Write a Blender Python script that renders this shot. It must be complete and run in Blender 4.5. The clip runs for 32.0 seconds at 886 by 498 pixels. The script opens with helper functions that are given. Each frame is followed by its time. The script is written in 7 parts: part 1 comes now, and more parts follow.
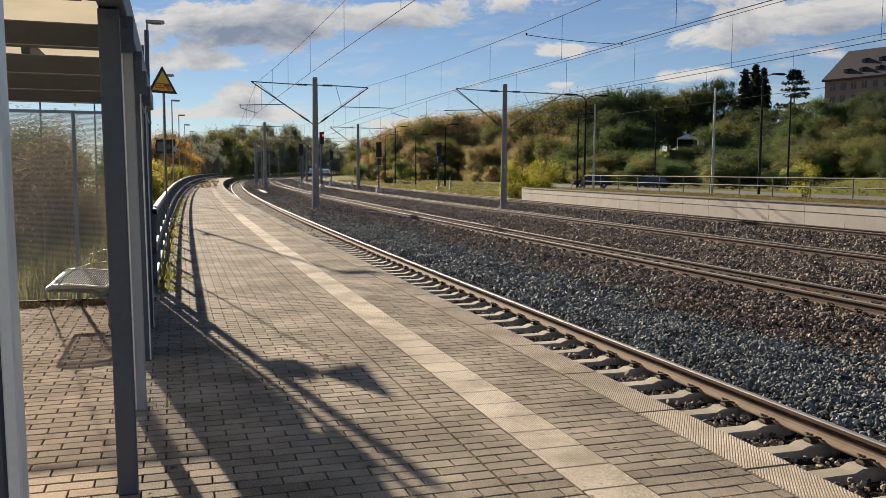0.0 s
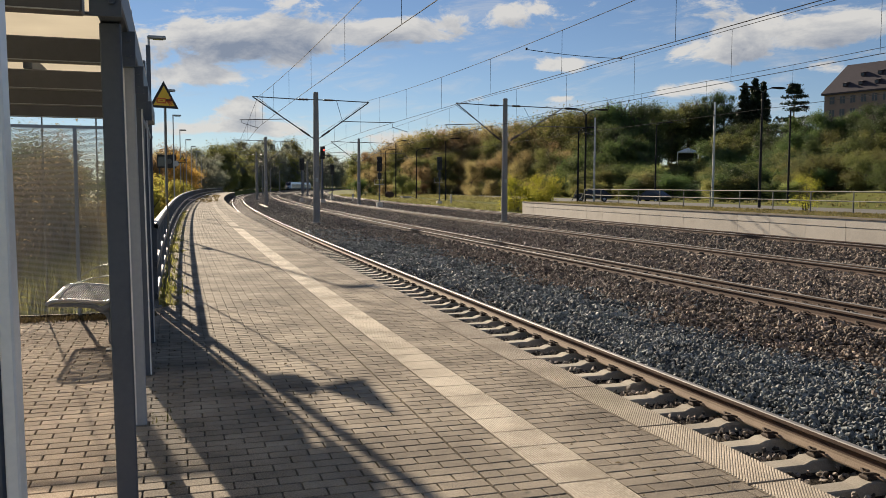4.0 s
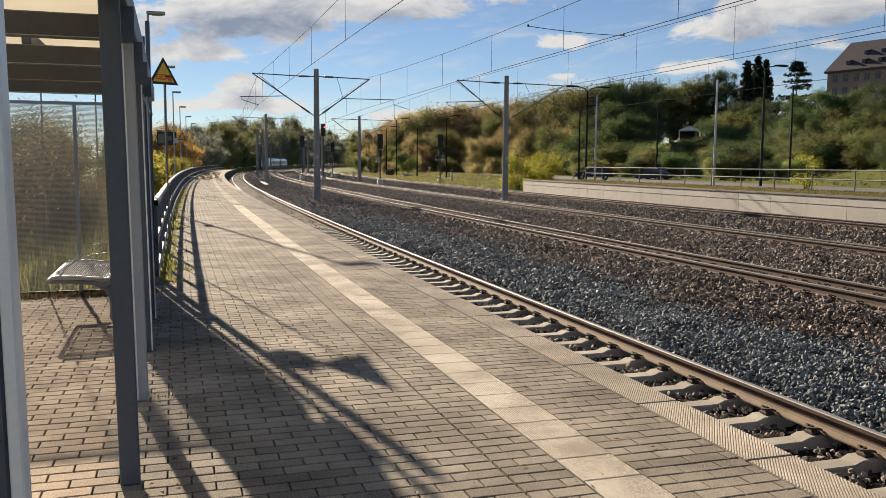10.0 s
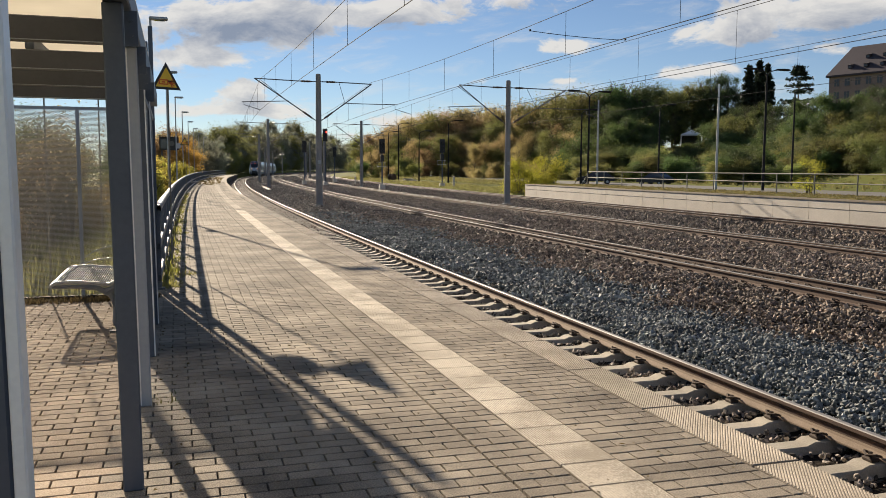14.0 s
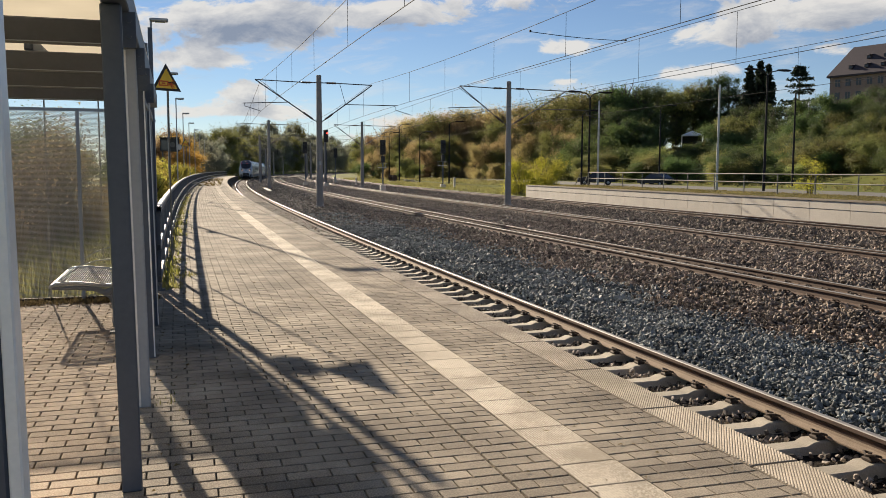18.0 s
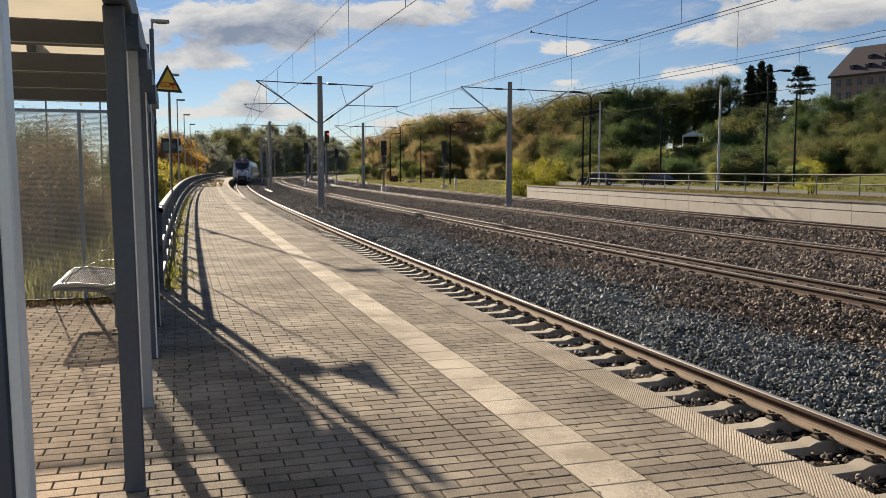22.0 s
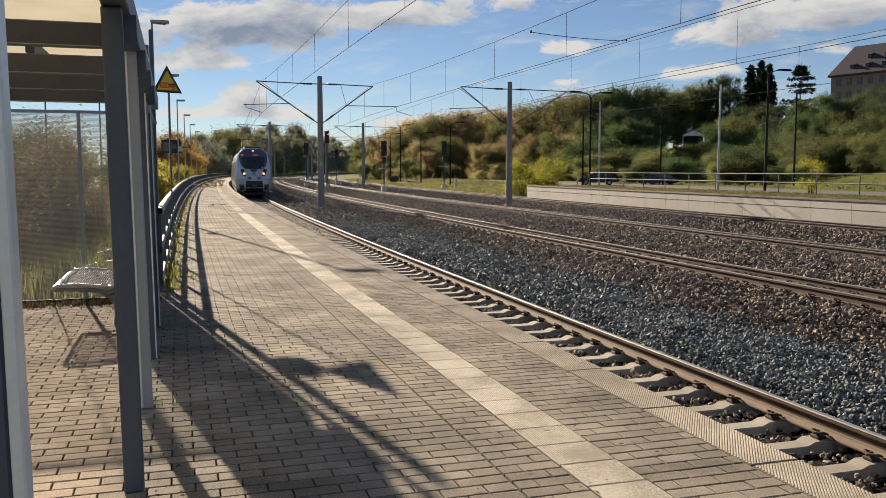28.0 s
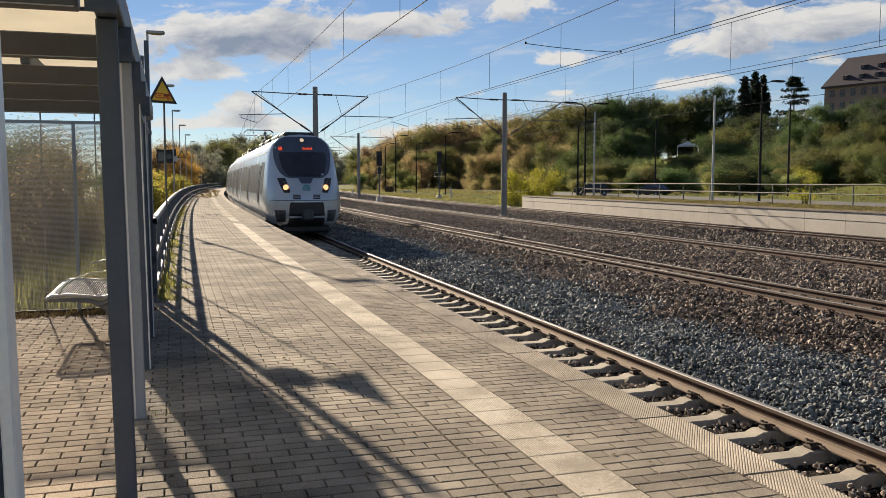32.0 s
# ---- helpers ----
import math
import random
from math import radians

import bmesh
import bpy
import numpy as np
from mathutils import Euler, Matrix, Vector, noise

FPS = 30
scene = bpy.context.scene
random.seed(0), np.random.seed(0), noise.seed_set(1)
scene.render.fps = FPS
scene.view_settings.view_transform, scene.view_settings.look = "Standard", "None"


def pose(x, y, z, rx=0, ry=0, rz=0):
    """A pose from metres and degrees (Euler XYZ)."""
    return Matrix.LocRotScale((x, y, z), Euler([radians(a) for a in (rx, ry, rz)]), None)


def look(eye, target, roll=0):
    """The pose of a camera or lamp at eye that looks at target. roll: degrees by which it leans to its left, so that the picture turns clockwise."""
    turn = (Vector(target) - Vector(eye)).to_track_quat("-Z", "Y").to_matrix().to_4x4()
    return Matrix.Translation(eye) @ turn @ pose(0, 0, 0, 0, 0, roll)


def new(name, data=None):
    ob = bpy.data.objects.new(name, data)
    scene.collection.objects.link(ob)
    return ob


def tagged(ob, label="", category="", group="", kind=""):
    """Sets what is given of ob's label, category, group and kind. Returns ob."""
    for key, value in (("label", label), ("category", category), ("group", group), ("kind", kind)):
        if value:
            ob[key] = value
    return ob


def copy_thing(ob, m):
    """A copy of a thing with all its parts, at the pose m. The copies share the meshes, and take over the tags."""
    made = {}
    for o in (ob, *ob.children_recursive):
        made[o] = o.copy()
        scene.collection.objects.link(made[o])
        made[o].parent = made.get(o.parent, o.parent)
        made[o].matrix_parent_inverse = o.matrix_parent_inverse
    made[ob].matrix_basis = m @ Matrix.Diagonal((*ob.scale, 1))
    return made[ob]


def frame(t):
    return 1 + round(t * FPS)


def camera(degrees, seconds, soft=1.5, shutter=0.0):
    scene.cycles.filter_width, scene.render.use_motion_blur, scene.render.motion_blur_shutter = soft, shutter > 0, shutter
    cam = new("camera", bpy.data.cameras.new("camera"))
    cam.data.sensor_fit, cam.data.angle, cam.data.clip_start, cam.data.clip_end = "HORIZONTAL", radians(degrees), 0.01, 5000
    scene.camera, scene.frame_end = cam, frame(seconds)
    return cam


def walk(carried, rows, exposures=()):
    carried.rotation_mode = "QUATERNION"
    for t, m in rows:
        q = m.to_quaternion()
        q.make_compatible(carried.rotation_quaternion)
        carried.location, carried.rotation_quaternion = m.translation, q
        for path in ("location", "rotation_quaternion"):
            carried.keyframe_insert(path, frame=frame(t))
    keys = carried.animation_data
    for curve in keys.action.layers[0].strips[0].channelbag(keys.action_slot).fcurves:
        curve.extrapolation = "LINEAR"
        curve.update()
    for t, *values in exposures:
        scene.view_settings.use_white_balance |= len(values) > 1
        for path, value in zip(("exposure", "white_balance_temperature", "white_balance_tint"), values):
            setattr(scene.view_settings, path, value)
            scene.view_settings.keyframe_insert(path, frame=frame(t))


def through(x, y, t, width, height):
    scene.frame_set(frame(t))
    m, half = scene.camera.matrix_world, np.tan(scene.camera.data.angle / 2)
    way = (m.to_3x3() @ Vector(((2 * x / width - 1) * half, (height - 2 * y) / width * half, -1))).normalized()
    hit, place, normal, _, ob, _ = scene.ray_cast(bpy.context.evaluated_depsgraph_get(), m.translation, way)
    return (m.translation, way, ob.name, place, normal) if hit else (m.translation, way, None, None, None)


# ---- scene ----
cam = camera(55.0, 32.0, soft=0.5)
PATH = [
    (0.0, 0.001, -0.006, 1.465, 84.839, -0.332, -0.339),
    (0.5, 0.002, -0.004, 1.465, 84.851, -0.308, -0.316),
    (1.0, 0.004, -0.007, 1.466, 84.857, -0.285, -0.305),
    (1.5, 0.007, -0.007, 1.466, 85.151, -0.263, -0.293),
    (2.0, 0.011, -0.009, 1.464, 85.405, -0.241, -0.310),
    (2.5, 0.007, -0.004, 1.464, 85.488, -0.253, -0.304),
    (3.0, 0.006, 0.000, 1.462, 85.718, -0.225, -0.300),
    (3.5, -0.002, 0.001, 1.463, 85.789, -0.218, -0.303),
    (5.5, 0.003, -0.007, 1.463, 85.750, -0.178, -0.281),
    (6.0, 0.004, -0.005, 1.461, 85.734, -0.168, -0.277),
    (6.5, 0.002, -0.005, 1.461, 85.722, -0.161, -0.276),
    (7.0, 0.001, -0.005, 1.460, 85.735, -0.145, -0.271),
    (7.5, 0.001, -0.005, 1.460, 85.751, -0.126, -0.260),
    (8.0, 0.000, -0.006, 1.461, 85.752, -0.119, -0.256),
    (8.5, -0.001, -0.007, 1.461, 85.750, -0.120, -0.257),
    (9.0, 0.001, -0.007, 1.458, 85.126, -0.279, -0.270),
    (9.5, -0.002, -0.004, 1.459, 84.462, -0.323, -0.236),
    (10.0, 0.001, -0.003, 1.459, 84.300, -0.346, -0.246),
    (10.5, -0.003, 0.001, 1.459, 84.288, -0.327, -0.234),
    (11.0, -0.006, 0.007, 1.459, 84.271, -0.313, -0.216),
    (11.5, -0.009, 0.011, 1.457, 84.278, -0.301, -0.194),
    (12.0, -0.011, 0.013, 1.454, 84.297, -0.287, -0.172),
    (12.5, -0.011, 0.012, 1.454, 84.304, -0.270, -0.150),
    (13.0, -0.011, 0.007, 1.456, 84.440, -0.289, -0.133),
    (13.5, -0.011, 0.008, 1.456, 84.590, -0.266, -0.132),
    (14.0, -0.010, 0.012, 1.456, 84.615, -0.249, -0.124),
    (14.5, -0.011, 0.012, 1.454, 84.651, -0.261, -0.127),
    (16.5, 0.009, 0.005, 1.456, 84.666, -0.224, -0.109),
    (17.0, 0.011, 0.009, 1.455, 84.676, -0.202, -0.090),
    (17.5, 0.009, 0.009, 1.455, 84.678, -0.187, -0.074),
    (18.0, 0.003, 0.009, 1.455, 84.678, -0.178, -0.066),
    (18.5, -0.002, 0.010, 1.454, 84.678, -0.175, -0.060),
    (19.0, -0.005, 0.011, 1.454, 84.679, -0.163, -0.051),
    (19.5, -0.005, 0.010, 1.454, 84.685, -0.142, -0.035),
    (20.0, -0.003, 0.010, 1.454, 84.690, -0.132, -0.020),
    (20.5, -0.002, 0.009, 1.454, 84.692, -0.129, -0.014),
    (21.0, -0.002, 0.008, 1.454, 84.702, -0.120, -0.008),
    (21.5, -0.002, 0.005, 1.453, 84.718, -0.102, -0.003),
    (22.0, -0.002, 0.002, 1.454, 84.729, -0.085, 0.001),
    (22.5, -0.001, 0.000, 1.455, 84.731, -0.075, 0.006),
    (23.0, 0.000, -0.002, 1.456, 84.729, -0.068, 0.005),
    (23.5, 0.000, -0.001, 1.455, 84.729, -0.064, 0.005),
    (24.0, 0.001, 0.001, 1.454, 84.731, -0.063, 0.007),
    (24.5, 0.000, 0.001, 1.454, 84.731, -0.066, 0.008),
    (25.0, 0.002, -0.003, 1.456, 84.729, -0.067, 0.010),
    (25.5, 0.005, -0.007, 1.457, 84.728, -0.067, 0.009),
    (27.5, 0.008, -0.010, 1.458, 84.737, -0.015, 0.019),
    (28.0, 0.009, -0.005, 1.456, 84.727, 0.011, 0.015),
    (28.5, 0.010, -0.004, 1.455, 84.730, 0.040, 0.014),
    (29.0, 0.006, -0.006, 1.461, 84.853, -0.057, 0.010),
    (29.5, 0.011, -0.011, 1.457, 85.371, -0.040, 0.053),
    (30.0, 0.009, -0.011, 1.457, 85.398, -0.057, 0.030),
    (30.5, 0.009, -0.009, 1.456, 85.409, -0.061, 0.029),
    (31.0, 0.012, -0.011, 1.455, 85.413, -0.053, 0.039),
    (31.5, 0.013, -0.012, 1.453, 85.423, -0.021, 0.045),
    (32.0, 0.019, -0.022, 1.460, 85.414, -0.035, -0.300),
]
walk(cam, [(r[0], pose(*r[1:])) for r in PATH], exposures=[(0, 0.98), (6, 0.98), (8.5, 1.13), (20, 1.14), (23, 1.05), (28, 1.05), (32, 1.12)])

# ---- light ----
SUN_AZ, SUN_EL = -27.5, 20.0      # degrees: clockwise from +y, above the horizon
world = bpy.data.worlds.new("sky")
scene.world = world
world.use_nodes = True


def sky_nodes():
    """Clear sky with a layer of broken cloud: streaky noise, thickened along a few banks."""
    nt = world.node_tree
    nt.nodes.clear()
    N, L = nt.nodes.new, nt.links.new

    def calc(op, a, b=None, c=None):
        n = N("ShaderNodeMath")
        n.operation = op
        for i, v in enumerate((a, b, c)):
            if v is None:
                continue
            if isinstance(v, (int, float)):
                n.inputs[i].default_value = v
            else:
                L(v, n.inputs[i])
        return n.outputs[0]

    out, bg, sky = N("ShaderNodeOutputWorld"), N("ShaderNodeBackground"), N("ShaderNodeTexSky")
    sky.sky_type, sky.sun_disc = "NISHITA", False
    sky.sun_elevation, sky.sun_rotation = radians(SUN_EL), radians(SUN_AZ)
    sky.air_density, sky.dust_density, sky.ozone_density = 1.0, 0.0, 2.5
    sky.altitude = 1500.0
    tc, sep = N("ShaderNodeTexCoord"), N("ShaderNodeSeparateXYZ")
    L(tc.outputs["Generated"], sep.inputs[0])
    x, y, z = sep.outputs
    az = calc("MULTIPLY", calc("ARCTAN2", x, y), 57.2958)
    el = calc("MULTIPLY", calc("ARCSINE", z), 57.2958)
    low = calc("MAXIMUM", calc("ADD", z, 0.10), 0.03)
    comb = N("ShaderNodeCombineXYZ")
    L(calc("DIVIDE", x, low), comb.inputs[0])
    L(calc("DIVIDE", y, low), comb.inputs[1])
    mp = N("ShaderNodeMapping")
    mp.inputs["Location"].default_value = (3.1, 0.4, 0.0)
    mp.inputs["Scale"].default_value = (0.75, 1.0, 1.0)
    L(comb.outputs[0], mp.inputs[0])

    def noisy(vec, sc, det, rough, dist):
        n = N("ShaderNodeTexNoise")
        n.inputs["Scale"].default_value, n.inputs["Detail"].default_value = sc, det
        n.inputs["Roughness"].default_value, n.inputs["Distortion"].default_value = rough, dist
        L(vec, n.inputs["Vector"])
        return n.outputs[0]

    veil = calc("MULTIPLY", noisy(mp.outputs[0], 0.7, 3.0, 0.5, 0.2), 0.55)

    def density(da0, de0, fine):
        """Cloud density at a bearing and height moved by so many degrees."""
        a_, e_ = calc("ADD", az, da0), calc("ADD", el, de0)
        pt = N("ShaderNodeCombineXYZ")
        L(a_, pt.inputs[0]); L(calc("MULTIPLY", e_, 2.1), pt.inputs[1])
        d_ = calc("ADD", veil, calc("MULTIPLY", noisy(pt.outputs[0], 0.19, fine, 0.63, 0.35), 0.90))
        for a, e, sa, se, k, w in CLOUD_BANKS:
            da = calc("SUBTRACT", a_, a)
            de = calc("SUBTRACT", calc("SUBTRACT", e_, e), calc("MULTIPLY", da, k))
            q = calc("ADD", calc("POWER", calc("ABSOLUTE", calc("DIVIDE", da, sa)), 2.0), calc("POWER", calc("ABSOLUTE", calc("DIVIDE", de, se)), 2.0))
            d_ = calc("ADD", d_, calc("MULTIPLY", calc("EXPONENT", calc("MULTIPLY", q, -1.0)), w))
        return d_

    dens = density(0.0, 0.0, 9.0)
    toward = density(-0.5, 1.0, 6.0)      # the same field a little nearer to the sun
    cover = N("ShaderNodeMapRange")
    cover.interpolation_type = "SMOOTHSTEP"
    cover.inputs["From Min"].default_value, cover.inputs["From Max"].default_value = 0.79, 0.90
    L(dens, cover.inputs["Value"])
    shade = N("ShaderNodeValToRGB")
    shade.color_ramp.elements[0].position, shade.color_ramp.elements[1].position = 0.0, 1.0
    shade.color_ramp.elements[0].color, shade.color_ramp.elements[1].color = (8.3, 8.0, 7.55, 1), (2.7, 3.1, 3.95, 1)
    thick = N("ShaderNodeMapRange")
    thick.inputs["From Min"].default_value, thick.inputs["From Max"].default_value = 0.80, 1.06
    L(calc("ADD", calc("MULTIPLY", toward, 0.75), calc("MULTIPLY", dens, 0.25)), thick.inputs["Value"]); L(thick.outputs[0], shade.inputs[0])
    tint = N("ShaderNodeMix"); tint.data_type = "RGBA"; tint.blend_type = "MULTIPLY"
    tint.inputs["Factor"].default_value = 1.0
    tint.inputs["B"].default_value = (*SKY_TINT, 1)
    L(sky.outputs[0], tint.inputs["A"])
    mix = N("ShaderNodeMix"); mix.data_type = "RGBA"
    pt = N("ShaderNodeCombineXYZ")      # thin streaks of high cloud between the banks
    L(calc("MULTIPLY", az, 0.30), pt.inputs[0]); L(calc("SUBTRACT", calc("MULTIPLY", el, 1.3), calc("MULTIPLY", az, 0.12)), pt.inputs[1])
    thin = N("ShaderNodeMapRange")
    thin.interpolation_type = "SMOOTHSTEP"
    thin.inputs["From Min"].default_value, thin.inputs["From Max"].default_value = 0.48, 0.78
    L(noisy(pt.outputs[0], 0.55, 7.0, 0.62, 0.5), thin.inputs["Value"])
    L(calc("MAXIMUM", calc("MULTIPLY", cover.outputs[0], 0.92), calc("MULTIPLY", thin.outputs[0], 0.55)), mix.inputs["Factor"])
    L(tint.outputs["Result"], mix.inputs["A"]); L(shade.outputs[0], mix.inputs["B"])
    L(mix.outputs["Result"], bg.inputs[0])
    bg.inputs[1].default_value = 0.0435
    L(bg.outputs[0], out.inputs[0])


# cloud banks: bearing, height, half length, half depth (degrees), slope, weight
CLOUD_BANKS = ((-14.3, 9.5, 5.5, 1.4, 0.02, 0.25), (-3.5, 10.2, 8.5, 0.75, 0.05, 0.26), (-15.5, 6.9, 3.4, 0.55, 0.0, 0.24), (-12.7, 5.1, 1.5, 0.5, 0.05, 0.18), (-13.0, 3.7, 6.0, 0.5, 0.0, 0.15), (-3.0, 3.1, 5.5, 0.7, 0.0, 0.13), (2.5, 5.8, 1.6, 0.55, 0.25, 0.22), (21.6, 9.1, 9.0, 1.1, 0.10, 0.30), (8.5, 8.0, 2.4, 0.38, 0.1, 0.20), (8.2, 5.8, 1.2, 0.4, 0.1, 0.20), (5.8, 11.7, 3.8, 0.85, 0.05, 0.26), (16.0, 6.2, 3.8, 0.5, 0.08, 0.20), (-9.0, 11.9, 3.0, 0.8, 0.0, 0.20), (27.0, 7.8, 2.6, 0.45, 0.12, 0.16))
SKY_TINT = (0.90, 0.88, 0.935)
sky_nodes()
sun = new("sun", bpy.data.lights.new("sun", "SUN"))
sun.data.energy, sun.data.angle, sun.data.color = 5.0, radians(0.55), (1.0, 0.845, 0.655)
_e, _a = radians(SUN_EL), radians(SUN_AZ)
sun.matrix_world = look((0, 0, 60), Vector((0, 0, 60)) - Vector((math.sin(_a) * math.cos(_e), math.cos(_a) * math.cos(_e), math.sin(_e))))

# ---- plan: everything along the line lies on circles round one centre ----
CX, CY, RE = 1639.397, 516.234, 1715.775
A0 = math.atan2(-CY, -CX)


def at(s, off, z=0.0):
    """The place s metres along the platform edge and off metres to its track side."""
    a = A0 - s / RE
    return Vector((CX + (RE - off) * math.cos(a), CY + (RE - off) * math.sin(a), z))


def head(s):
    """Turn about z, in degrees, of a thing whose +y looks along the line at s."""
    a = A0 - s / RE
    return math.degrees(math.atan2(-math.sin(a), -math.cos(a)))


def here(s, off, z=0.0, turn=0.0):
    p = at(s, off, z)
    return pose(p.x, p.y, p.z, 0, 0, head(s) + turn)


# ---- mesh helpers ----
class Geo:
    """A growing list of corners and faces."""

    def __init__(self):
        self.v, self.f = [], []

    def add(self, vs, fs):
        n = len(self.v)
        self.v.extend(tuple(p) for p in vs)
        self.f.extend(tuple(n + i for i in q) for q in fs)
        return self

    def box(self, cx, cy, cz, sx, sy, sz, m=None, b=0.0):
        """A box on its centre; b chamfers all its long edges."""
        x, y, z = sx / 2, sy / 2, sz / 2
        if not b:
            vs = [(i * x, j * y, k * z) for k in (-1, 1) for i, j in ((-1, -1), (1, -1), (1, 1), (-1, 1))]
            fs = [(3, 2, 1, 0), (4, 5, 6, 7), (0, 1, 5, 4), (1, 2, 6, 5), (2, 3, 7, 6), (3, 0, 4, 7)]
        else:
            ring = lambda i, k: [(-x + i, -y + b, k), (-x + b, -y + i, k), (x - b, -y + i, k), (x - i, -y + b, k), (x - i, y - b, k), (x - b, y - i, k), (-x + b, y - i, k), (-x + i, y - b, k)]
            vs = ring(b, -z) + ring(0, -z + b) + ring(0, z - b) + ring(b, z)
            fs = [tuple(range(7, -1, -1)), tuple(range(24, 32))]
            for r in range(3):
                fs += [(r * 8 + i, r * 8 + (i + 1) % 8, r * 8 + 8 + (i + 1) % 8, r * 8 + 8 + i) for i in range(8)]
        vs = [Vector(p) + Vector((cx, cy, cz)) for p in vs]
        return self.add([m @ p for p in vs] if m else vs, fs)

    def tube(self, pts, r, n=8, r1=None, caps=True):
        """A round bar through points, tapering from r to r1."""
        pts = [Vector(p) for p in pts]
        r1 = r if r1 is None else r1
        vs, up = [], Vector((0, 0, 1))
        for i, p in enumerate(pts):
            d = (pts[min(i + 1, len(pts) - 1)] - pts[max(i - 1, 0)]).normalized()
            a = d.cross(up if abs(d.z) < 0.95 else Vector((1, 0, 0))).normalized()
            c = a.cross(d)
            rr = r + (r1 - r) * i / max(1, len(pts) - 1)
            vs += [p + rr * (a * math.cos(t) + c * math.sin(t)) for t in (2 * math.pi * k / n for k in range(n))]
        fs = [(i * n + k, i * n + (k + 1) % n, i * n + n + (k + 1) % n, i * n + n + k) for i in range(len(pts) - 1) for k in range(n)]
        if caps:
            fs += [tuple(range(n - 1, -1, -1)), tuple(range(len(vs) - n, len(vs)))]
        return self.add(vs, fs)

    def sweep(self, profile, ss, closed=True, ends=True):
        """A profile of (off, z) carried along the line through the stations ss."""
        n, vs = len(profile), []
        for s in ss:
            vs += [at(s, o, z) for o, z in profile]
        m = n if closed else n - 1
        fs = [(i * n + k, i * n + (k + 1) % n, i * n + n + (k + 1) % n, i * n + n + k) for i in range(len(ss) - 1) for k in range(m)]
        if closed and ends:
            fs += [tuple(range(n - 1, -1, -1)), tuple(range(len(vs) - n, len(vs)))]
        return self.add(vs, fs)

    def lathe(self, prof, m=None, n=12):
        """Turned about z: prof of (radius, z)."""
        vs = [(r * math.cos(2 * math.pi * k / n), r * math.sin(2 * math.pi * k / n), z) for r, z in prof for k in range(n)]
        fs = [(i * n + k, i * n + (k + 1) % n, i * n + n + (k + 1) % n, i * n + n + k) for i in range(len(prof) - 1) for k in range(n)]
        fs += [tuple(range(n - 1, -1, -1)), tuple(range(len(vs) - n, len(vs)))]
        return self.add([m @ Vector(p) for p in vs] if m else vs, fs)

    def mesh(self, name, mat, smooth=False):
        me = bpy.data.meshes.new(name)
        me.from_pydata(self.v, [], self.f)
        if mat:
            me.materials.append(mat)
        bm = bmesh.new()
        bm.from_mesh(me)
        bmesh.ops.recalc_face_normals(bm, faces=bm.faces)
        bm.to_mesh(me)
        bm.free()
        if smooth:
            me.shade_smooth()
            me.set_sharp_from_angle(angle=radians(40))
        return me


def raw_mesh(name, co, faces, mat):
    """A mesh of many equal pieces: co (n, k, 3), faces (m, 3 or 4) within a piece."""
    n, k = co.shape[:2]
    f = (faces[None] + (np.arange(n) * k)[:, None, None]).reshape(-1, faces.shape[1])
    me = bpy.data.meshes.new(name)
    me.vertices.add(n * k)
    me.vertices.foreach_set("co", co.reshape(-1).astype(np.float32))
    w = faces.shape[1]
    me.loops.add(f.size)
    me.loops.foreach_set("vertex_index", f.reshape(-1).astype(np.int32))
    me.polygons.add(len(f))
    me.polygons.foreach_set("loop_start", (np.arange(len(f)) * w).astype(np.int32))
    me.materials.append(mat)
    me.update(calc_edges=True)
    me.shade_flat()
    return me


def part(name, geo, mat, parent=None, label="", smooth=False):
    """One mesh object of its own, under a thing or under a part."""
    ob = new(name, geo.mesh(name, mat, smooth) if isinstance(geo, Geo) else geo)
    if parent:
        ob.parent = parent
    return tagged(ob, label)


def thing(name, m, label, category, group="", kind=""):
    """An Empty at a thing's base; its parts hang below it in its own space."""
    ob = new(name)
    ob.matrix_basis = m
    return tagged(ob, label, category, group, kind)


# ---- materials ----
def mat_new(name):
    m = bpy.data.materials.new(name)
    m.use_nodes = True
    nt = m.node_tree
    return m, nt, nt.nodes["Principled BSDF"]


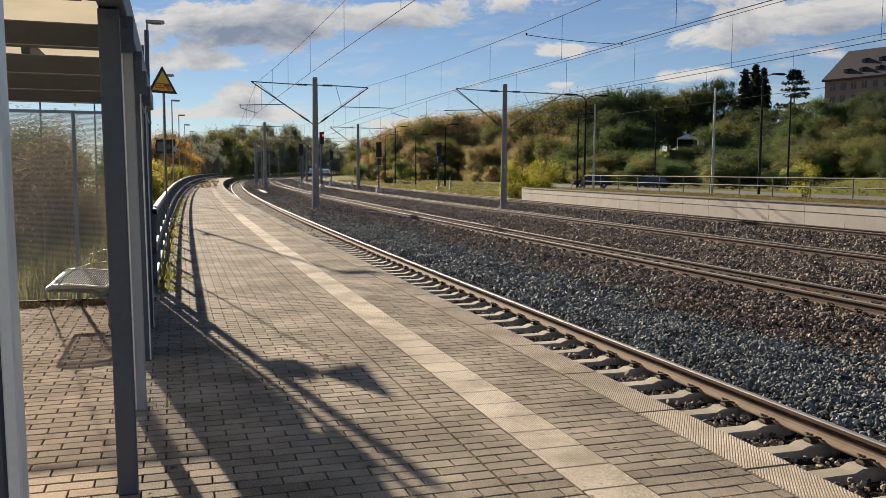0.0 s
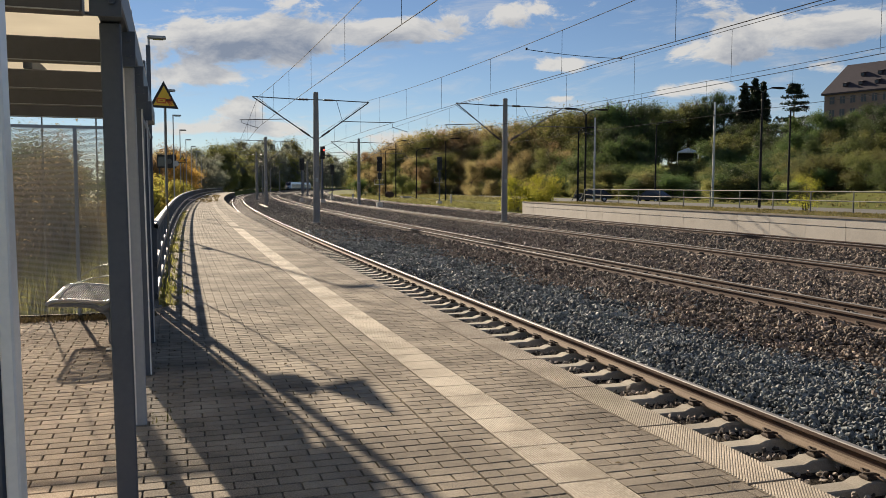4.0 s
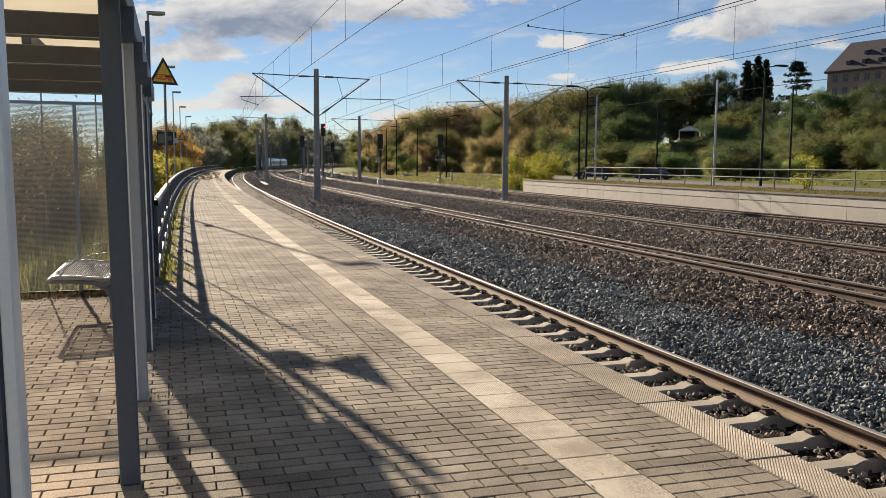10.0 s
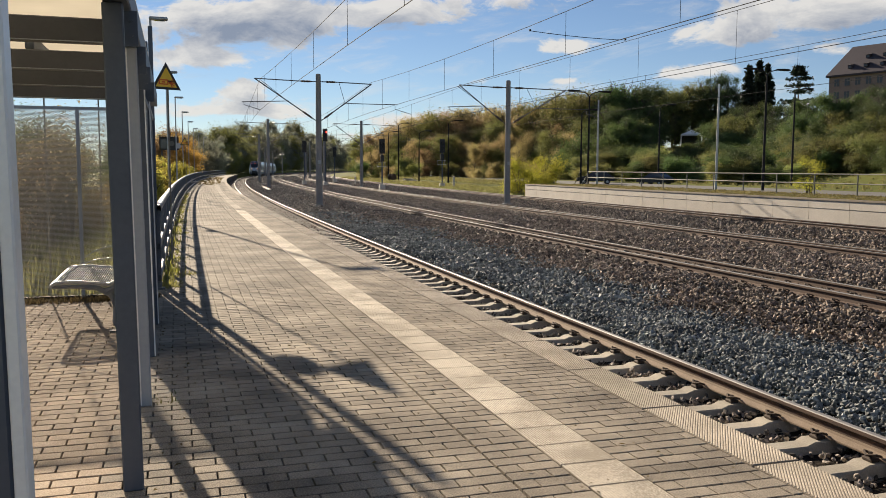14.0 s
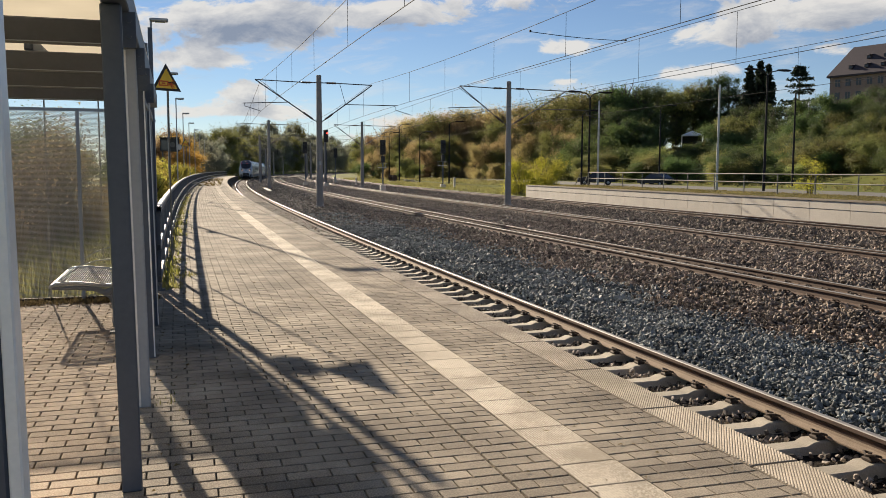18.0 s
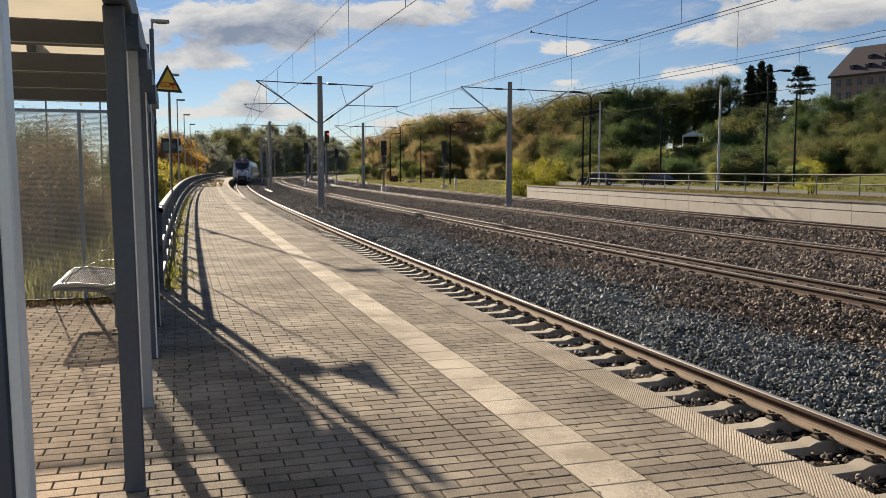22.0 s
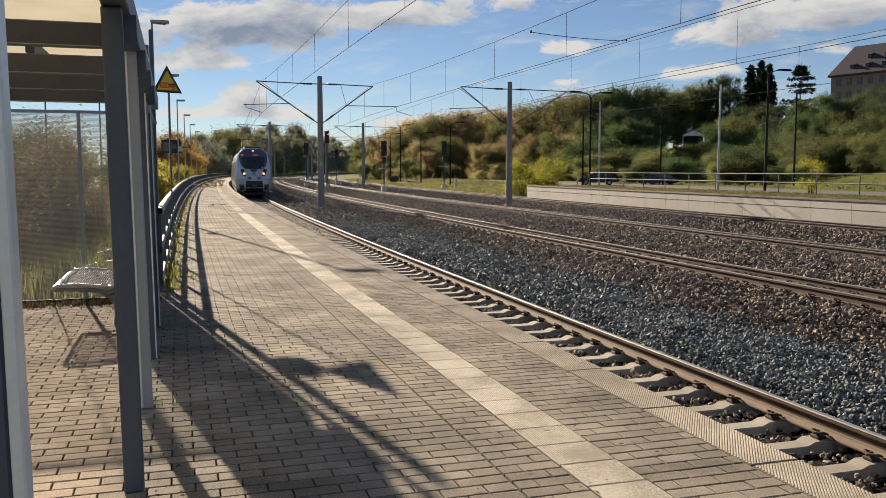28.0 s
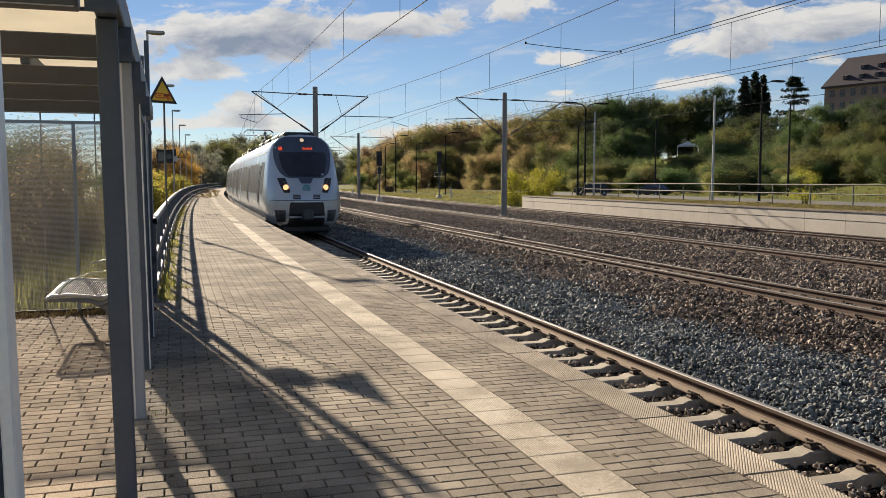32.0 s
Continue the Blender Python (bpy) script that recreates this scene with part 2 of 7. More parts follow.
def surface(name, c0, c1, rough=0.8, metal=0.0, scale=8.0, fine=60.0, bump=0.3, depth=0.01, spots=None, rand=0.0, island=0.0, spec=0.5, dirt=0.35):
    """A weathered surface: two colours mixed by broad and fine noise, with relief, in metres."""
    m, nt, bs = mat_new(name)
    N, L = nt.nodes.new, nt.links.new
    tc = N("ShaderNodeTexCoord")
    geo = N("ShaderNodeNewGeometry")
    na, nb = N("ShaderNodeTexNoise"), N("ShaderNodeTexNoise")
    for n, s, d in ((na, scale, 4.0), (nb, fine, 6.0)):
        n.inputs["Scale"].default_value, n.inputs["Detail"].default_value, n.inputs["Roughness"].default_value = s, d, 0.6
        L(geo.outputs["Position"] if rand else tc.outputs["Object"], n.inputs["Vector"])
    k = N("ShaderNodeMath"); k.operation = "MULTIPLY_ADD"; k.inputs[1].default_value = 0.5
    L(nb.outputs[0], k.inputs[0])
    k2 = N("ShaderNodeMath"); k2.operation = "MULTIPLY"; k2.inputs[1].default_value = 0.5
    L(na.outputs[0], k2.inputs[0]); L(k2.outputs[0], k.inputs[2])
    rp = N("ShaderNodeValToRGB")
    rp.color_ramp.elements[0].position, rp.color_ramp.elements[1].position = 0.5 - dirt / 2, 0.5 + dirt / 2
    rp.color_ramp.elements[0].color, rp.color_ramp.elements[1].color = (*c0, 1), (*c1, 1)
    L(k.outputs[0], rp.inputs[0])
    col = rp.outputs[0]
    if rand or island:
        src = N("ShaderNodeObjectInfo").outputs["Random"] if rand else geo.outputs["Random Per Island"]
        amt = rand or island
        mr = N("ShaderNodeMapRange")
        mr.inputs["To Min"].default_value, mr.inputs["To Max"].default_value = 1 - amt, 1 + amt
        L(src, mr.inputs["Value"])
        hs = N("ShaderNodeHueSaturation")
        L(mr.outputs[0], hs.inputs["Value"]); L(col, hs.inputs["Color"])
        col = hs.outputs[0]
    if spots:
        vo = N("ShaderNodeTexNoise")
        vo.inputs["Scale"].default_value, vo.inputs["Detail"].default_value = spots[0], 5.0
        L(geo.outputs["Position"], vo.inputs["Vector"])
        r2 = N("ShaderNodeValToRGB")
        r2.color_ramp.elements[0].position, r2.color_ramp.elements[1].position = spots[1], spots[1] + 0.12
        L(vo.outputs[0], r2.inputs[0])
        mx = N("ShaderNodeMix"); mx.data_type = "RGBA"
        sc = N("ShaderNodeMath"); sc.operation = "MULTIPLY"; sc.inputs[1].default_value = spots[3]
        L(r2.outputs[0], sc.inputs[0]); L(sc.outputs[0], mx.inputs["Factor"])
        L(col, mx.inputs["A"]); mx.inputs["B"].default_value = (*spots[2], 1)
        col = mx.outputs["Result"]
    L(col, bs.inputs["Base Color"])
    rr = N("ShaderNodeMapRange")
    rr.inputs["To Min"].default_value, rr.inputs["To Max"].default_value = max(0.03, rough - 0.12), min(1.0, rough + 0.12)
    L(k.outputs[0], rr.inputs["Value"]); L(rr.outputs[0], bs.inputs["Roughness"])
    bs.inputs["Metallic"].default_value = metal
    bs.inputs["Specular IOR Level"].default_value = spec
    if bump:
        bp = N("ShaderNodeBump")
        bp.inputs["Strength"].default_value, bp.inputs["Distance"].default_value = bump, depth
        L(nb.outputs[0], bp.inputs["Height"]); L(bp.outputs[0], bs.inputs["Normal"])
    return m


def leafy(name, c0, c1, through=0.35, scale=0.6, jitter=0.26):
    """Leaves: each its own green, a little light comes through."""
    m, nt, bs = mat_new(name)
    N, L = nt.nodes.new, nt.links.new
    geo = N("ShaderNodeNewGeometry")
    no = N("ShaderNodeTexNoise"); no.inputs["Scale"].default_value = scale
    L(geo.outputs["Position"], no.inputs["Vector"])
    rp = N("ShaderNodeValToRGB")
    rp.color_ramp.elements[0].position, rp.color_ramp.elements[1].position = 0.35, 0.65
    rp.color_ramp.elements[0].color, rp.color_ramp.elements[1].color = (*c0, 1), (*c1, 1)
    L(no.outputs[0], rp.inputs[0])
    hs = N("ShaderNodeHueSaturation")
    mr = N("ShaderNodeMapRange"); mr.inputs["To Min"].default_value, mr.inputs["To Max"].default_value = 1 - jitter, 1 + jitter
    oi, ad, hf = N("ShaderNodeObjectInfo"), N("ShaderNodeMath"), N("ShaderNodeMath")
    ad.operation, hf.operation = "MULTIPLY_ADD", "MULTIPLY"
    hf.inputs[1].default_value, ad.inputs[1].default_value = 0.14, 0.86
    L(geo.outputs["Random Per Island"], hf.inputs[0]); L(hf.outputs[0], ad.inputs[2])
    L(oi.outputs["Random"], ad.inputs[0]); L(ad.outputs[0], mr.inputs["Value"])
    L(mr.outputs[0], hs.inputs["Value"]); L(rp.outputs[0], hs.inputs["Color"])
    hm = N("ShaderNodeMapRange"); hm.inputs["To Min"].default_value, hm.inputs["To Max"].default_value = 0.475, 0.525
    L(oi.outputs["Random"], hm.inputs["Value"]); L(hm.outputs[0], hs.inputs["Hue"])
    L(hs.outputs[0], bs.inputs["Base Color"])
    bs.inputs["Roughness"].default_value = 0.6
    bs.inputs["Specular IOR Level"].default_value = 0.25
    tr = N("ShaderNodeBsdfTranslucent")
    L(hs.outputs[0], tr.inputs["Color"])
    mix = N("ShaderNodeMixShader"); mix.inputs[0].default_value = through
    L(bs.outputs[0], mix.inputs[1]); L(tr.outputs[0], mix.inputs[2])
    L(mix.outputs[0], nt.nodes["Material Output"].inputs["Surface"])
    return m


def plain(name, c, rough=0.5, metal=0.0, emit=None, power=1.0):
    m, nt, bs = mat_new(name)
    bs.inputs["Base Color"].default_value = (*c, 1)
    bs.inputs["Roughness"].default_value, bs.inputs["Metallic"].default_value = rough, metal
    if emit:
        bs.inputs["Emission Color"].default_value, bs.inputs["Emission Strength"].default_value = (*emit, 1), power
    return m


M_PAVER = surface("paver", (0.168, 0.143, 0.113), (0.395, 0.342, 0.268), 0.92, spec=0.10, scale=1.2, fine=120, bump=0.8, depth=0.004, dirt=0.18, rand=0.15, spots=(0.9, 0.56, (0.17, 0.142, 0.11), 0.28))
M_PAVER_FAR = surface("paver_joined", (0.168, 0.143, 0.113), (0.395, 0.342, 0.268), 0.92, spec=0.10, scale=1.2, fine=120, bump=0.8, depth=0.004, dirt=0.18, island=0.15, spots=(0.9, 0.56, (0.17, 0.142, 0.11), 0.28))
# redder brick, made lighter: sunlight on the bay floor is in the colour
M_PAVER_BAY = surface("sunlit_paver_bay", (0.29, 0.22, 0.155), (0.56, 0.45, 0.335), 0.92, spec=0.10, scale=1.2, fine=120, bump=0.8, depth=0.004, dirt=0.20, island=0.12)
M_JOINT = surface("joint_sand", (0.026, 0.021, 0.016), (0.065, 0.053, 0.040), 0.95, scale=3, fine=90, bump=0.5, depth=0.004)
M_COPING = surface("coping_concrete", (0.34, 0.287, 0.22), (0.60, 0.52, 0.415), 0.88, scale=1.6, fine=110, bump=0.7, depth=0.004, spec=0.15, dirt=0.18, rand=0.10)
M_TACTILE = surface("tactile_concrete", (0.37, 0.325, 0.26), (0.69, 0.625, 0.52), 0.9, scale=1.5, fine=75, bump=0.8, depth=0.005, dirt=0.12, rand=0.05, spec=0.15, spots=(90.0, 0.60, (0.22, 0.18, 0.14), 0.55))
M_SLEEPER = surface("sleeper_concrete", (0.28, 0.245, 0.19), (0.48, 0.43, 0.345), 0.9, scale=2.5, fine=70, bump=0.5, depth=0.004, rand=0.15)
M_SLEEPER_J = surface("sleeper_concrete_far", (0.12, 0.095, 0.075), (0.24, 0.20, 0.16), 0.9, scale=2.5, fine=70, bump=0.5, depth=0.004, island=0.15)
M_SLEEPER_R = surface("rusty_sleeper_concrete", (0.085, 0.062, 0.045), (0.19, 0.15, 0.115), 0.9, scale=2.5, fine=70, bump=0.5, depth=0.004, rand=0.15)
M_RUST = surface("rusty_rail", (0.055, 0.032, 0.022), (0.13, 0.08, 0.055), 0.75, 0.2, scale=4, fine=90, bump=0.3, depth=0.002)
M_RAILTOP = surface("worn_rail_head", (0.21, 0.195, 0.18), (0.32, 0.30, 0.28), 0.58, 0.5, scale=3, fine=60, bump=0.05, depth=0.001)
M_RAILTOP_D = surface("dull_rail_head", (0.14, 0.135, 0.13), (0.21, 0.205, 0.20), 0.65, 0.3, scale=3, fine=60, bump=0.05, depth=0.001)
# pale dust on the foot, with the lit band along it put into the colour
M_RAILFOOT = surface("dusty_lit_rail_foot", (0.17, 0.128, 0.092), (0.30, 0.235, 0.175), 0.85, 0.0, scale=4, fine=90, bump=0.3, depth=0.002, spec=0.2)
M_CLIP = surface("rail_clip_iron", (0.035, 0.026, 0.02), (0.10, 0.07, 0.05), 0.8, 0.3, scale=10, fine=80, bump=0.3, depth=0.002)
# bed kept near black: the shade between the stones is in its colour
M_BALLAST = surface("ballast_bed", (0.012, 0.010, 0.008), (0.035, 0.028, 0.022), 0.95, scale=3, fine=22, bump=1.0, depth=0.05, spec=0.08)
M_STONE_B = surface("brown_stone", (0.050, 0.037, 0.027), (0.37, 0.29, 0.22), 0.75, scale=2, fine=30, bump=0.5, depth=0.008, island=0.6, dirt=0.25, spec=0.32)
M_STONE_G = surface("grey_stone", (0.030, 0.036, 0.036), (0.28, 0.30, 0.288), 0.72, scale=2, fine=30, bump=0.5, depth=0.008, island=0.6, dirt=0.25, spec=0.38)
M_BEAM = surface("grey_beam_paint", (0.048, 0.051, 0.064), (0.068, 0.072, 0.086), 0.5, 0.1, scale=2, fine=30, bump=0.05, depth=0.002)
M_STONE_M = surface("mixed_stone", (0.05, 0.041, 0.033), (0.32, 0.272, 0.225), 0.75, scale=2, fine=30, bump=0.5, depth=0.008, island=0.7, dirt=0.2, spec=0.32)
M_STEEL = surface("painted_steel", (0.052, 0.068, 0.098), (0.075, 0.095, 0.13), 0.5, 0.1, scale=2, fine=30, bump=0.05, depth=0.002)
M_GALV = surface("galvanised_steel", (0.30, 0.31, 0.32), (0.45, 0.46, 0.47), 0.5, 0.75, scale=4, fine=40, bump=0.08, depth=0.002)
M_MAST = surface("mast_concrete", (0.21, 0.20, 0.19), (0.31, 0.30, 0.285), 0.85, scale=1.0, fine=30, bump=0.3, depth=0.004)
M_DULL = surface("weathered_zinc", (0.10, 0.10, 0.09), (0.17, 0.168, 0.155), 0.75, 0.2, scale=4, fine=40, bump=0.08, depth=0.002)
M_CAST = surface("cast_aluminium", (0.15, 0.155, 0.168), (0.21, 0.215, 0.228), 0.6, 0.1, scale=3, fine=40, bump=0.05, depth=0.001)
M_WIRE = surface("wire_metal", (0.018, 0.018, 0.02), (0.03, 0.03, 0.033), 0.8, scale=2, fine=30, bump=0, spec=0.08)
M_BLACK = surface("black_paint", (0.012, 0.013, 0.015), (0.028, 0.028, 0.03), 0.55, scale=3, fine=40, bump=0.05, depth=0.002)
M_INSUL = surface("brown_insulator", (0.05, 0.035, 0.03), (0.09, 0.06, 0.05), 0.35, scale=6, fine=40, bump=0.05, depth=0.002)
M_GRASS_GROUND = surface("meadow_ground", (0.075, 0.094, 0.022), (0.175, 0.178, 0.050), 0.95, scale=0.25, fine=2.5, bump=0.8, depth=0.12, spots=(0.12, 0.52, (0.18, 0.16, 0.065), 0.4), spec=0.05)
M_GRAVEL = surface("pale_gravel", (0.24, 0.215, 0.175), (0.42, 0.38, 0.31), 0.95, scale=0.4, fine=6, bump=0.4, depth=0.03, spec=0.05)
M_ASPHALT = surface("asphalt", (0.12, 0.117, 0.108), (0.20, 0.195, 0.18), 0.9, scale=0.5, fine=50, bump=0.3, depth=0.004, spec=0.15)
M_BARK = surface("bark", (0.045, 0.035, 0.026), (0.11, 0.09, 0.07), 0.95, scale=3, fine=25, bump=0.7, depth=0.02)
M_LEAF_GREEN = leafy("leaf_green", (0.068, 0.104, 0.034), (0.142, 0.188, 0.062), 0.48)
M_LEAF_OLIVE = leafy("leaf_olive", (0.120, 0.128, 0.042), (0.228, 0.226, 0.076), 0.52)
M_LEAF_RUST = leafy("leaf_rust", (0.22, 0.165, 0.080), (0.37, 0.288, 0.140), 0.70)
M_LEAF_ORANGE = leafy("leaf_orange", (0.34, 0.19, 0.045), (0.52, 0.32, 0.09), 0.6)
M_LEAF_YELLOW = leafy("leaf_yellow", (0.26, 0.225, 0.045), (0.44, 0.375, 0.085), 0.6)
# haze over the far bend is put into this grey-green leaf colour
M_LEAF_HAZE = leafy("leaf_haze", (0.17, 0.185, 0.138), (0.28, 0.29, 0.215), 0.66)
M_LEAF_WILLOW = leafy("leaf_willow", (0.22, 0.24, 0.075), (0.38, 0.385, 0.13), 0.6)
M_LEAF_DEEP = leafy("leaf_deep", (0.045, 0.070, 0.028), (0.095, 0.126, 0.050), 0.42)
M_LEAF_DARK = leafy("leaf_dark", (0.016, 0.028, 0.016), (0.036, 0.052, 0.028), 0.2)
M_GRASS = leafy("grass_blade", (0.12, 0.118, 0.042), (0.25, 0.232, 0.088), 0.6, 1.5)
M_WEED = leafy("weed_leaf", (0.17, 0.19, 0.04), (0.36, 0.35, 0.09), 0.6, 1.5)
M_DRY = leafy("dry_reed", (0.13, 0.10, 0.045), (0.26, 0.20, 0.09), 0.35, 1.0)

# ---- ground ----
TRACKS = (1.72, 8.28, 14.30, 21.72)      # centre lines
NEAR_Z = (-0.705, -0.56, -0.56, -0.62)    # head of the rail nearer to the platform
FAR_Z = (-0.705, -0.68, -0.68, -0.66)
PLAT_END = 190.0
FAR_EDGE, FAR_TOP, FAR_START = 23.40, 0.25, 65.5   # the other platform: its edge, its height, its end


def frange(a, b, step):
    n = max(1, int(round((b - a) / step)))
    return [a + (b - a) * i / n for i in range(n + 1)]


def lerp(x, pts):
    for (x0, y0), (x1, y1) in zip(pts, pts[1:]):
        if x <= x1:
            return y0 + (y1 - y0) * max(0.0, (x - x0) / (x1 - x0))
    return pts[-1][1]


BED = [(-0.5, -1.05), (0.1, -0.90), (0.5, -0.965), (2.58, -0.965), (2.76, -0.90), (3.15, -0.81), (5.0, -0.80), (6.6, -0.735), (7.3, -0.745), (7.9, -0.79), (8.7, -0.86), (9.5, -0.86), (10.0, -0.81), (12.4, -0.735), (13.3, -0.745), (13.9, -0.79), (14.7, -0.86), (15.5, -0.86), (16.0, -0.83), (17.5, -0.82), (20.5, -0.80), (22.5, -0.82), (23.6, -0.9)]


def hill(s, off):
    """Height of the wooded slope beyond the tracks."""
    foot = lerp(s, [(-200, 50), (60, 52), (110, 56), (160, 46), (260, 44), (420, 48), (900, 60)])
    top = lerp(s, [(-200, 9.0), (60, 9.0), (130, 8.5), (165, 6.5), (200, 3.5), (260, 2.0), (420, 1.5), (900, 1)])
    t = max(0.0, min(1.0, (off - foot) / 55.0))
    return top * (t * t * (3 - 2 * t))


def ground_z(s, off):
    if off < -3.4:
        return max(-1.6, -0.05 + (off + 3.4) * 0.16) if off > -60 else -1.6
    if off < 0.2:
        return -1.3
    if off < 23.2:
        return -1.15
    if s > FAR_START - 0.6 and off < 30:
        return lerp(off, [(23.2, -1.0), (24.2, -0.72), (30, -0.68)])
    if off < 29.5:
        return -1.0
    return lerp(off, [(29.5, -0.35), (34, -0.3), (46, -0.25), (60, 0.0), (100, 0.3)]) + hill(s, off)


def ground():
    ss = frange(-2400, -160, 160) + frange(-150, -16, 8) + frange(-14, 160, 2.5)[1:] + frange(166, 420, 8) + frange(440, 3600, 150)
    oo = frange(-2600, -70, 110) + frange(-60, -4, 3.5) + [-3.42, -3.38, 0.15, 0.25, 12, 23.15, 23.25, 24.2, 26, 28, 29.45, 29.55, 34, 40, 46, 52] + frange(56, 160, 4) + frange(170, 400, 23) + frange(450, 1560, 90)
    g = Geo()
    for s in ss:
        for o in oo:
            z = ground_z(s, o)
            if o > 56 or o < -6:
                z += 0.5 * noise.noise((s * 0.05, o * 0.05, 0.3)) + 0.25 * noise.noise((s * 0.2, o * 0.2, 4.3))
            g.v.append(tuple(at(s, o, z)))
    n = len(oo)
    g.f = [(i * n + k, i * n + k + 1, i * n + n + k + 1, i * n + n + k) for i in range(len(ss) - 1) for k in range(n - 1)]
    ob = part("ground", g, M_GRASS_GROUND, None, smooth=True)
    tagged(ob, "rough green and straw-coloured meadow ground rising to a slope", "ground", kind="structure")


ground()


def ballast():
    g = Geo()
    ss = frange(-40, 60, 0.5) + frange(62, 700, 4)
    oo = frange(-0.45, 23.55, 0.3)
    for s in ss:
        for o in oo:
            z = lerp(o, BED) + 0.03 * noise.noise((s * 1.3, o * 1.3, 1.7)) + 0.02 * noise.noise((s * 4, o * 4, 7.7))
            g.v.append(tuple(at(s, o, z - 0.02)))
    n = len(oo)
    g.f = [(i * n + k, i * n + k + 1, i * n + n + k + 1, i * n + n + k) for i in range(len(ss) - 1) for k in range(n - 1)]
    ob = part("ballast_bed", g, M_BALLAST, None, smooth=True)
    tagged(ob, "dark brown ballast bed under the tracks, shade between its stones in the colour", "ballast", kind="structure")


ballast()


def stones(name, n, s_rng, o_rng, size, mat, label, keep, seed, rough=False):
    """Loose ballast stones, each a faceted lump of its own."""
    rng = np.random.default_rng(seed)
    s = s_rng[0] + (s_rng[1] - s_rng[0]) * rng.random(n) ** 1.25
    o = rng.uniform(*o_rng, n)
    a = A0 - s / RE
    ok = keep(s, o, rng.random(n))
    s, o, a = s[ok], o[ok], a[ok]
    n = len(s)
    bx, bz = np.array([p[0] for p in BED]), np.array([p[1] for p in BED])
    x, y, z = CX + (RE - o) * np.cos(a), CY + (RE - o) * np.sin(a), np.interp(o, bx, bz)
    q = 1.618
    base = np.array([(-1, q, 0), (1, q, 0), (-1, -q, 0), (1, -q, 0), (0, -1, q), (0, 1, q), (0, -1, -q), (0, 1, -q), (q, 0, -1), (q, 0, 1), (-q, 0, -1), (-q, 0, 1)], float) / 1.9
    faces = np.array([(0, 11, 5), (0, 5, 1), (0, 1, 7), (0, 7, 10), (0, 10, 11), (1, 5, 9), (5, 11, 4), (11, 10, 2), (10, 7, 6), (7, 1, 8), (3, 9, 4), (3, 4, 2), (3, 2, 6), (3, 6, 8), (3, 8, 9), (4, 9, 5), (2, 4, 11), (6, 2, 10), (8, 6, 7), (9, 8, 1)])
    if rough:      # far stones: eight facets will do
        base, faces = np.array([(1, 0, 0), (-1, 0, 0), (0, 1, 0), (0, -1, 0), (0, 0, 1), (0, 0, -1)], float), np.array([(0, 2, 4), (2, 1, 4), (1, 3, 4), (3, 0, 4), (2, 0, 5), (1, 2, 5), (3, 1, 5), (0, 3, 5)])
    co = base[None] * (1 + (0.35 if rough else 0.33) * rng.standard_normal((n, len(base), 1)).clip(-1.3, 1.3))
    co = co * (size * rng.uniform(0.5, 1.35, (n, 1, 1))) * np.array([1.12, 0.80, 0.62])
    q = rng.standard_normal((n, 4)); q /= np.linalg.norm(q, axis=1, keepdims=True)
    w, i, j, k = q.T
    R = np.stack([np.stack([1 - 2 * (j * j + k * k), 2 * (i * j - k * w), 2 * (i * k + j * w)], -1), np.stack([2 * (i * j + k * w), 1 - 2 * (i * i + k * k), 2 * (j * k - i * w)], -1), np.stack([2 * (i * k - j * w), 2 * (j * k + i * w), 1 - 2 * (i * i + j * j)], -1)], 1)
    co = np.einsum("nab,nkb->nka", R, co)
    co += np.stack([x, y, z + rng.uniform(-0.05, 0.04, n)], -1)[:, None]
    ob = new(name, raw_mesh(name, co, faces, mat))
    return tagged(ob, label, "ballast", kind="stuff")


def in_view(s, o):
    return (o + 3.0) < 0.98 * (s + 1.0) + 0.6


def fresh(s, o, r):
    """Where the newer grey stone lies: a ragged band beyond the first track."""
    wav = 0.5 * np.sin(s * 0.9) + 0.35 * np.sin(s * 2.3 + 1.0) + (r - 0.5) * 1.6
    return (o > 2.45) & (o < np.interp(s, [3, 8, 15, 22, 36], [4.1, 4.5, 5.15, 5.45, 5.6]) + 0.6 * wav)


SLEEP_GAP, SLEEP_AT = 0.606, 5.37


def off_sleeper(s, o):
    """Stones keep off the tops of the first track's sleepers."""
    ph = np.abs((s - SLEEP_AT) / SLEEP_GAP - np.round((s - SLEEP_AT) / SLEEP_GAP)) * SLEEP_GAP
    return (o > 3.1) | (ph > 0.15)


stones("grey_ballast_stones", 30000, (3.0, 13), (2.56, 5.4), 0.027, M_STONE_G, "fresh blue-grey ballast stones heaped beside the first track", lambda s, o, r: in_view(s, o) & fresh(s, o, r), 15)
stones("grey_ballast_stones", 50000, (2.5, 36), (2.56, 6.3), 0.031, M_STONE_G, "fresh blue-grey ballast stones beside the first track", lambda s, o, r: in_view(s, o) & fresh(s, o, r) & off_sleeper(s, o), 1)
for crib_n, crib_s, crib_r, crib_k in ((22000, (2.5, 32), 0.028, 2), (15000, (32, 130), 0.045, 12)):
    stones("crib_ballast_stones", crib_n, crib_s, (0.1, 2.74), crib_r, M_STONE_M if crib_k == 2 else M_STONE_B, "grey and brown ballast stones between concrete sleepers", lambda s, o, r: in_view(s, o) & off_sleeper(s, o), crib_k)
stones("brown_ballast_stones", 40000, (3.5, 19), (3.6, 13.4), 0.033, M_STONE_B, "rust-brown ballast stones between the tracks", lambda s, o, r: in_view(s, o) & ~fresh(s, o, r), 3)
stones("brown_ballast_stones", 60000, (15, 44), (3.6, 13.4), 0.036, M_STONE_B, "rust-brown ballast stones along the second track", lambda s, o, r: in_view(s, o) & ~fresh(s, o, r), 16, True)
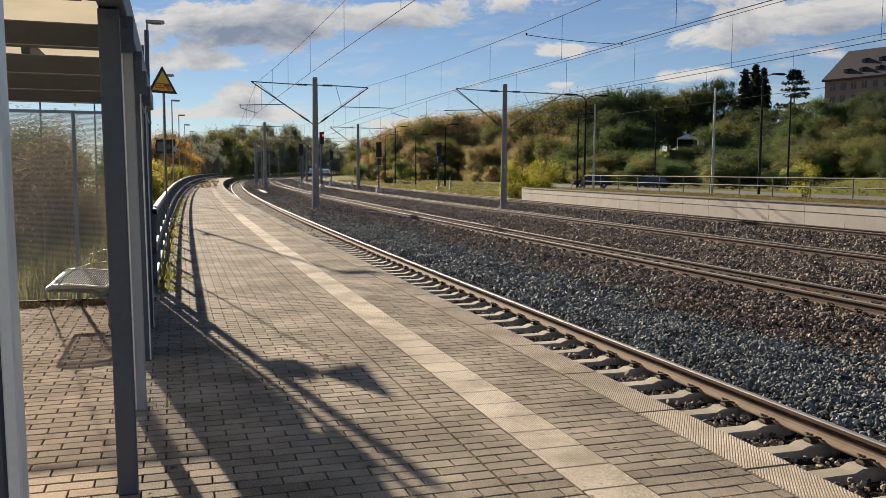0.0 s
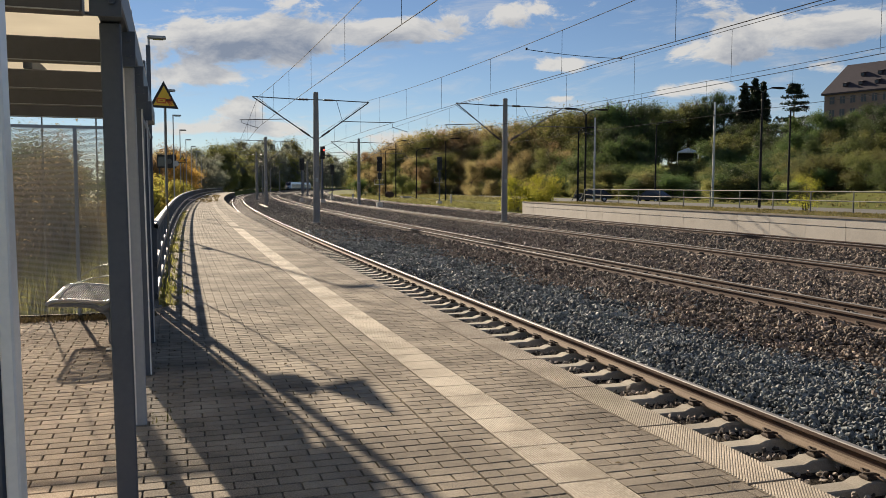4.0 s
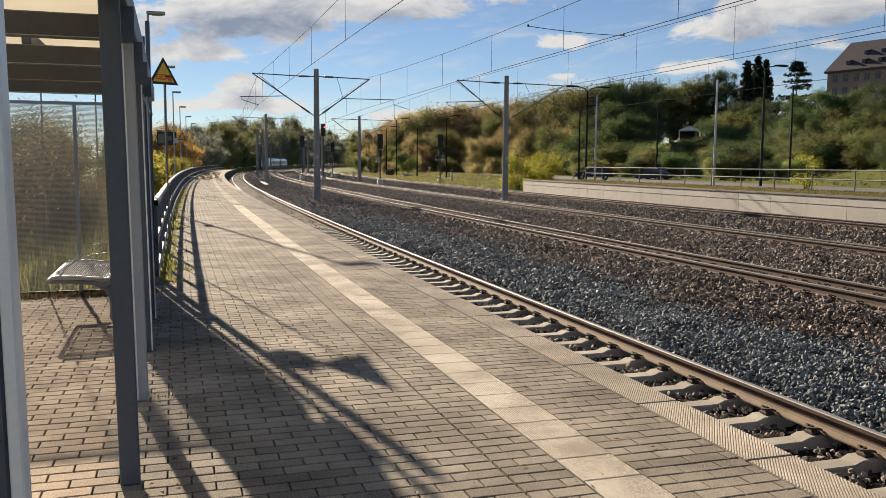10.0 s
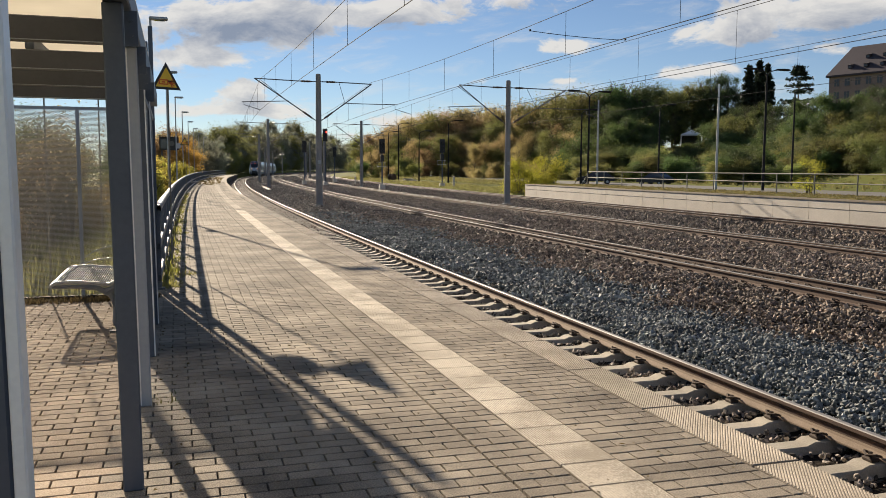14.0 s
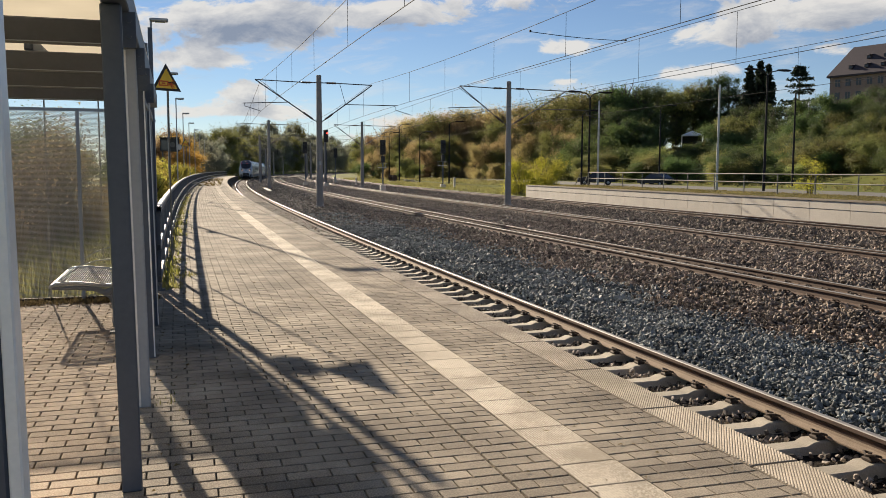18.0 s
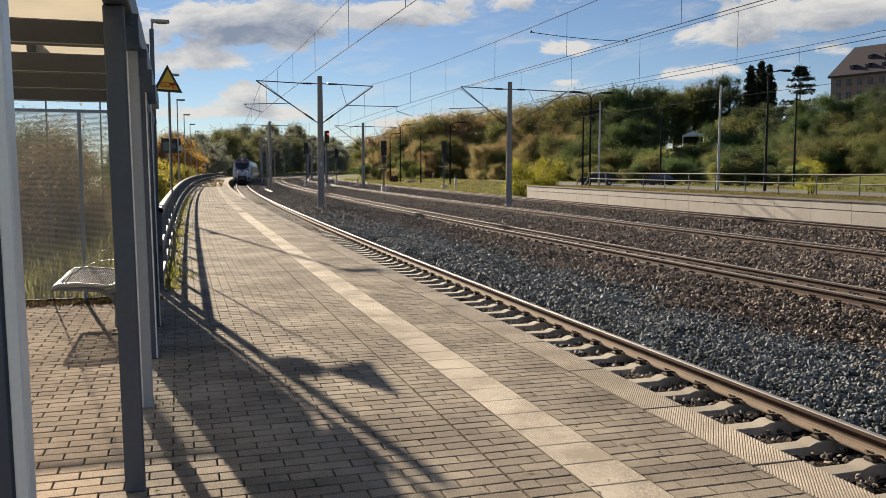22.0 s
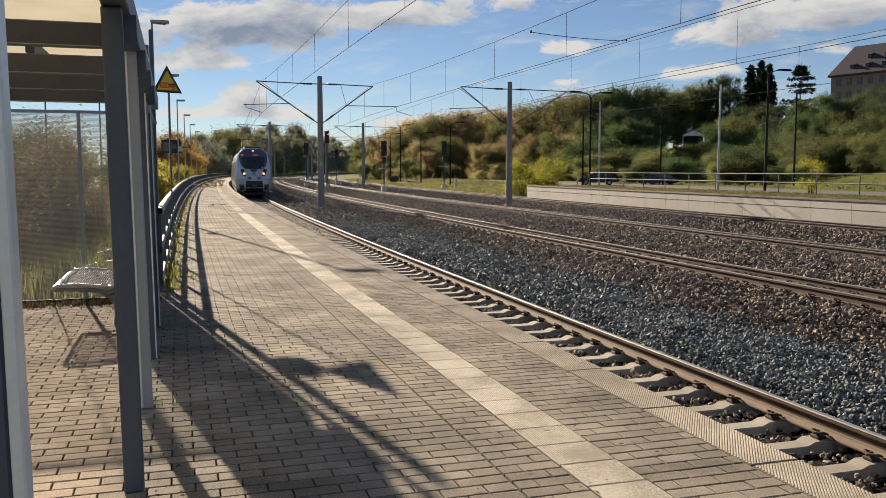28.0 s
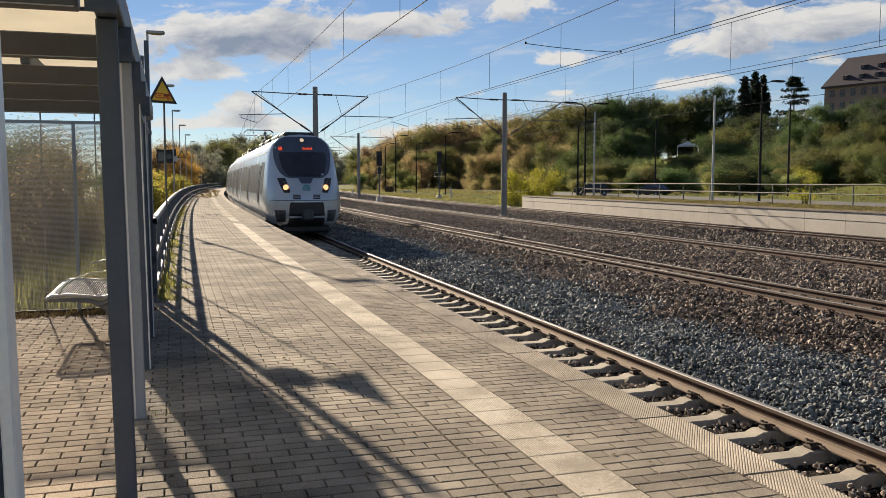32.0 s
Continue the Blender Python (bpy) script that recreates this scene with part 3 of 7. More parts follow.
stones("far_ballast_stones", 72000, (14, 125), (9.0, 23.4), 0.06, M_STONE_B, "rust-brown ballast stones of the farther tracks", lambda s, o, r: in_view(s, o), 4, True)
stones("distant_ballast_stones", 26000, (34, 125), (2.6, 12.0), 0.06, M_STONE_M, "brown ballast stones further along the line", lambda s, o, r: in_view(s, o), 5, True)

stones("grey_ballast_stones", 11000, (13, 44), (2.6, 7.4), 0.052, M_STONE_G, "blue-grey ballast stones further along the first track", lambda s, o, r: in_view(s, o) & (r < np.clip(1.2 - (o - 3.9) / 1.7, 0.02, 1.0)), 6, True)
stones("brown_ballast_stones", 16000, (15, 70), (5.0, 13.6), 0.055, M_STONE_B, "rust-brown ballast stones further along the tracks", lambda s, o, r: in_view(s, o), 7, True)
stones("distant_ballast_stones", 16000, (100, 240), (0.1, 23.4), 0.11, M_STONE_M, "brown ballast stones round the bend", lambda s, o, r: o > -1.0, 8, True)


# ---- tracks ----
def rail_profile(o, z):
    return [(o - 0.07, z - 0.172), (o + 0.07, z - 0.172), (o + 0.07, z - 0.158), (o + 0.012, z - 0.138), (o + 0.010, z - 0.05), (o + 0.036, z - 0.038), (o + 0.036, z - 0.008), (o - 0.036, z - 0.008), (o - 0.036, z - 0.038), (o - 0.010, z - 0.05), (o - 0.012, z - 0.138), (o - 0.07, z - 0.158)]


def sleeper_mesh():
    g = Geo()
    prof = [(-1.30, 0.15, 0.0), (-1.30, 0.115, 0.10), (-0.98, 0.098, 0.21), (-0.84, 0.098, 0.21), (-0.72, 0.094, 0.178), (0.46, 0.094, 0.178), (0.54, 0.098, 0.21), (0.98, 0.098, 0.21), (1.30, 0.115, 0.10), (1.30, 0.15, 0.0)]
    vs = []
    for x, w, h in prof[1:-1]:
        vs += [(x, -0.15, -0.21), (x, -w, h - 0.222), (x, -w + 0.012, h - 0.21), (x, w - 0.012, h - 0.21), (x, w, h - 0.222), (x, 0.15, -0.21)]
    n = len(prof) - 2
    fs = [(i * 6 + k, i * 6 + k + 1, i * 6 + 7 + k, i * 6 + 6 + k) for i in range(n - 1) for k in range(5)] + [tuple(range(6)), tuple(range(n * 6 - 1, n * 6 - 7, -1))]
    return g.add(vs, fs)


def clip_geo():
    """A rail fastening: shoulder plate and bent spring clip."""
    g = Geo()
    for sg in (-1, 1):
        g.box(sg * 0.12, 0, 0.016, 0.09, 0.11, 0.032, b=0.008)
        g.tube([(sg * 0.06, -0.05, 0.04), (sg * 0.13, -0.065, 0.065), (sg * 0.165, 0, 0.05), (sg * 0.13, 0.065, 0.065), (sg * 0.06, 0.05, 0.04)], 0.011, 5)
        g.tube([(sg * 0.125, 0, 0.02), (sg * 0.125, 0, 0.075)], 0.017, 6)
    return g


SLEEPER_R = sleeper_mesh().mesh("sleeper", M_SLEEPER_R)
SLEEPER, CLIP = sleeper_mesh().mesh("sleeper", M_SLEEPER), clip_geo().mesh("rail_clip", M_CLIP)
STATIONS = frange(-60, 120, 2.0) + frange(125, 700, 6.0)


def track(i, s_near, s_far):
    c = TRACKS[i]
    zn, zf = NEAR_Z[i], FAR_Z[i]
    tr = thing(f"track_{i + 1}", Matrix(), ("platform track", "through track", "through track", "siding track by the other platform")[i] + " of rusty steel rails with bright heads on concrete sleepers", "railway track", kind="structure")
    for o, z in ((c - 0.753, zn), (c + 0.753, zf)):
        r = part("rail", Geo().sweep(rail_profile(o, z), STATIONS), M_RUST, tr)
        if i == 0:
            part("rail_foot", Geo().sweep([(o - 0.072, z - 0.170), (o - 0.0125, z - 0.170), (o - 0.0125, z - 0.105), (o - 0.022, z - 0.128), (o - 0.072, z - 0.156)], STATIONS), M_RAILFOOT, r, "rail foot with pale dust and its lit band in the colour")
        part("rail_head", Geo().sweep([(o - 0.032, z - 0.012), (o + 0.032, z - 0.012), (o + 0.034, z - 0.006), (o + 0.026, z), (o - 0.026, z), (o - 0.034, z - 0.006)], STATIONS), M_RAILTOP if i == 0 else M_RAILTOP_D, r, "worn bright rail head")
    tilt = math.degrees(math.atan2(zn - zf, 1.506))
    joined = Geo()
    k0 = math.ceil((s_near - SLEEP_AT) / SLEEP_GAP)
    k1 = math.ceil((s_far - SLEEP_AT) / SLEEP_GAP)
    for k in range(k0, k1):
        s = SLEEP_AT + k * SLEEP_GAP
        m = here(s, c, (zn + zf) / 2 - 0.182) @ pose(0, 0, 0, 0, tilt, 0)
        sl = new("sleeper", SLEEPER if i == 0 else SLEEPER_R)
        sl.parent, sl.matrix_basis = tr, m
        for dx in (-0.753, 0.753):
            cl = new("rail_clip", CLIP)
            cl.parent, cl.matrix_basis = sl, pose(dx, 0, 0.0)
    for k in range(k1, k1 + 230):
        m = here(SLEEP_AT + k * SLEEP_GAP, c, (zn + zf) / 2 - 0.182) @ pose(0, 0, 0, 0, tilt, 0)
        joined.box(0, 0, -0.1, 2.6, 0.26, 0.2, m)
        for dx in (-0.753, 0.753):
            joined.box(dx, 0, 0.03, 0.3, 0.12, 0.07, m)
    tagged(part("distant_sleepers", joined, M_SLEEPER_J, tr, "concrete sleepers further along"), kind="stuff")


track(0, -5.0, 62.0)
track(1, 5.0, 66.0)
track(2, 12.0, 66.0)
track(3, 22.0, 60.0)

# ---- the platform ----

def platform():
    ss = frange(-12, 60, 1.0) + frange(62, PLAT_END, 2.0)
    ob = part("platform", Geo().sweep([(-3.35, -1.4), (0.0, -1.4), (0.0, -0.09), (-0.30, -0.09), (-0.30, -0.020), (-3.35, -0.020)], ss), M_JOINT)
    tagged(ob, "curved railway platform paved with grey-brown concrete bricks", "platform", kind="structure")
    bay = part("shelter_floor", Geo().sweep([(-5.2, -0.5), (-3.345, -0.5), (-3.345, -0.0205), (-5.2, -0.0205)], frange(-12, 10.2, 1.0)), M_JOINT)
    tagged(bay, "brick-paved floor of the waiting shelter", "pavement", kind="structure")
    return ob, bay


PLATFORM, BAY = platform()

# ---- the shelter ----
M_POST = surface("grey_post_paint", (0.27, 0.30, 0.345), (0.33, 0.36, 0.40), 0.5, 0.1, scale=2, fine=30, bump=0.05, depth=0.002)
# highlights along the post edges are put on as thin strips of this
M_GLINT = surface("painted_glint", (0.62, 0.63, 0.65), (0.75, 0.76, 0.78), 0.35, 0.3, scale=4, fine=40, bump=0.02, depth=0.001)


def shelter():
    """Steel waiting shelter; in its space +y runs along the platform and +x to the tracks."""
    sh = thing("waiting_shelter", here(4.0, -3.205), "dark blue-grey steel platform shelter with translucent roof sheets", "shelter")
    ys = (-1.43, 0.0, 1.43, 2.86, 4.29, 6.1)
    for y in ys[1:5]:
        ob = part("post", Geo().box(-0.0125, 0, 1.08, 0.087, 0.055, 2.16, b=0.006), M_POST if y == ys[2] else M_STEEL, sh)
        ob.matrix_basis = pose(0.028, y, 0, 0, -0.75, 0)
        if y > 1.0:
            part("edge_trim", Geo().box(-0.030 if y < 2 else 0.024, -0.031, 1.08, 0.010, 0.008, 2.14), M_GLINT, ob, "pale strip standing for the glint on the post edge")
    for y in (-0.9, 0.26, 1.47, 2.54, 3.69):
        b = part("cross_beam", Geo().box(-0.82, 0, 2.083, 1.56, 0.09, 0.108, b=0.006), M_BEAM, sh)
        b.matrix_basis = pose(0, y, -0.012 if y > 0 else 0)
        # pale strip painted as the light on the beam's lower edge
        part("edge_trim", Geo().box(-0.82, -0.048, 2.031, 1.54, 0.006, 0.004), M_POST, b, "pale strip standing for the lit lower edge of the beam")
        part("bracket", Geo().box(0.03, -0.036, 2.10, 0.10, 0.012, 0.16).tube([(0.05, -0.055, 2.14), (0.05, -0.03, 2.14)], 0.012, 6).tube([(0.05, -0.055, 2.07), (0.05, -0.03, 2.07)], 0.012, 6), M_STEEL, b)
    part("long_beam", Geo().box(0, 1.85, 2.24, 0.11, 9.5, 0.15, b=0.006), M_STEEL, sh)
    part("rear_beam", Geo().box(-1.6, 0.45, 2.24, 0.11, 6.7, 0.15, b=0.006), M_STEEL, sh)
    y = -2.9
    while y < 3.2:
        p = part("roof_sheet", Geo().box(-0.80, y + 0.44, 2.335, 1.70, 0.86, 0.012), M_ROOFSHEET, sh, "cream translucent roof sheet")
        part("roof_bar", Geo().box(-0.80, y, 2.335, 1.70, 0.035, 0.035), M_STEEL, sh)
        y += 0.9
    part("purlin", Geo().box(-0.56, 2.0, 2.18, 0.05, 0.95, 0.08, b=0.004), M_STEEL, sh)
    # end wall of perforated sheet
    w = part("end_wall", Geo().box(-0.82, 6.1, 1.06, 1.62, 0.0008, 2.02), M_PERF, sh, "perforated sheet-metal end wall")
    part("wall_rail", Geo().box(-0.82, 6.09, 2.09, 1.64, 0.03, 0.035), M_POST, w)
    part("wall_rail", Geo().box(-0.82, 6.1, 0.03, 1.64, 0.03, 0.03), M_WIRE, w)
    for x in (-0.02, -0.55, -1.094):
        part("wall_post", Geo().box(x, 6.13, 1.13, 0.014, 0.02, 2.26), M_DULL, w)
    part("wall_post", Geo().box(-0.763, 6.075, 1.045, 0.036, 0.03, 2.07), M_POST, w, "pale grey post inside the wall")
    return sh


def holes(name):
    """Sheet steel with round holes on a staggered grid."""
    m, nt, bs = mat_new(name)
    N, L = nt.nodes.new, nt.links.new
    tc, mp = N("ShaderNodeTexCoord"), N("ShaderNodeMapping")
    mp.inputs["Scale"].default_value = (76, 76, 76)
    L(tc.outputs["Object"], mp.inputs[0])
    sep = N("ShaderNodeSeparateXYZ"); L(mp.outputs[0], sep.inputs[0])
    fl = N("ShaderNodeMath"); fl.operation = "FLOOR"; L(sep.outputs["Z"], fl.inputs[0])
    half = N("ShaderNodeMath"); half.operation = "MULTIPLY_ADD"; half.inputs[1].default_value = 0.5
    L(fl.outputs[0], half.inputs[0]); L(sep.outputs["X"], half.inputs[2])
    fr = []
    for src in (half.outputs[0], sep.outputs["Z"]):
        f = N("ShaderNodeMath"); f.operation = "FRACT"; L(src, f.inputs[0])
        u = N("ShaderNodeMath"); u.operation = "SUBTRACT"; u.inputs[1].default_value = 0.5; L(f.outputs[0], u.inputs[0])
        q = N("ShaderNodeMath"); q.operation = "MULTIPLY"; L(u.outputs[0], q.inputs[0]); L(u.outputs[0], q.inputs[1])
        fr.append(q)
    sm = N("ShaderNodeMath"); sm.operation = "ADD"; L(fr[0].outputs[0], sm.inputs[0]); L(fr[1].outputs[0], sm.inputs[1])
    th = N("ShaderNodeMath"); th.operation = "LESS_THAN"; th.inputs[1].default_value = 0.165; L(sm.outputs[0], th.inputs[0])
    tr, mix = N("ShaderNodeBsdfTransparent"), N("ShaderNodeMixShader")
    L(th.outputs[0], mix.inputs[0]); L(bs.outputs[0], mix.inputs[1]); L(tr.outputs[0], mix.inputs[2])
    L(mix.outputs[0], nt.nodes["Material Output"].inputs["Surface"])
    bs.inputs["Base Color"].default_value = (0.46, 0.44, 0.41, 1)
    bs.inputs["Roughness"].default_value, bs.inputs["Metallic"].default_value = 0.5, 0.1
    return m


def milky(name, c, amount):
    m, nt, bs = mat_new(name)
    N, L = nt.nodes.new, nt.links.new
    no = N("ShaderNodeTexNoise"); no.inputs["Scale"].default_value = 3.0; no.inputs["Detail"].default_value = 6
    tc = N("ShaderNodeTexCoord"); L(tc.outputs["Object"], no.inputs["Vector"])
    rp = N("ShaderNodeValToRGB")
    rp.color_ramp.elements[0].color, rp.color_ramp.elements[1].color = (*[x * 0.8 for x in c], 1), (*c, 1)
    L(no.outputs[0], rp.inputs[0]); L(rp.outputs[0], bs.inputs["Base Color"])
    bs.inputs["Roughness"].default_value = 0.5
    tr, mix = N("ShaderNodeBsdfTranslucent"), N("ShaderNodeMixShader")
    L(rp.outputs[0], tr.inputs[0]); mix.inputs[0].default_value = amount
    L(bs.outputs[0], mix.inputs[1]); L(tr.outputs[0], mix.inputs[2])
    L(mix.outputs[0], nt.nodes["Material Output"].inputs["Surface"])
    return m


M_ALU = surface("brushed_aluminium", (0.68, 0.74, 0.78), (0.80, 0.85, 0.88), 0.35, 0.1, scale=2, fine=60, bump=0.03, depth=0.001)
M_PERF = holes("perforated_sheet")
M_ROOFSHEET = milky("roof_sheet_plastic", (0.90, 0.85, 0.73), 0.94)
SHELTER = shelter()


def near_post():
    """The shelter's front end post, right beside the camera."""
    p = thing("shelter_end_post", pose(-0.870, 1.62, 0, 0, -0.7, 12), "grey-blue steel end post of the platform shelter", "post")
    part("post_tube", Geo().box(-0.014, 0, 1.2, 0.12, 0.06, 2.4, b=0.006), M_STEEL, p)
    part("glazing_strip", Geo().box(0.0605, -0.01, 1.2, 0.026, 0.05, 2.4, b=0.004), M_ALU, p, "pale aluminium glazing strip")


near_post()


# ---- masts, wires ----
MASTS = (2.4, 51.9, 101.2, 147.0, 193.0, 240.0, 288.0, 338.0)


M_ARM = surface("dark_tube_steel", (0.09, 0.09, 0.095), (0.15, 0.15, 0.155), 0.6, 0.4, scale=3, fine=40, bump=0.05, depth=0.001)


def mast_mesh():
    g = Geo()
    n = 10
    vs = []
    for z, r in ((-0.05, 0.215), (3.0, 0.19), (7.85, 0.15), (7.88, 0.12)):
        vs += [(r * math.cos(2 * math.pi * k / n), r * math.sin(2 * math.pi * k / n), z) for k in range(n)]
    fs = [(i * n + k, i * n + (k + 1) % n, i * n + n + (k + 1) % n, i * n + n + k) for i in range(3) for k in range(n)] + [tuple(range(3 * n, 4 * n)), tuple(range(n - 1, -1, -1))]
    return g.add(vs, fs)


def insulator(p0, p1):
    p0, p1 = Vector(p0), Vector(p1)
    g = Geo()
    m = Matrix.Translation(p0) @ (p1 - p0).to_track_quat("Z", "Y").to_matrix().to_4x4()
    L = (p1 - p0).length
    prof = []
    for i in range(7):
        z = L * i / 7
        prof += [(0.05, z), (0.072, z + L / 21), (0.05, z + L / 10)]
    return g.lathe([(0.028, 0)] + prof[1:] + [(0.028, L)], m, 8)


def cantilever(parent, sx, reach, drop):
    """One arm on side sx: top tube, strut, registration tube and steady arm."""
    zt, zb = 7.42, 5.10
    tip = Vector((sx * reach, 0, zt + (0.08 if sx < 0 else -0.06)))
    a = part("cantilever", Geo().tube([(sx * 1.05, 0, zt), tip], 0.03, 8).tube([(sx * 0.14, 0, zt), (sx * 0.45, 0, zt)], 0.03, 8), M_ARM, parent)
    part("insulator", insulator((sx * 0.45, 0, zt), (sx * 1.05, 0, zt)), M_INSUL, a)
    foot = Vector((sx * 0.16, 0, zb))
    k0, k1 = foot.lerp(tip, 0.06), foot.lerp(tip, 0.22)
    part("strut", Geo().tube([k1, tip], 0.034, 8).tube([foot, k0], 0.03, 6), M_ARM, a)
    part("insulator", insulator(k0, k1), M_INSUL, a)
    j = foot.lerp(tip, 0.47)
    reg = Vector((sx * (reach + 0.75), 0, drop + 0.32)) if sx < 0 else Vector((sx * (reach + 1.6), 0, drop + 0.40))
    part("registration_tube", Geo().tube([j - Vector((sx * 0.1, 0, 0)), Vector((reg.x, 0, j.z - 0.12 if sx < 0 else j.z))], 0.026, 6), M_ARM, a)
    e = Vector((reg.x - sx * 0.12, 0, j.z - 0.16))
    part("steady_arm", Geo().tube([e + Vector((0, 0, 0.08)), e - Vector((0, 0, 0.12)), Vector((e.x + (0.95 if sx < 0 else 1.0), 0, drop))], 0.018, 5), M_ARM, a)
    part("stay", Geo().tube([(sx * 1.25 if sx > 0 else sx * 3.4, 0, zt), (j.x, 0, j.z)], 0.014, 5), M_WIRE, a)


def masts():
    base = mast_mesh().mesh("pole", M_MAST, True)
    first = None
    for row, (o0, left, right, what) in enumerate(((4.75, 3.75, 3.25, "first and second"), (16.90, 3.3, 4.0, "third and fourth"))):
        for i, s in enumerate(MASTS):
            o = o0 - (0.0255 * (s - 51.9) if row and s > 51.9 and s < 110 else 1.25 if row and s > 110 else 0.0)
            if i == 0:
                continue
            if i == 1:
                first = thing("catenary_mast", here(s, o, -0.78), "grey concrete catenary mast with two tubular arms between tracks", "mast", "catenary masts")
                pl = new("pole", base); pl.parent = first
                part("footing", Geo().box(0, 0, -0.08, 0.56, 0.56, 0.22, b=0.04), M_MAST, first)
                cantilever(first, -1, left, 5.66)
                cantilever(first, 1, right, 5.60)
                part("name_plate", Geo().box(0, -0.20, 2.6, 0.16, 0.01, 0.22), M_GALV, first)
            else:
                copy_thing(first, here(s, o, -0.78))


masts()


def wires():
    """Contact wire, carrying cable with its sag, and droppers, span by span."""
    for i, off in enumerate((1.60, TRACKS[1], TRACKS[2], TRACKS[3])):
        w = thing("overhead_line", Matrix(), "black overhead contact wire hung by droppers from its carrying cable", "overhead line", "overhead lines")
        for k, (s0, s1) in enumerate(zip((-47.0,) + MASTS, MASTS)):
            st = 0.28 * (1 if k % 2 else -1)
            zc, zm, n = 4.90, 6.70, 16
            pc, pm = [], []
            for j in range(n + 1):
                u = j / n
                s = s0 + (s1 - s0) * u
                o = off + st * (1 - 2 * u)
                pc.append(at(s, o, zc))
                pm.append(at(s, o, zm - (0.5 if i < 2 else 0.12) * 4 * u * (1 - u)))
            near = s0 < 60
            r = 0.0105 if near else 0.014
            part("contact_wire", Geo().tube(pc, r, 5), M_WIRE, w)
            part("carrying_cable", Geo().tube(pm, r, 5), M_WIRE, w)
            for j in range(1, n, 2):
                part("dropper", Geo().tube([pc[j], pm[j]], 0.006 if near else 0.008, 4), M_WIRE, w)
    # feeder between the second and third line with its clamp
    f = thing("feeder_cable", Matrix(), "black jumper cable strung between two carrying cables", "cable")
    a, b = at(26.8, TRACKS[1], 6.04), at(31.4, TRACKS[2], 6.66)
    part("cable", Geo().tube([a.lerp(b, u / 8) - Vector((0, 0, 0.05 * 4 * u / 8 * (1 - u / 8))) for u in range(9)], 0.012, 5), M_WIRE, f)
    for p in (a, b):
        part("clamp", Geo().box(p.x, p.y, p.z + 0.02, 0.06, 0.12, 0.06), M_WIRE, f)


wires()

# ---- trees ----
def crown_mesh(name, lobes, n, leaf, mat, seed, flat=0.8):
    """Leaf clumps, each a bent pair of triangles, thick near the skin of several lobes."""
    rng = np.random.default_rng(seed)
    lob = np.array(lobes)
    w = lob[:, 3] ** 2
    idx = rng.choice(len(lob), n, p=w / w.sum())
    d = rng.standard_normal((n, 3)); d /= np.linalg.norm(d, axis=1, keepdims=True)
    r = lob[idx, 3] * (rng.random(n) ** 0.36) * (1 + 0.35 * np.sin(d[:, 0] * 7 + d[:, 2] * 5 + idx) + 0.15 * np.sin(d[:, 1] * 17 + idx * 3))
    r = r * np.where(rng.random(n) < 0.12, 1.35, 1.0)
    c = lob[idx, :3] + d * r[:, None] * np.array([1, 1, flat])
    nrm = 1.4 * d + np.array([0, 0, 0.2]) + 0.5 * rng.standard_normal((n, 3)); nrm /= np.linalg.norm(nrm, axis=1, keepdims=True)
    t = np.cross(nrm, rng.standard_normal((n, 3))); t /= np.linalg.norm(t, axis=1, keepdims=True)
    b = np.cross(nrm, t)
    sz = leaf * rng.uniform(0.5, 1.3, (n, 1))
    co = np.stack([c - t * sz, c + b * sz * 0.62 + nrm * sz * 0.22, c + t * sz, c - b * sz * 0.62 + nrm * sz * 0.22], 1)
    return raw_mesh(name, co, np.array([(0, 1, 2), (0, 2, 3)]), mat)


def trunk_geo(h, r, spread, seed, limbs=13):
    """Stem with limbs that fork into twigs; the twigs reach out of the crown."""
    rng = random.Random(seed)
    g = Geo()
    top = Vector((rng.uniform(-0.3, 0.3), rng.uniform(-0.3, 0.3), h * 0.85))
    g.tube([(0, 0, -0.8), (0.05, 0, h * 0.25), (top.x * 0.5, top.y * 0.5, h * 0.55), top], r, 7, r * 0.2)
    for i in range(limbs):
        z = h * (0.25 + 0.5 * i / limbs)
        a = rng.uniform(0, 6.28)
        q = Vector((math.cos(a), math.sin(a), 0)) * spread * rng.uniform(0.45, 0.85) * (1.1 - 0.6 * i / limbs)
        tip = Vector((q.x, q.y, z + h * 0.22))
        mid = Vector((q.x * 0.5, q.y * 0.5, z + h * 0.10))
        g.tube([(0, 0, z), mid, tip], r * 0.42, 5, r * 0.08)
        for k in range(5):
            b = mid.lerp(tip, rng.uniform(0.2, 1.0))
            e = b + Vector((rng.uniform(-1, 1), rng.uniform(-1, 1), rng.uniform(0.3, 1.0))) * h * 0.10
            g.tube([b, b.lerp(e, 0.5) + Vector((rng.uniform(-0.1, 0.1), 0, 0)), e], r * 0.10, 4, r * 0.03, caps=False)
    return g


def tree_kind(name, h, w, mat, seed, n=3250, leaf=0.292, lobes=9, low=0.3, label="", category="tree"):
    """Meshes shared by all trees of a kind: the stem and a crown of many small lobes."""
    rng = random.Random(seed)
    lb = [(0, 0, h * 0.62, w * 0.26)]
    for i in range(lobes):
        a, z = rng.uniform(0, 6.28), rng.uniform(low, 0.88)
        rr = w * 0.5 * (1 - 0.9 * abs(z - 0.45)) * rng.uniform(0.2, 1.0)
        lb.append((math.cos(a) * rr, math.sin(a) * rr, z * h, w * rng.uniform(0.12, 0.23)))
    return trunk_geo(h, 0.02 * h + 0.05, w * 0.5, seed).mesh("trunk", M_BARK), crown_mesh("crown", lb, n, leaf, mat, seed), label, category


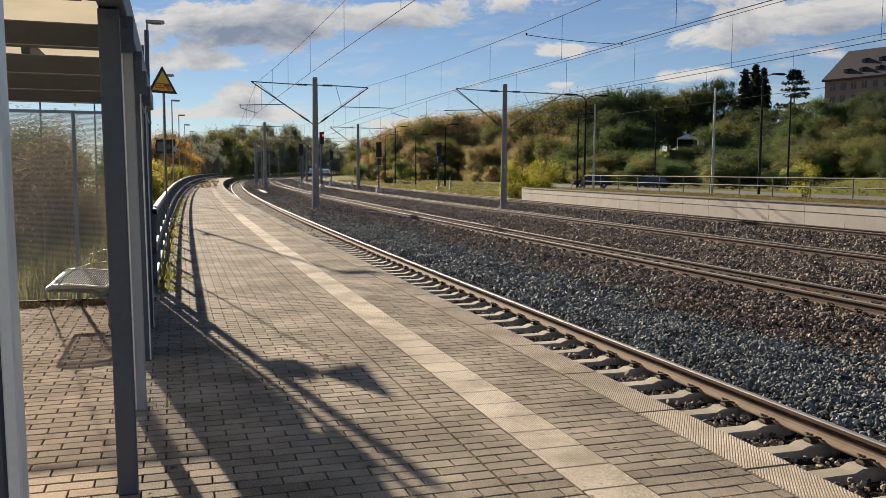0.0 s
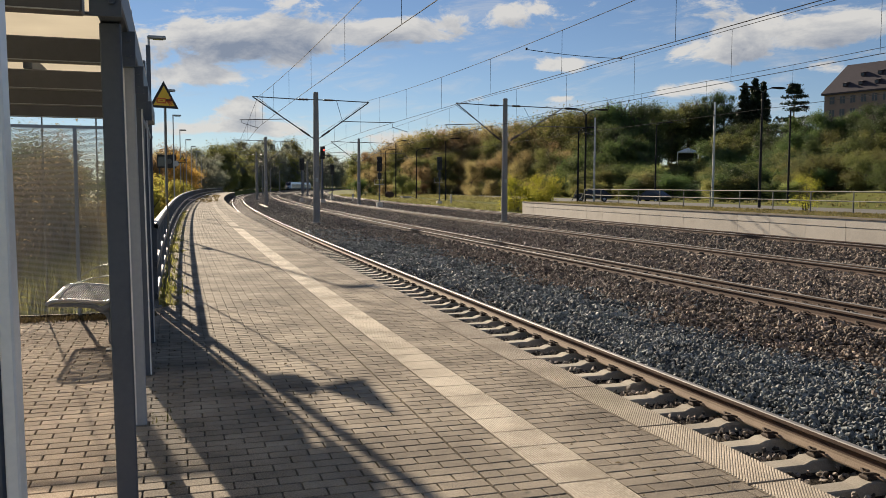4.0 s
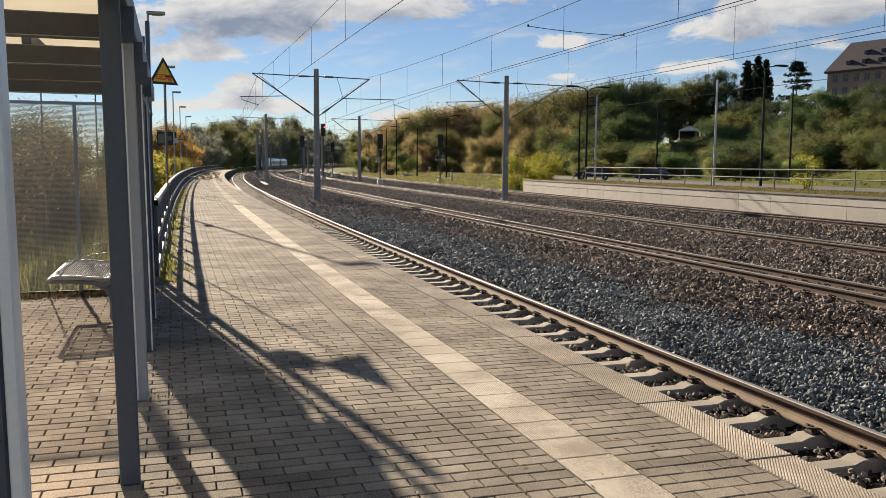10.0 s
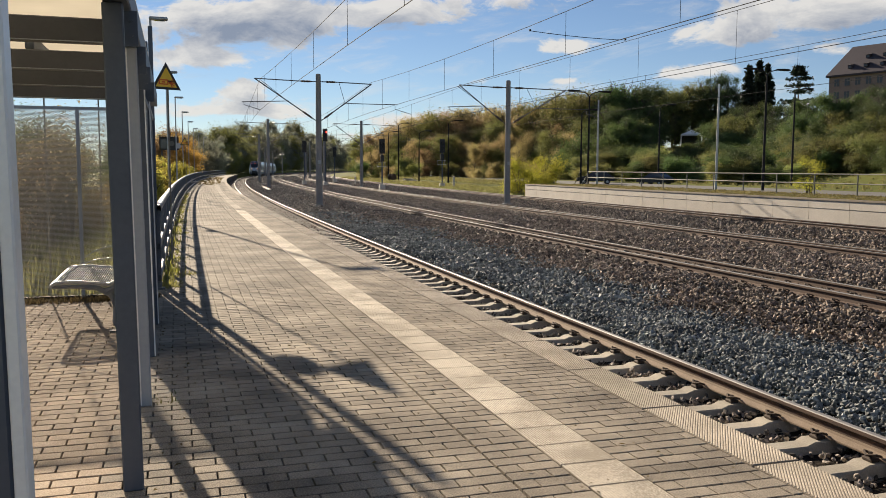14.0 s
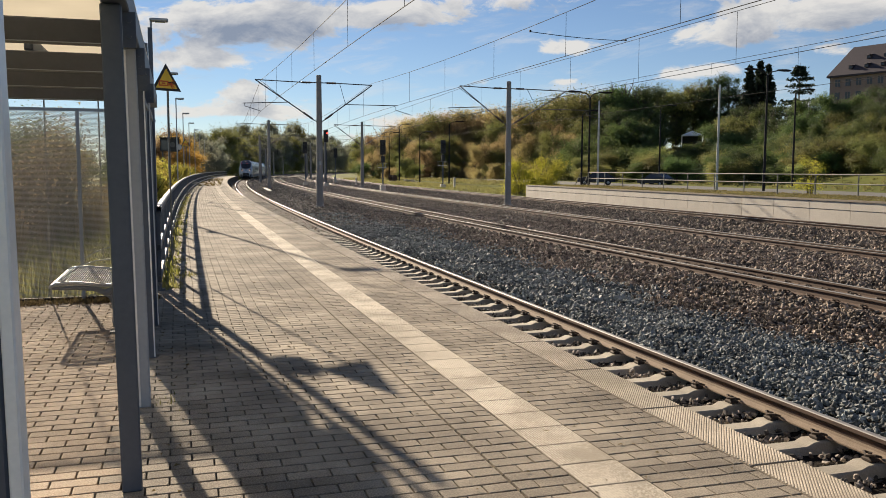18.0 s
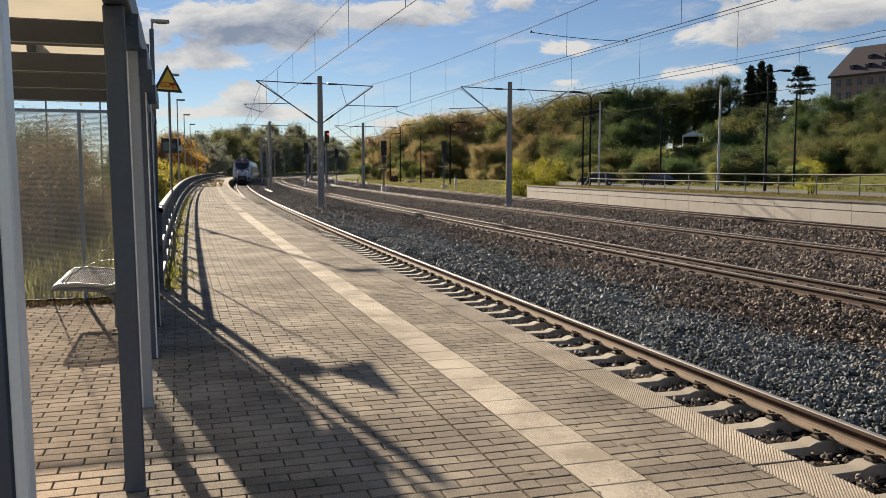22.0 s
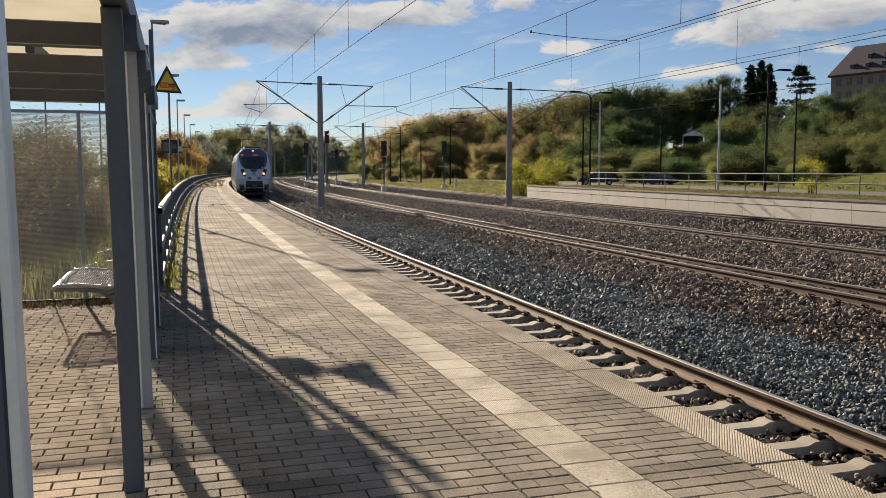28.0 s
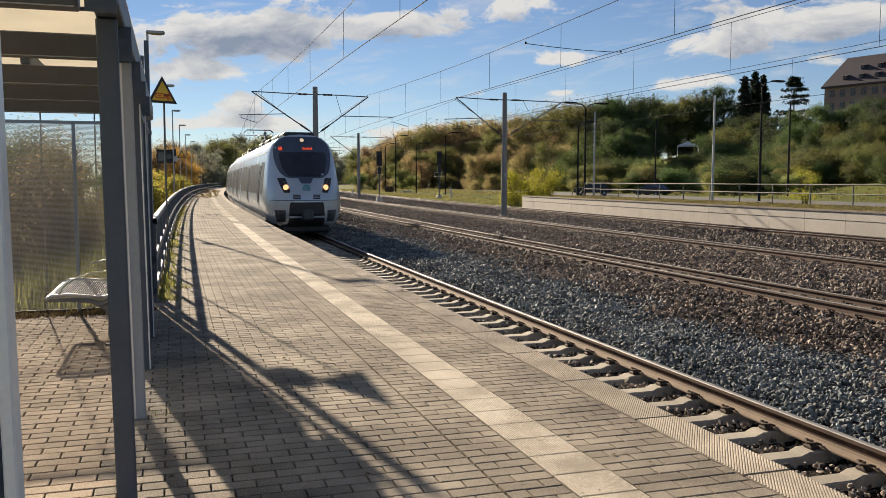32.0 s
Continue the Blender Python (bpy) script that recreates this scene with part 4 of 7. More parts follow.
KINDS = {
    "green": [tree_kind("green", 11, 8.5, M_LEAF_GREEN, 11 + i, n=20000, leaf=0.116, lobes=20, low=0.16, label="leafy green deciduous tree on the slope") for i in range(3)],
    "olive": [tree_kind("olive", 9, 8, M_LEAF_OLIVE, 21 + i, n=16875, leaf=0.112, lobes=20, low=0.14, label="olive-green deciduous tree with turning leaves") for i in range(3)],
    "rust": [tree_kind("rust", 10, 8, M_LEAF_RUST, 31 + i, n=10625, leaf=0.103, lobes=20, low=0.14, label="sparse tree with rust-brown autumn leaves") for i in range(3)],
    "bush": [tree_kind("bush", 4.2, 6.0, M_LEAF_OLIVE, 41 + i, n=10000, leaf=0.086, lobes=16, low=0.08, label="dense olive-green bush on the slope", category="bush") for i in range(2)],
    "gbush": [tree_kind("gbush", 4.0, 6.0, M_LEAF_GREEN, 51 + i, n=10000, leaf=0.086, lobes=16, low=0.08, label="dense green bush on the slope", category="bush") for i in range(2)],
    "obush": [tree_kind("obush", 4.0, 6.0, M_LEAF_WILLOW, 101 + i, n=9000, leaf=0.085, lobes=14, low=0.08, label="broad yellow-green bush on the lower slope", category="bush") for i in range(2)],
    "dbush": [tree_kind("dbush", 4.4, 6.2, M_LEAF_DEEP, 91 + i, n=9000, leaf=0.09, lobes=14, low=0.08, label="dense dark green bush in the shade of the slope", category="bush") for i in range(2)],
    "rbush": [tree_kind("rbush", 3.8, 6.0, M_LEAF_RUST, 111 + i, n=9000, leaf=0.085, lobes=14, low=0.06, label="low brown-leaved bush at the foot of the wooded bank", category="bush") for i in range(2)],
    "orange": [tree_kind("orange", 9, 7.0, M_LEAF_ORANGE, 95, n=9000, leaf=0.12, lobes=16, low=0.14, label="tree with orange autumn leaves beyond the hedge")],
    "pale": [tree_kind("pale", 11, 8.5, M_LEAF_HAZE, 71 + i, n=15000, leaf=0.125, lobes=20, low=0.12, label="grey-green tree by the line with distance haze in its leaf colour") for i in range(2)],
    "willow": [tree_kind("willow", 11, 9.5, M_LEAF_WILLOW, 81 + i, n=15000, leaf=0.125, lobes=20, low=0.06, label="broad yellow-green tree at the platform's end") for i in range(2)],
    "dark": [tree_kind("dark", 13, 8, M_LEAF_DEEP, 61 + i, n=15000, leaf=0.112, lobes=20, label="tall dark green tree in the shade", low=0.12) for i in range(2)],
}
HEIGHT = {"rbush": 3.8, "obush": 4.0, "dbush": 4.4, "orange": 9.0, "willow": 11.0, "pale": 11.0, "green": 11.0, "olive": 9.0, "rust": 10.0, "bush": 4.2, "gbush": 4.0, "dark": 13.0}


def plant(kind, s, off, size=1.0, turn=0.0, z=None, which=0, name="tree", tall=1.0):
    tk, cr, label, cat = KINDS[kind][which % len(KINDS[kind])]
    zz = ground_z(s, off) if z is None else z
    t = thing("bush" if cat == "bush" else name, here(s, off, zz, turn), label, cat, cat + "es" if cat == "bush" else "trees")
    for nm, me in (("trunk", tk), ("crown", cr)):
        o = new(nm, me)
        o.parent = t
        o.scale = (size, size, size * tall)
    return t


# the woods on the slope: bearing from the platform, height of the tops in degrees, distance
SKYLINE = [(-5.1, 2.2, 230), (-3.2, 3.0, 215), (-0.9, 3.65, 205), (1.7, 3.95, 195), (4.4, 4.2, 185), (6.7, 4.45, 178), (8.6, 4.7, 165), (10.4, 5.2, 158), (11.6, 5.7, 155), (13.4, 5.5, 158), (14.2, 4.8, 165), (15.4, 5.1, 168), (16.6, 5.6, 168), (18.2, 6.0, 168), (18.9, 4.9, 165), (19.6, 4.2, 160), (21.0, 4.1, 150), (22.0, 4.0, 140), (23.6, 4.5, 132), (25.5, 4.55, 126), (27.5, 4.85, 118), (30.5, 5.2, 112)]
BEND = [(-17.4, 2.3, 150), (-16.8, 2.4, 165), (-16.0, 2.5, 188), (-15.0, 2.65, 232), (-14.0, 2.9, 280), (-13.0, 3.05, 335), (-12.0, 3.05, 392), (-11.0, 3.0, 450), (-10.0, 2.9, 505), (-9.0, 2.8, 562), (-8.0, 2.45, 620), (-7.0, 2.05, 680), (-6.0, 1.65, 735), (-5.0, 1.35, 790)]


def line_place(x, y):
    d, a = math.hypot(x - CX, y - CY), math.atan2(y - CY, x - CX)
    if a - A0 > 3:
        a -= 2 * math.pi
    return (A0 - a) * RE, RE - d


def hides_pavilion(az, d, top, half):
    """Nothing tall grows on the strip below the pavilion."""
    return abs(az - 16.2) < 1.0 + math.degrees(half / d) and d < 172 and top > 1.45 + d * math.tan(radians(1.75))


def woods():
    rng = random.Random(5)

    def stand(az, el, d, kind):
        if abs(az - 16.2) < 3.2 and d > 160:      # behind the pavilion
            d += 17.0
        x, y = d * math.sin(radians(az)), d * math.cos(radians(az))
        s, off = line_place(x, y)
        top = 1.45 + d * math.tan(radians(el))
        z = ground_z(s, off)
        size = (top - z) / (0.97 * HEIGHT[kind])
        if size < 0.22 or hides_pavilion(az, d, top, 4.2 * size):
            return
        if size < 0.42 and kind in ("green", "olive", "rust", "dark", "pale"):
            kind = rng.choice(["bush", "gbush"])
            size = (top - z) / (0.97 * HEIGHT[kind])
        tall = 1.0
        if size > 2.0:
            tall, size = size / 2.0, 2.0
        plant(kind, s, off, size, rng.uniform(0, 360), which=rng.randrange(3), tall=tall, z=z)

    def el_at(table, az, k):
        return lerp(az, [(p[0], p[k]) for p in table])

    for row, (f, near, step) in enumerate(((1.0, 1.0, 0.62), (0.80, 0.95, 0.66), (0.58, 0.90, 0.72), (0.40, 0.85, 0.80), (0.26, 0.80, 0.85))):
        az = -5.2
        while az < 30.5:
            el, d = el_at(SKYLINE, az, 1), el_at(SKYLINE, az, 2)
            if az < 6.0:
                kinds = ["rust", "rust", "olive", "rust", "olive"]
            elif az < 9.5:
                kinds = ["rust", "olive", "green", "olive"]
            elif az < 20:
                kinds = (["green", "dark", "dark", "olive"] if az > 14.5 else ["green", "olive", "green", "green", "dark"]) if row < 3 else ["gbush", "bush", "olive", "dark", "green"]
            else:
                kinds = (["dark", "olive", "dark", "green"] if az > 22.5 else ["dark", "dark", "green"]) if row < 3 else (["dark", "olive", "dark", "dark"] if az > 22.5 else ["bush", "gbush", "dark", "green"])
            if 15.4 < az < 17.0 and row in (1, 2, 3):      # the clearing in front of the pavilion
                az += 0.4
                continue
            if row == 4 and -2.0 < az < 7.0:      # the open bank by the meadow
                az += 0.6
                continue
            if not (row > 2 and rng.random() < (0.5 if az < 9 else 0.12)):
                stand(az, el * f * (rng.uniform(0.94, 1.06) if row == 0 else rng.uniform(0.70, 1.12)), d * near * rng.uniform(0.98, 1.02), rng.choice(kinds))
            az += step * rng.uniform(0.8, 1.25) * (1.0 if d > 150 else 1.25)
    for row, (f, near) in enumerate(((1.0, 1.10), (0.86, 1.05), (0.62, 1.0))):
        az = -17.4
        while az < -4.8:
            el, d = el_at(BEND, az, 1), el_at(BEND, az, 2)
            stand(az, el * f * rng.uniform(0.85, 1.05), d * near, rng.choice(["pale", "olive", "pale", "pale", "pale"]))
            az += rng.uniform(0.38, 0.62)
    for az, el, d in ((-14.1, 1.7, 268), (-13.3, 2.0, 300), (-12.7, 1.5, 325)):
        stand(az, el, d, "willow")
    # undergrowth that fills the slope below the tall trees
    for k in range(120):
        az, d = rng.uniform(8.5, 30.5), rng.uniform(98, 138)
        if az < 15.5:      # the foot of the slope stays open grass there
            d = max(d, 117 + 0.4 * (d - 98))
        s, off = line_place(d * math.sin(radians(az)), d * math.cos(radians(az)))
        if off > 54 and not (15.2 < az < 17.2 and d > 112):
            size = rng.uniform(0.5, 0.95) * (0.6 if 14.0 < az < 18.0 else 1.2 if az < 14.0 else 1.0)
            if hides_pavilion(az, d, ground_z(s, off) + 4.2 * size, 3.0 * size):
                size *= 0.55
            plant(rng.choice(["bush", "obush", "obush"] if az < 14 else ["dbush", "bush", "gbush", "bush"]), s, off, size, rng.uniform(0, 360), which=rng.randrange(2))
    # bushes over the open slope
    for k in range(34):
        az, d = rng.uniform(9, 23.0), rng.uniform(98, 150)
        if az < 15.5:
            d = max(d, 115)
        s, off = line_place(d * math.sin(radians(az)), d * math.cos(radians(az)))
        if off > 52 and not 15.0 < az < 17.2:
            plant(rng.choice(["bush", "gbush", "gbush"]), s, off, rng.uniform(0.45, 0.85), rng.uniform(0, 360), which=rng.randrange(2))
    for az, d, k in ((17.6, 126, "bush"), (19.6, 126, "gbush"), (21.2, 130, "bush"), (21.9, 124, "gbush"), (22.8, 128, "bush"), (27.2, 205, "gbush"), (28.6, 205, "bush"), (29.8, 205, "gbush")):
        s, off = line_place(d * math.sin(radians(az)), d * math.cos(radians(az)))
        plant(k, s, off, rng.uniform(0.6, 0.8), rng.uniform(0, 360), which=rng.randrange(2))
    for az, k in ((15.3, "bush"), (16.0, "gbush"), (16.7, "dbush"), (17.2, "bush")):      # just below the pavilion
        s, off = line_place(156 * math.sin(radians(az)), 156 * math.cos(radians(az)))
        plant(k, s, off, 0.48, 70 * az, which=1)
    # a loose front row of lighter bushes along the foot of the slope
    for az, d, k, size in ((9.3, 118, "obush", 0.5), (10.4, 116, "bush", 0.6), (12.1, 117, "bush", 0.45), (13.4, 116, "gbush", 0.7), (14.3, 115, "bush", 0.75), (15.4, 112, "gbush", 0.8), (17.8, 100, "obush", 0.6), (19.2, 101, "bush", 0.65), (22.4, 98, "obush", 0.5)):
        s, off = line_place(d * math.sin(radians(az)), d * math.cos(radians(az)))
        plant(k, s, off, size, rng.uniform(0, 360), which=rng.randrange(2))
    # low brown bushes where the left-hand woods meet the meadow
    az = -4.2
    while az < 8.8:
        d = el_at(SKYLINE, az, 2) * rng.uniform(0.78, 0.9)
        s, off = line_place(d * math.sin(radians(az)), d * math.cos(radians(az)))
        plant(rng.choice(["rbush", "rbush", "bush", "obush"]), s, off, rng.uniform(0.45, 0.85), rng.uniform(0, 360), which=rng.randrange(2))
        az += rng.uniform(0.3, 0.75)
    # scattered trees outside the fence
    for k in range(14):
        stand(rng.uniform(-30, -18.2), rng.uniform(1.0, 2.2), rng.uniform(60, 130), rng.choice(["olive", "rust", "green"]))
    stand(-16.75, 2.15, 118, "orange")
    stand(-17.05, 1.9, 124, "orange")
    for az, el, d in ((-17.6, 2.6, 140), (-18.1, 2.2, 120), (-17.0, 2.4, 152), (-18.6, 2.3, 130)):
        stand(az, el, d, "rust")


woods()


# ---- the big building on the hill ----
M_PLASTER = surface("brown_plaster", (0.19, 0.142, 0.138), (0.265, 0.20, 0.19), 0.9, scale=0.3, fine=6, bump=0.3, depth=0.02)
# the roof lies in shade, which is put into this dark tile colour
M_SLATE = surface("shaded_roof_tiles", (0.034, 0.028, 0.040), (0.054, 0.044, 0.060), 0.85, scale=0.5, fine=9, bump=0.5, depth=0.03)
M_PANE = plain("window_glass", (0.03, 0.035, 0.045), 0.08)


def hill_building():
    z0 = 15.7
    b = thing("large_building", pose(130.6, 231.9, z0, 0, 0, -58.5), "large brown-plastered building with steep tiled hip roof and dormers", "building")
    W, D, H, RH, HIP = 50.0, 12.0, 13.0, 8.4, 3.0
    part("wall", Geo().box(0, 0, H / 2 - 6, W, D, H + 12), M_PLASTER, b)
    e = 0.7
    vs = [(-W / 2 - e, -D / 2 - e, H), (W / 2 + e, -D / 2 - e, H), (W / 2 + e, D / 2 + e, H), (-W / 2 - e, D / 2 + e, H), (-W / 2 + HIP, 0, H + RH), (W / 2 - HIP, 0, H + RH)]
    roof = part("roof", Geo().add(vs, [(3, 2, 1, 0), (0, 1, 5, 4), (1, 2, 5), (2, 3, 4, 5), (3, 0, 4)]), M_SLATE, b)
    part("eaves_board", Geo().box(0, 0, H - 0.25, W + 1.4, D + 1.4, 0.5), M_SLATE, b)
    for row, (t, n) in enumerate(((0.20, 9), (0.52, 7))):
        for i in range(n):
            x = -W / 2 + 6 + row * 4 + i * (W - 12 - row * 8) / (n - 1)
            y, z = -D / 2 - e + t * (D / 2 + e), H + RH * t
            d = part("dormer", Geo().box(x, y + 0.5, z + 0.45, 1.2, 1.5, 1.0).add([(x - 0.75, y - 0.45, z + 0.97), (x + 0.75, y - 0.45, z + 0.97), (x + 0.75, y + 1.6, z + 1.35), (x - 0.75, y + 1.6, z + 1.35)], [(0, 1, 2, 3)]), M_SLATE, b)
            part("window", Geo().box(x, y - 0.27, z + 0.38, 0.8, 0.06, 0.62), M_PANE, d)
    for r in range(3):
        for i in range(15):
            x = -W / 2 + 2.5 + i * (W - 5) / 14
            w = part("window", Geo().box(x, -D / 2 - 0.02, H - 2.2 - r * 3.6, 1.5, 0.1, 2.0), M_PANE, b)
            part("window_frame", Geo().box(x, -D / 2 - 0.08, H - 2.2 - r * 3.6, 0.10, 0.06, 2.0).box(x, -D / 2 - 0.08, H - 3.25 - r * 3.6, 1.8, 0.16, 0.12), M_PLASTER, w)
    for i in range(4):
        x = -D / 2 + 3 + i * 4
        part("window", Geo().box(-W / 2 - 0.02, x, H - 2.2, 0.1, 1.4, 2.0), M_PANE, b)


hill_building()

# ---- the train ----
M_TRAIN = surface("silver_train_paint", (0.47, 0.54, 0.61), (0.49, 0.56, 0.63), 0.24, 0.3, scale=1.0, fine=12, bump=0.0, depth=0.002)
M_TRAIN_DARK = surface("dark_train_skirt", (0.045, 0.048, 0.055), (0.09, 0.092, 0.10), 0.6, 0.2, scale=2, fine=20, bump=0.1, depth=0.003)
M_TRAIN_GLASS = surface("train_window_glass", (0.014, 0.018, 0.026), (0.026, 0.032, 0.045), 0.10, 0.0, scale=1.0, fine=4, bump=0.01, depth=0.002, spec=0.7)
M_TRAIN_MASK = surface("windscreen_mask", (0.062, 0.080, 0.118), (0.080, 0.10, 0.14), 0.16, 0.0, scale=1.0, fine=6, bump=0.01, depth=0.002)
M_TRAIN_WIN = surface("train_side_window", (0.016, 0.019, 0.022), (0.030, 0.032, 0.034), 0.40, 0.0, scale=1.0, fine=4, bump=0.0, depth=0.002, spec=0.08)
M_HEADLAMP = plain("headlamp_glow", (0.8, 0.55, 0.35), 0.3, emit=(1.0, 0.50, 0.20), power=0.65)
M_SPOT = plain("top_lamp_glow", (1, 0.9, 0.7), 0.3, emit=(1.0, 0.70, 0.40), power=0.25)
M_LED = plain("orange_display", (0.3, 0.05, 0.01), 0.5, emit=(1.0, 0.10, 0.04), power=0.28)
M_LOGO = plain("teal_logo_paint", (0.05, 0.24, 0.30), 0.4)
SEC = [(0.0, 0.42), (0.95, 0.42), (1.25, 0.52), (1.40, 0.85), (1.46, 1.25), (1.45, 1.6), (1.40, 2.1), (1.32, 2.75), (1.23, 3.3), (1.11, 3.62), (0.84, 3.86), (0.45, 3.97), (0.0, 4.0)]
OUTLINE = SEC + [(-x, z) for x, z in SEC[-2:0:-1]]


def nose_y(x, z):
    """How far the front skin lies behind its foremost point."""
    up = max(0.0, (z - 1.35) / 2.5)
    low = max(0.0, (0.95 - z) / 0.5)
    return 1.6 * up ** 1.45 + 0.62 * (abs(x) / 1.46) ** 2.2 + 0.5 * (abs(x) / 1.46) ** 6 + 0.40 * low ** 2


def patch(zs, half, lift, thick=0.0, mirror=None, cols=8):
    """A skin patch on the front: rows at zs, from half(z)[0] to half(z)[1]."""
    g = Geo()
    vs = []
    for z in zs:
        a, b = half(z)
        for i in range(cols + 1):
            x = a + (b - a) * i / cols
            vs.append((x, nose_y(x, z) - lift, z))
    n = cols + 1
    fs = [(r * n + i, r * n + i + 1, r * n + n + i + 1, r * n + n + i) for r in range(len(zs) - 1) for i in range(cols)]
    # a rim that reaches back to the body
    m = len(vs)
    rim = [i for i in range(n)] + [r * n + n - 1 for r in range(1, len(zs))] + [m - 2 - i for i in range(n - 1)] + [r * n for r in range(len(zs) - 2, 0, -1)]
    vs += [(vs[i][0], vs[i][1] + lift + 0.03, vs[i][2]) for i in rim]
    k = len(rim)
    fs += [(rim[i], rim[(i + 1) % k], m + (i + 1) % k, m + i) for i in range(k)]
    return g.add(vs, fs)


def car_body(length, nose):
    """A railcar shell from y = 0 (front) to y = length; the nose is rounded and raked."""
    g = Geo()
    n = len(OUTLINE)
    vs = []
    if nose:
        for r in (0.02, 0.14, 0.26, 0.38, 0.5, 0.6, 0.7, 0.78, 0.85, 0.91, 0.95, 0.98, 1.0):
            for x, z in OUTLINE:
                xx, zz = x * r, 1.7 + (z - 1.7) * r
                vs.append((xx, nose_y(xx, zz), zz))
        st = [3.0, length]
    else:
        st = [0.0, length]
    for y in st:
        vs += [(x, y, z) for x, z in OUTLINE]
    rows = len(vs) // n
    fs = [(i * n + k, i * n + (k + 1) % n, i * n + n + (k + 1) % n, i * n + n + k) for i in range(rows - 1) for k in range(n)]
    fs += [tuple(range(n - 1, -1, -1)), tuple(range(len(vs) - n, len(vs)))]
    return g.add(vs, fs)


def side_x(z):
    return lerp(z, [(zz, xx) for xx, zz in SEC[2:11]])


def side_panel(y0, y1, z0, z1, sgn, lift=0.012):
    """A flush panel on the car's side that follows its curve."""
    zs = [z0 + (z1 - z0) * i / 4 for i in range(5)]
    vs = [(sgn * (side_x(z) + lift), y, z) for y in (y0, y1) for z in zs] + [(sgn * (side_x(z) - 0.03), y, z) for y in (y0, y1) for z in zs]
    fs = [(i, i + 1, i + 6, i + 5) for i in range(4)] + [(10 + i, 15 + i, 16 + i, 11 + i) for i in range(4)]
    fs += [(i, 10 + i, 11 + i, i + 1) for i in range(4)] + [(5 + i, 6 + i, 16 + i, 15 + i) for i in range(4)] + [(0, 5, 15, 10), (4, 14, 19, 9)]
    return Geo().add(vs, fs)


def bogie(parent, y):
    b = part("bogie", Geo().box(0, y, 0.55, 2.2, 2.9, 0.28, b=0.05).box(1.05, y, 0.48, 0.16, 3.1, 0.34, b=0.04).box(-1.05, y, 0.48, 0.16, 3.1, 0.34, b=0.04), M_TRAIN_DARK, parent)
    for dy in (-1.15, 1.15):
        for sx in (-1, 1):
            m = pose(sx * 0.75, y + dy, 0.42, 0, 90 * sx, 0)
            part("wheel", Geo().lathe([(0.42, -0.07), (0.43, 0.0), (0.40, 0.06), (0.30, 0.03), (0.12, 0.05), (0.10, 0.10)], m, 16), M_RUST, b)


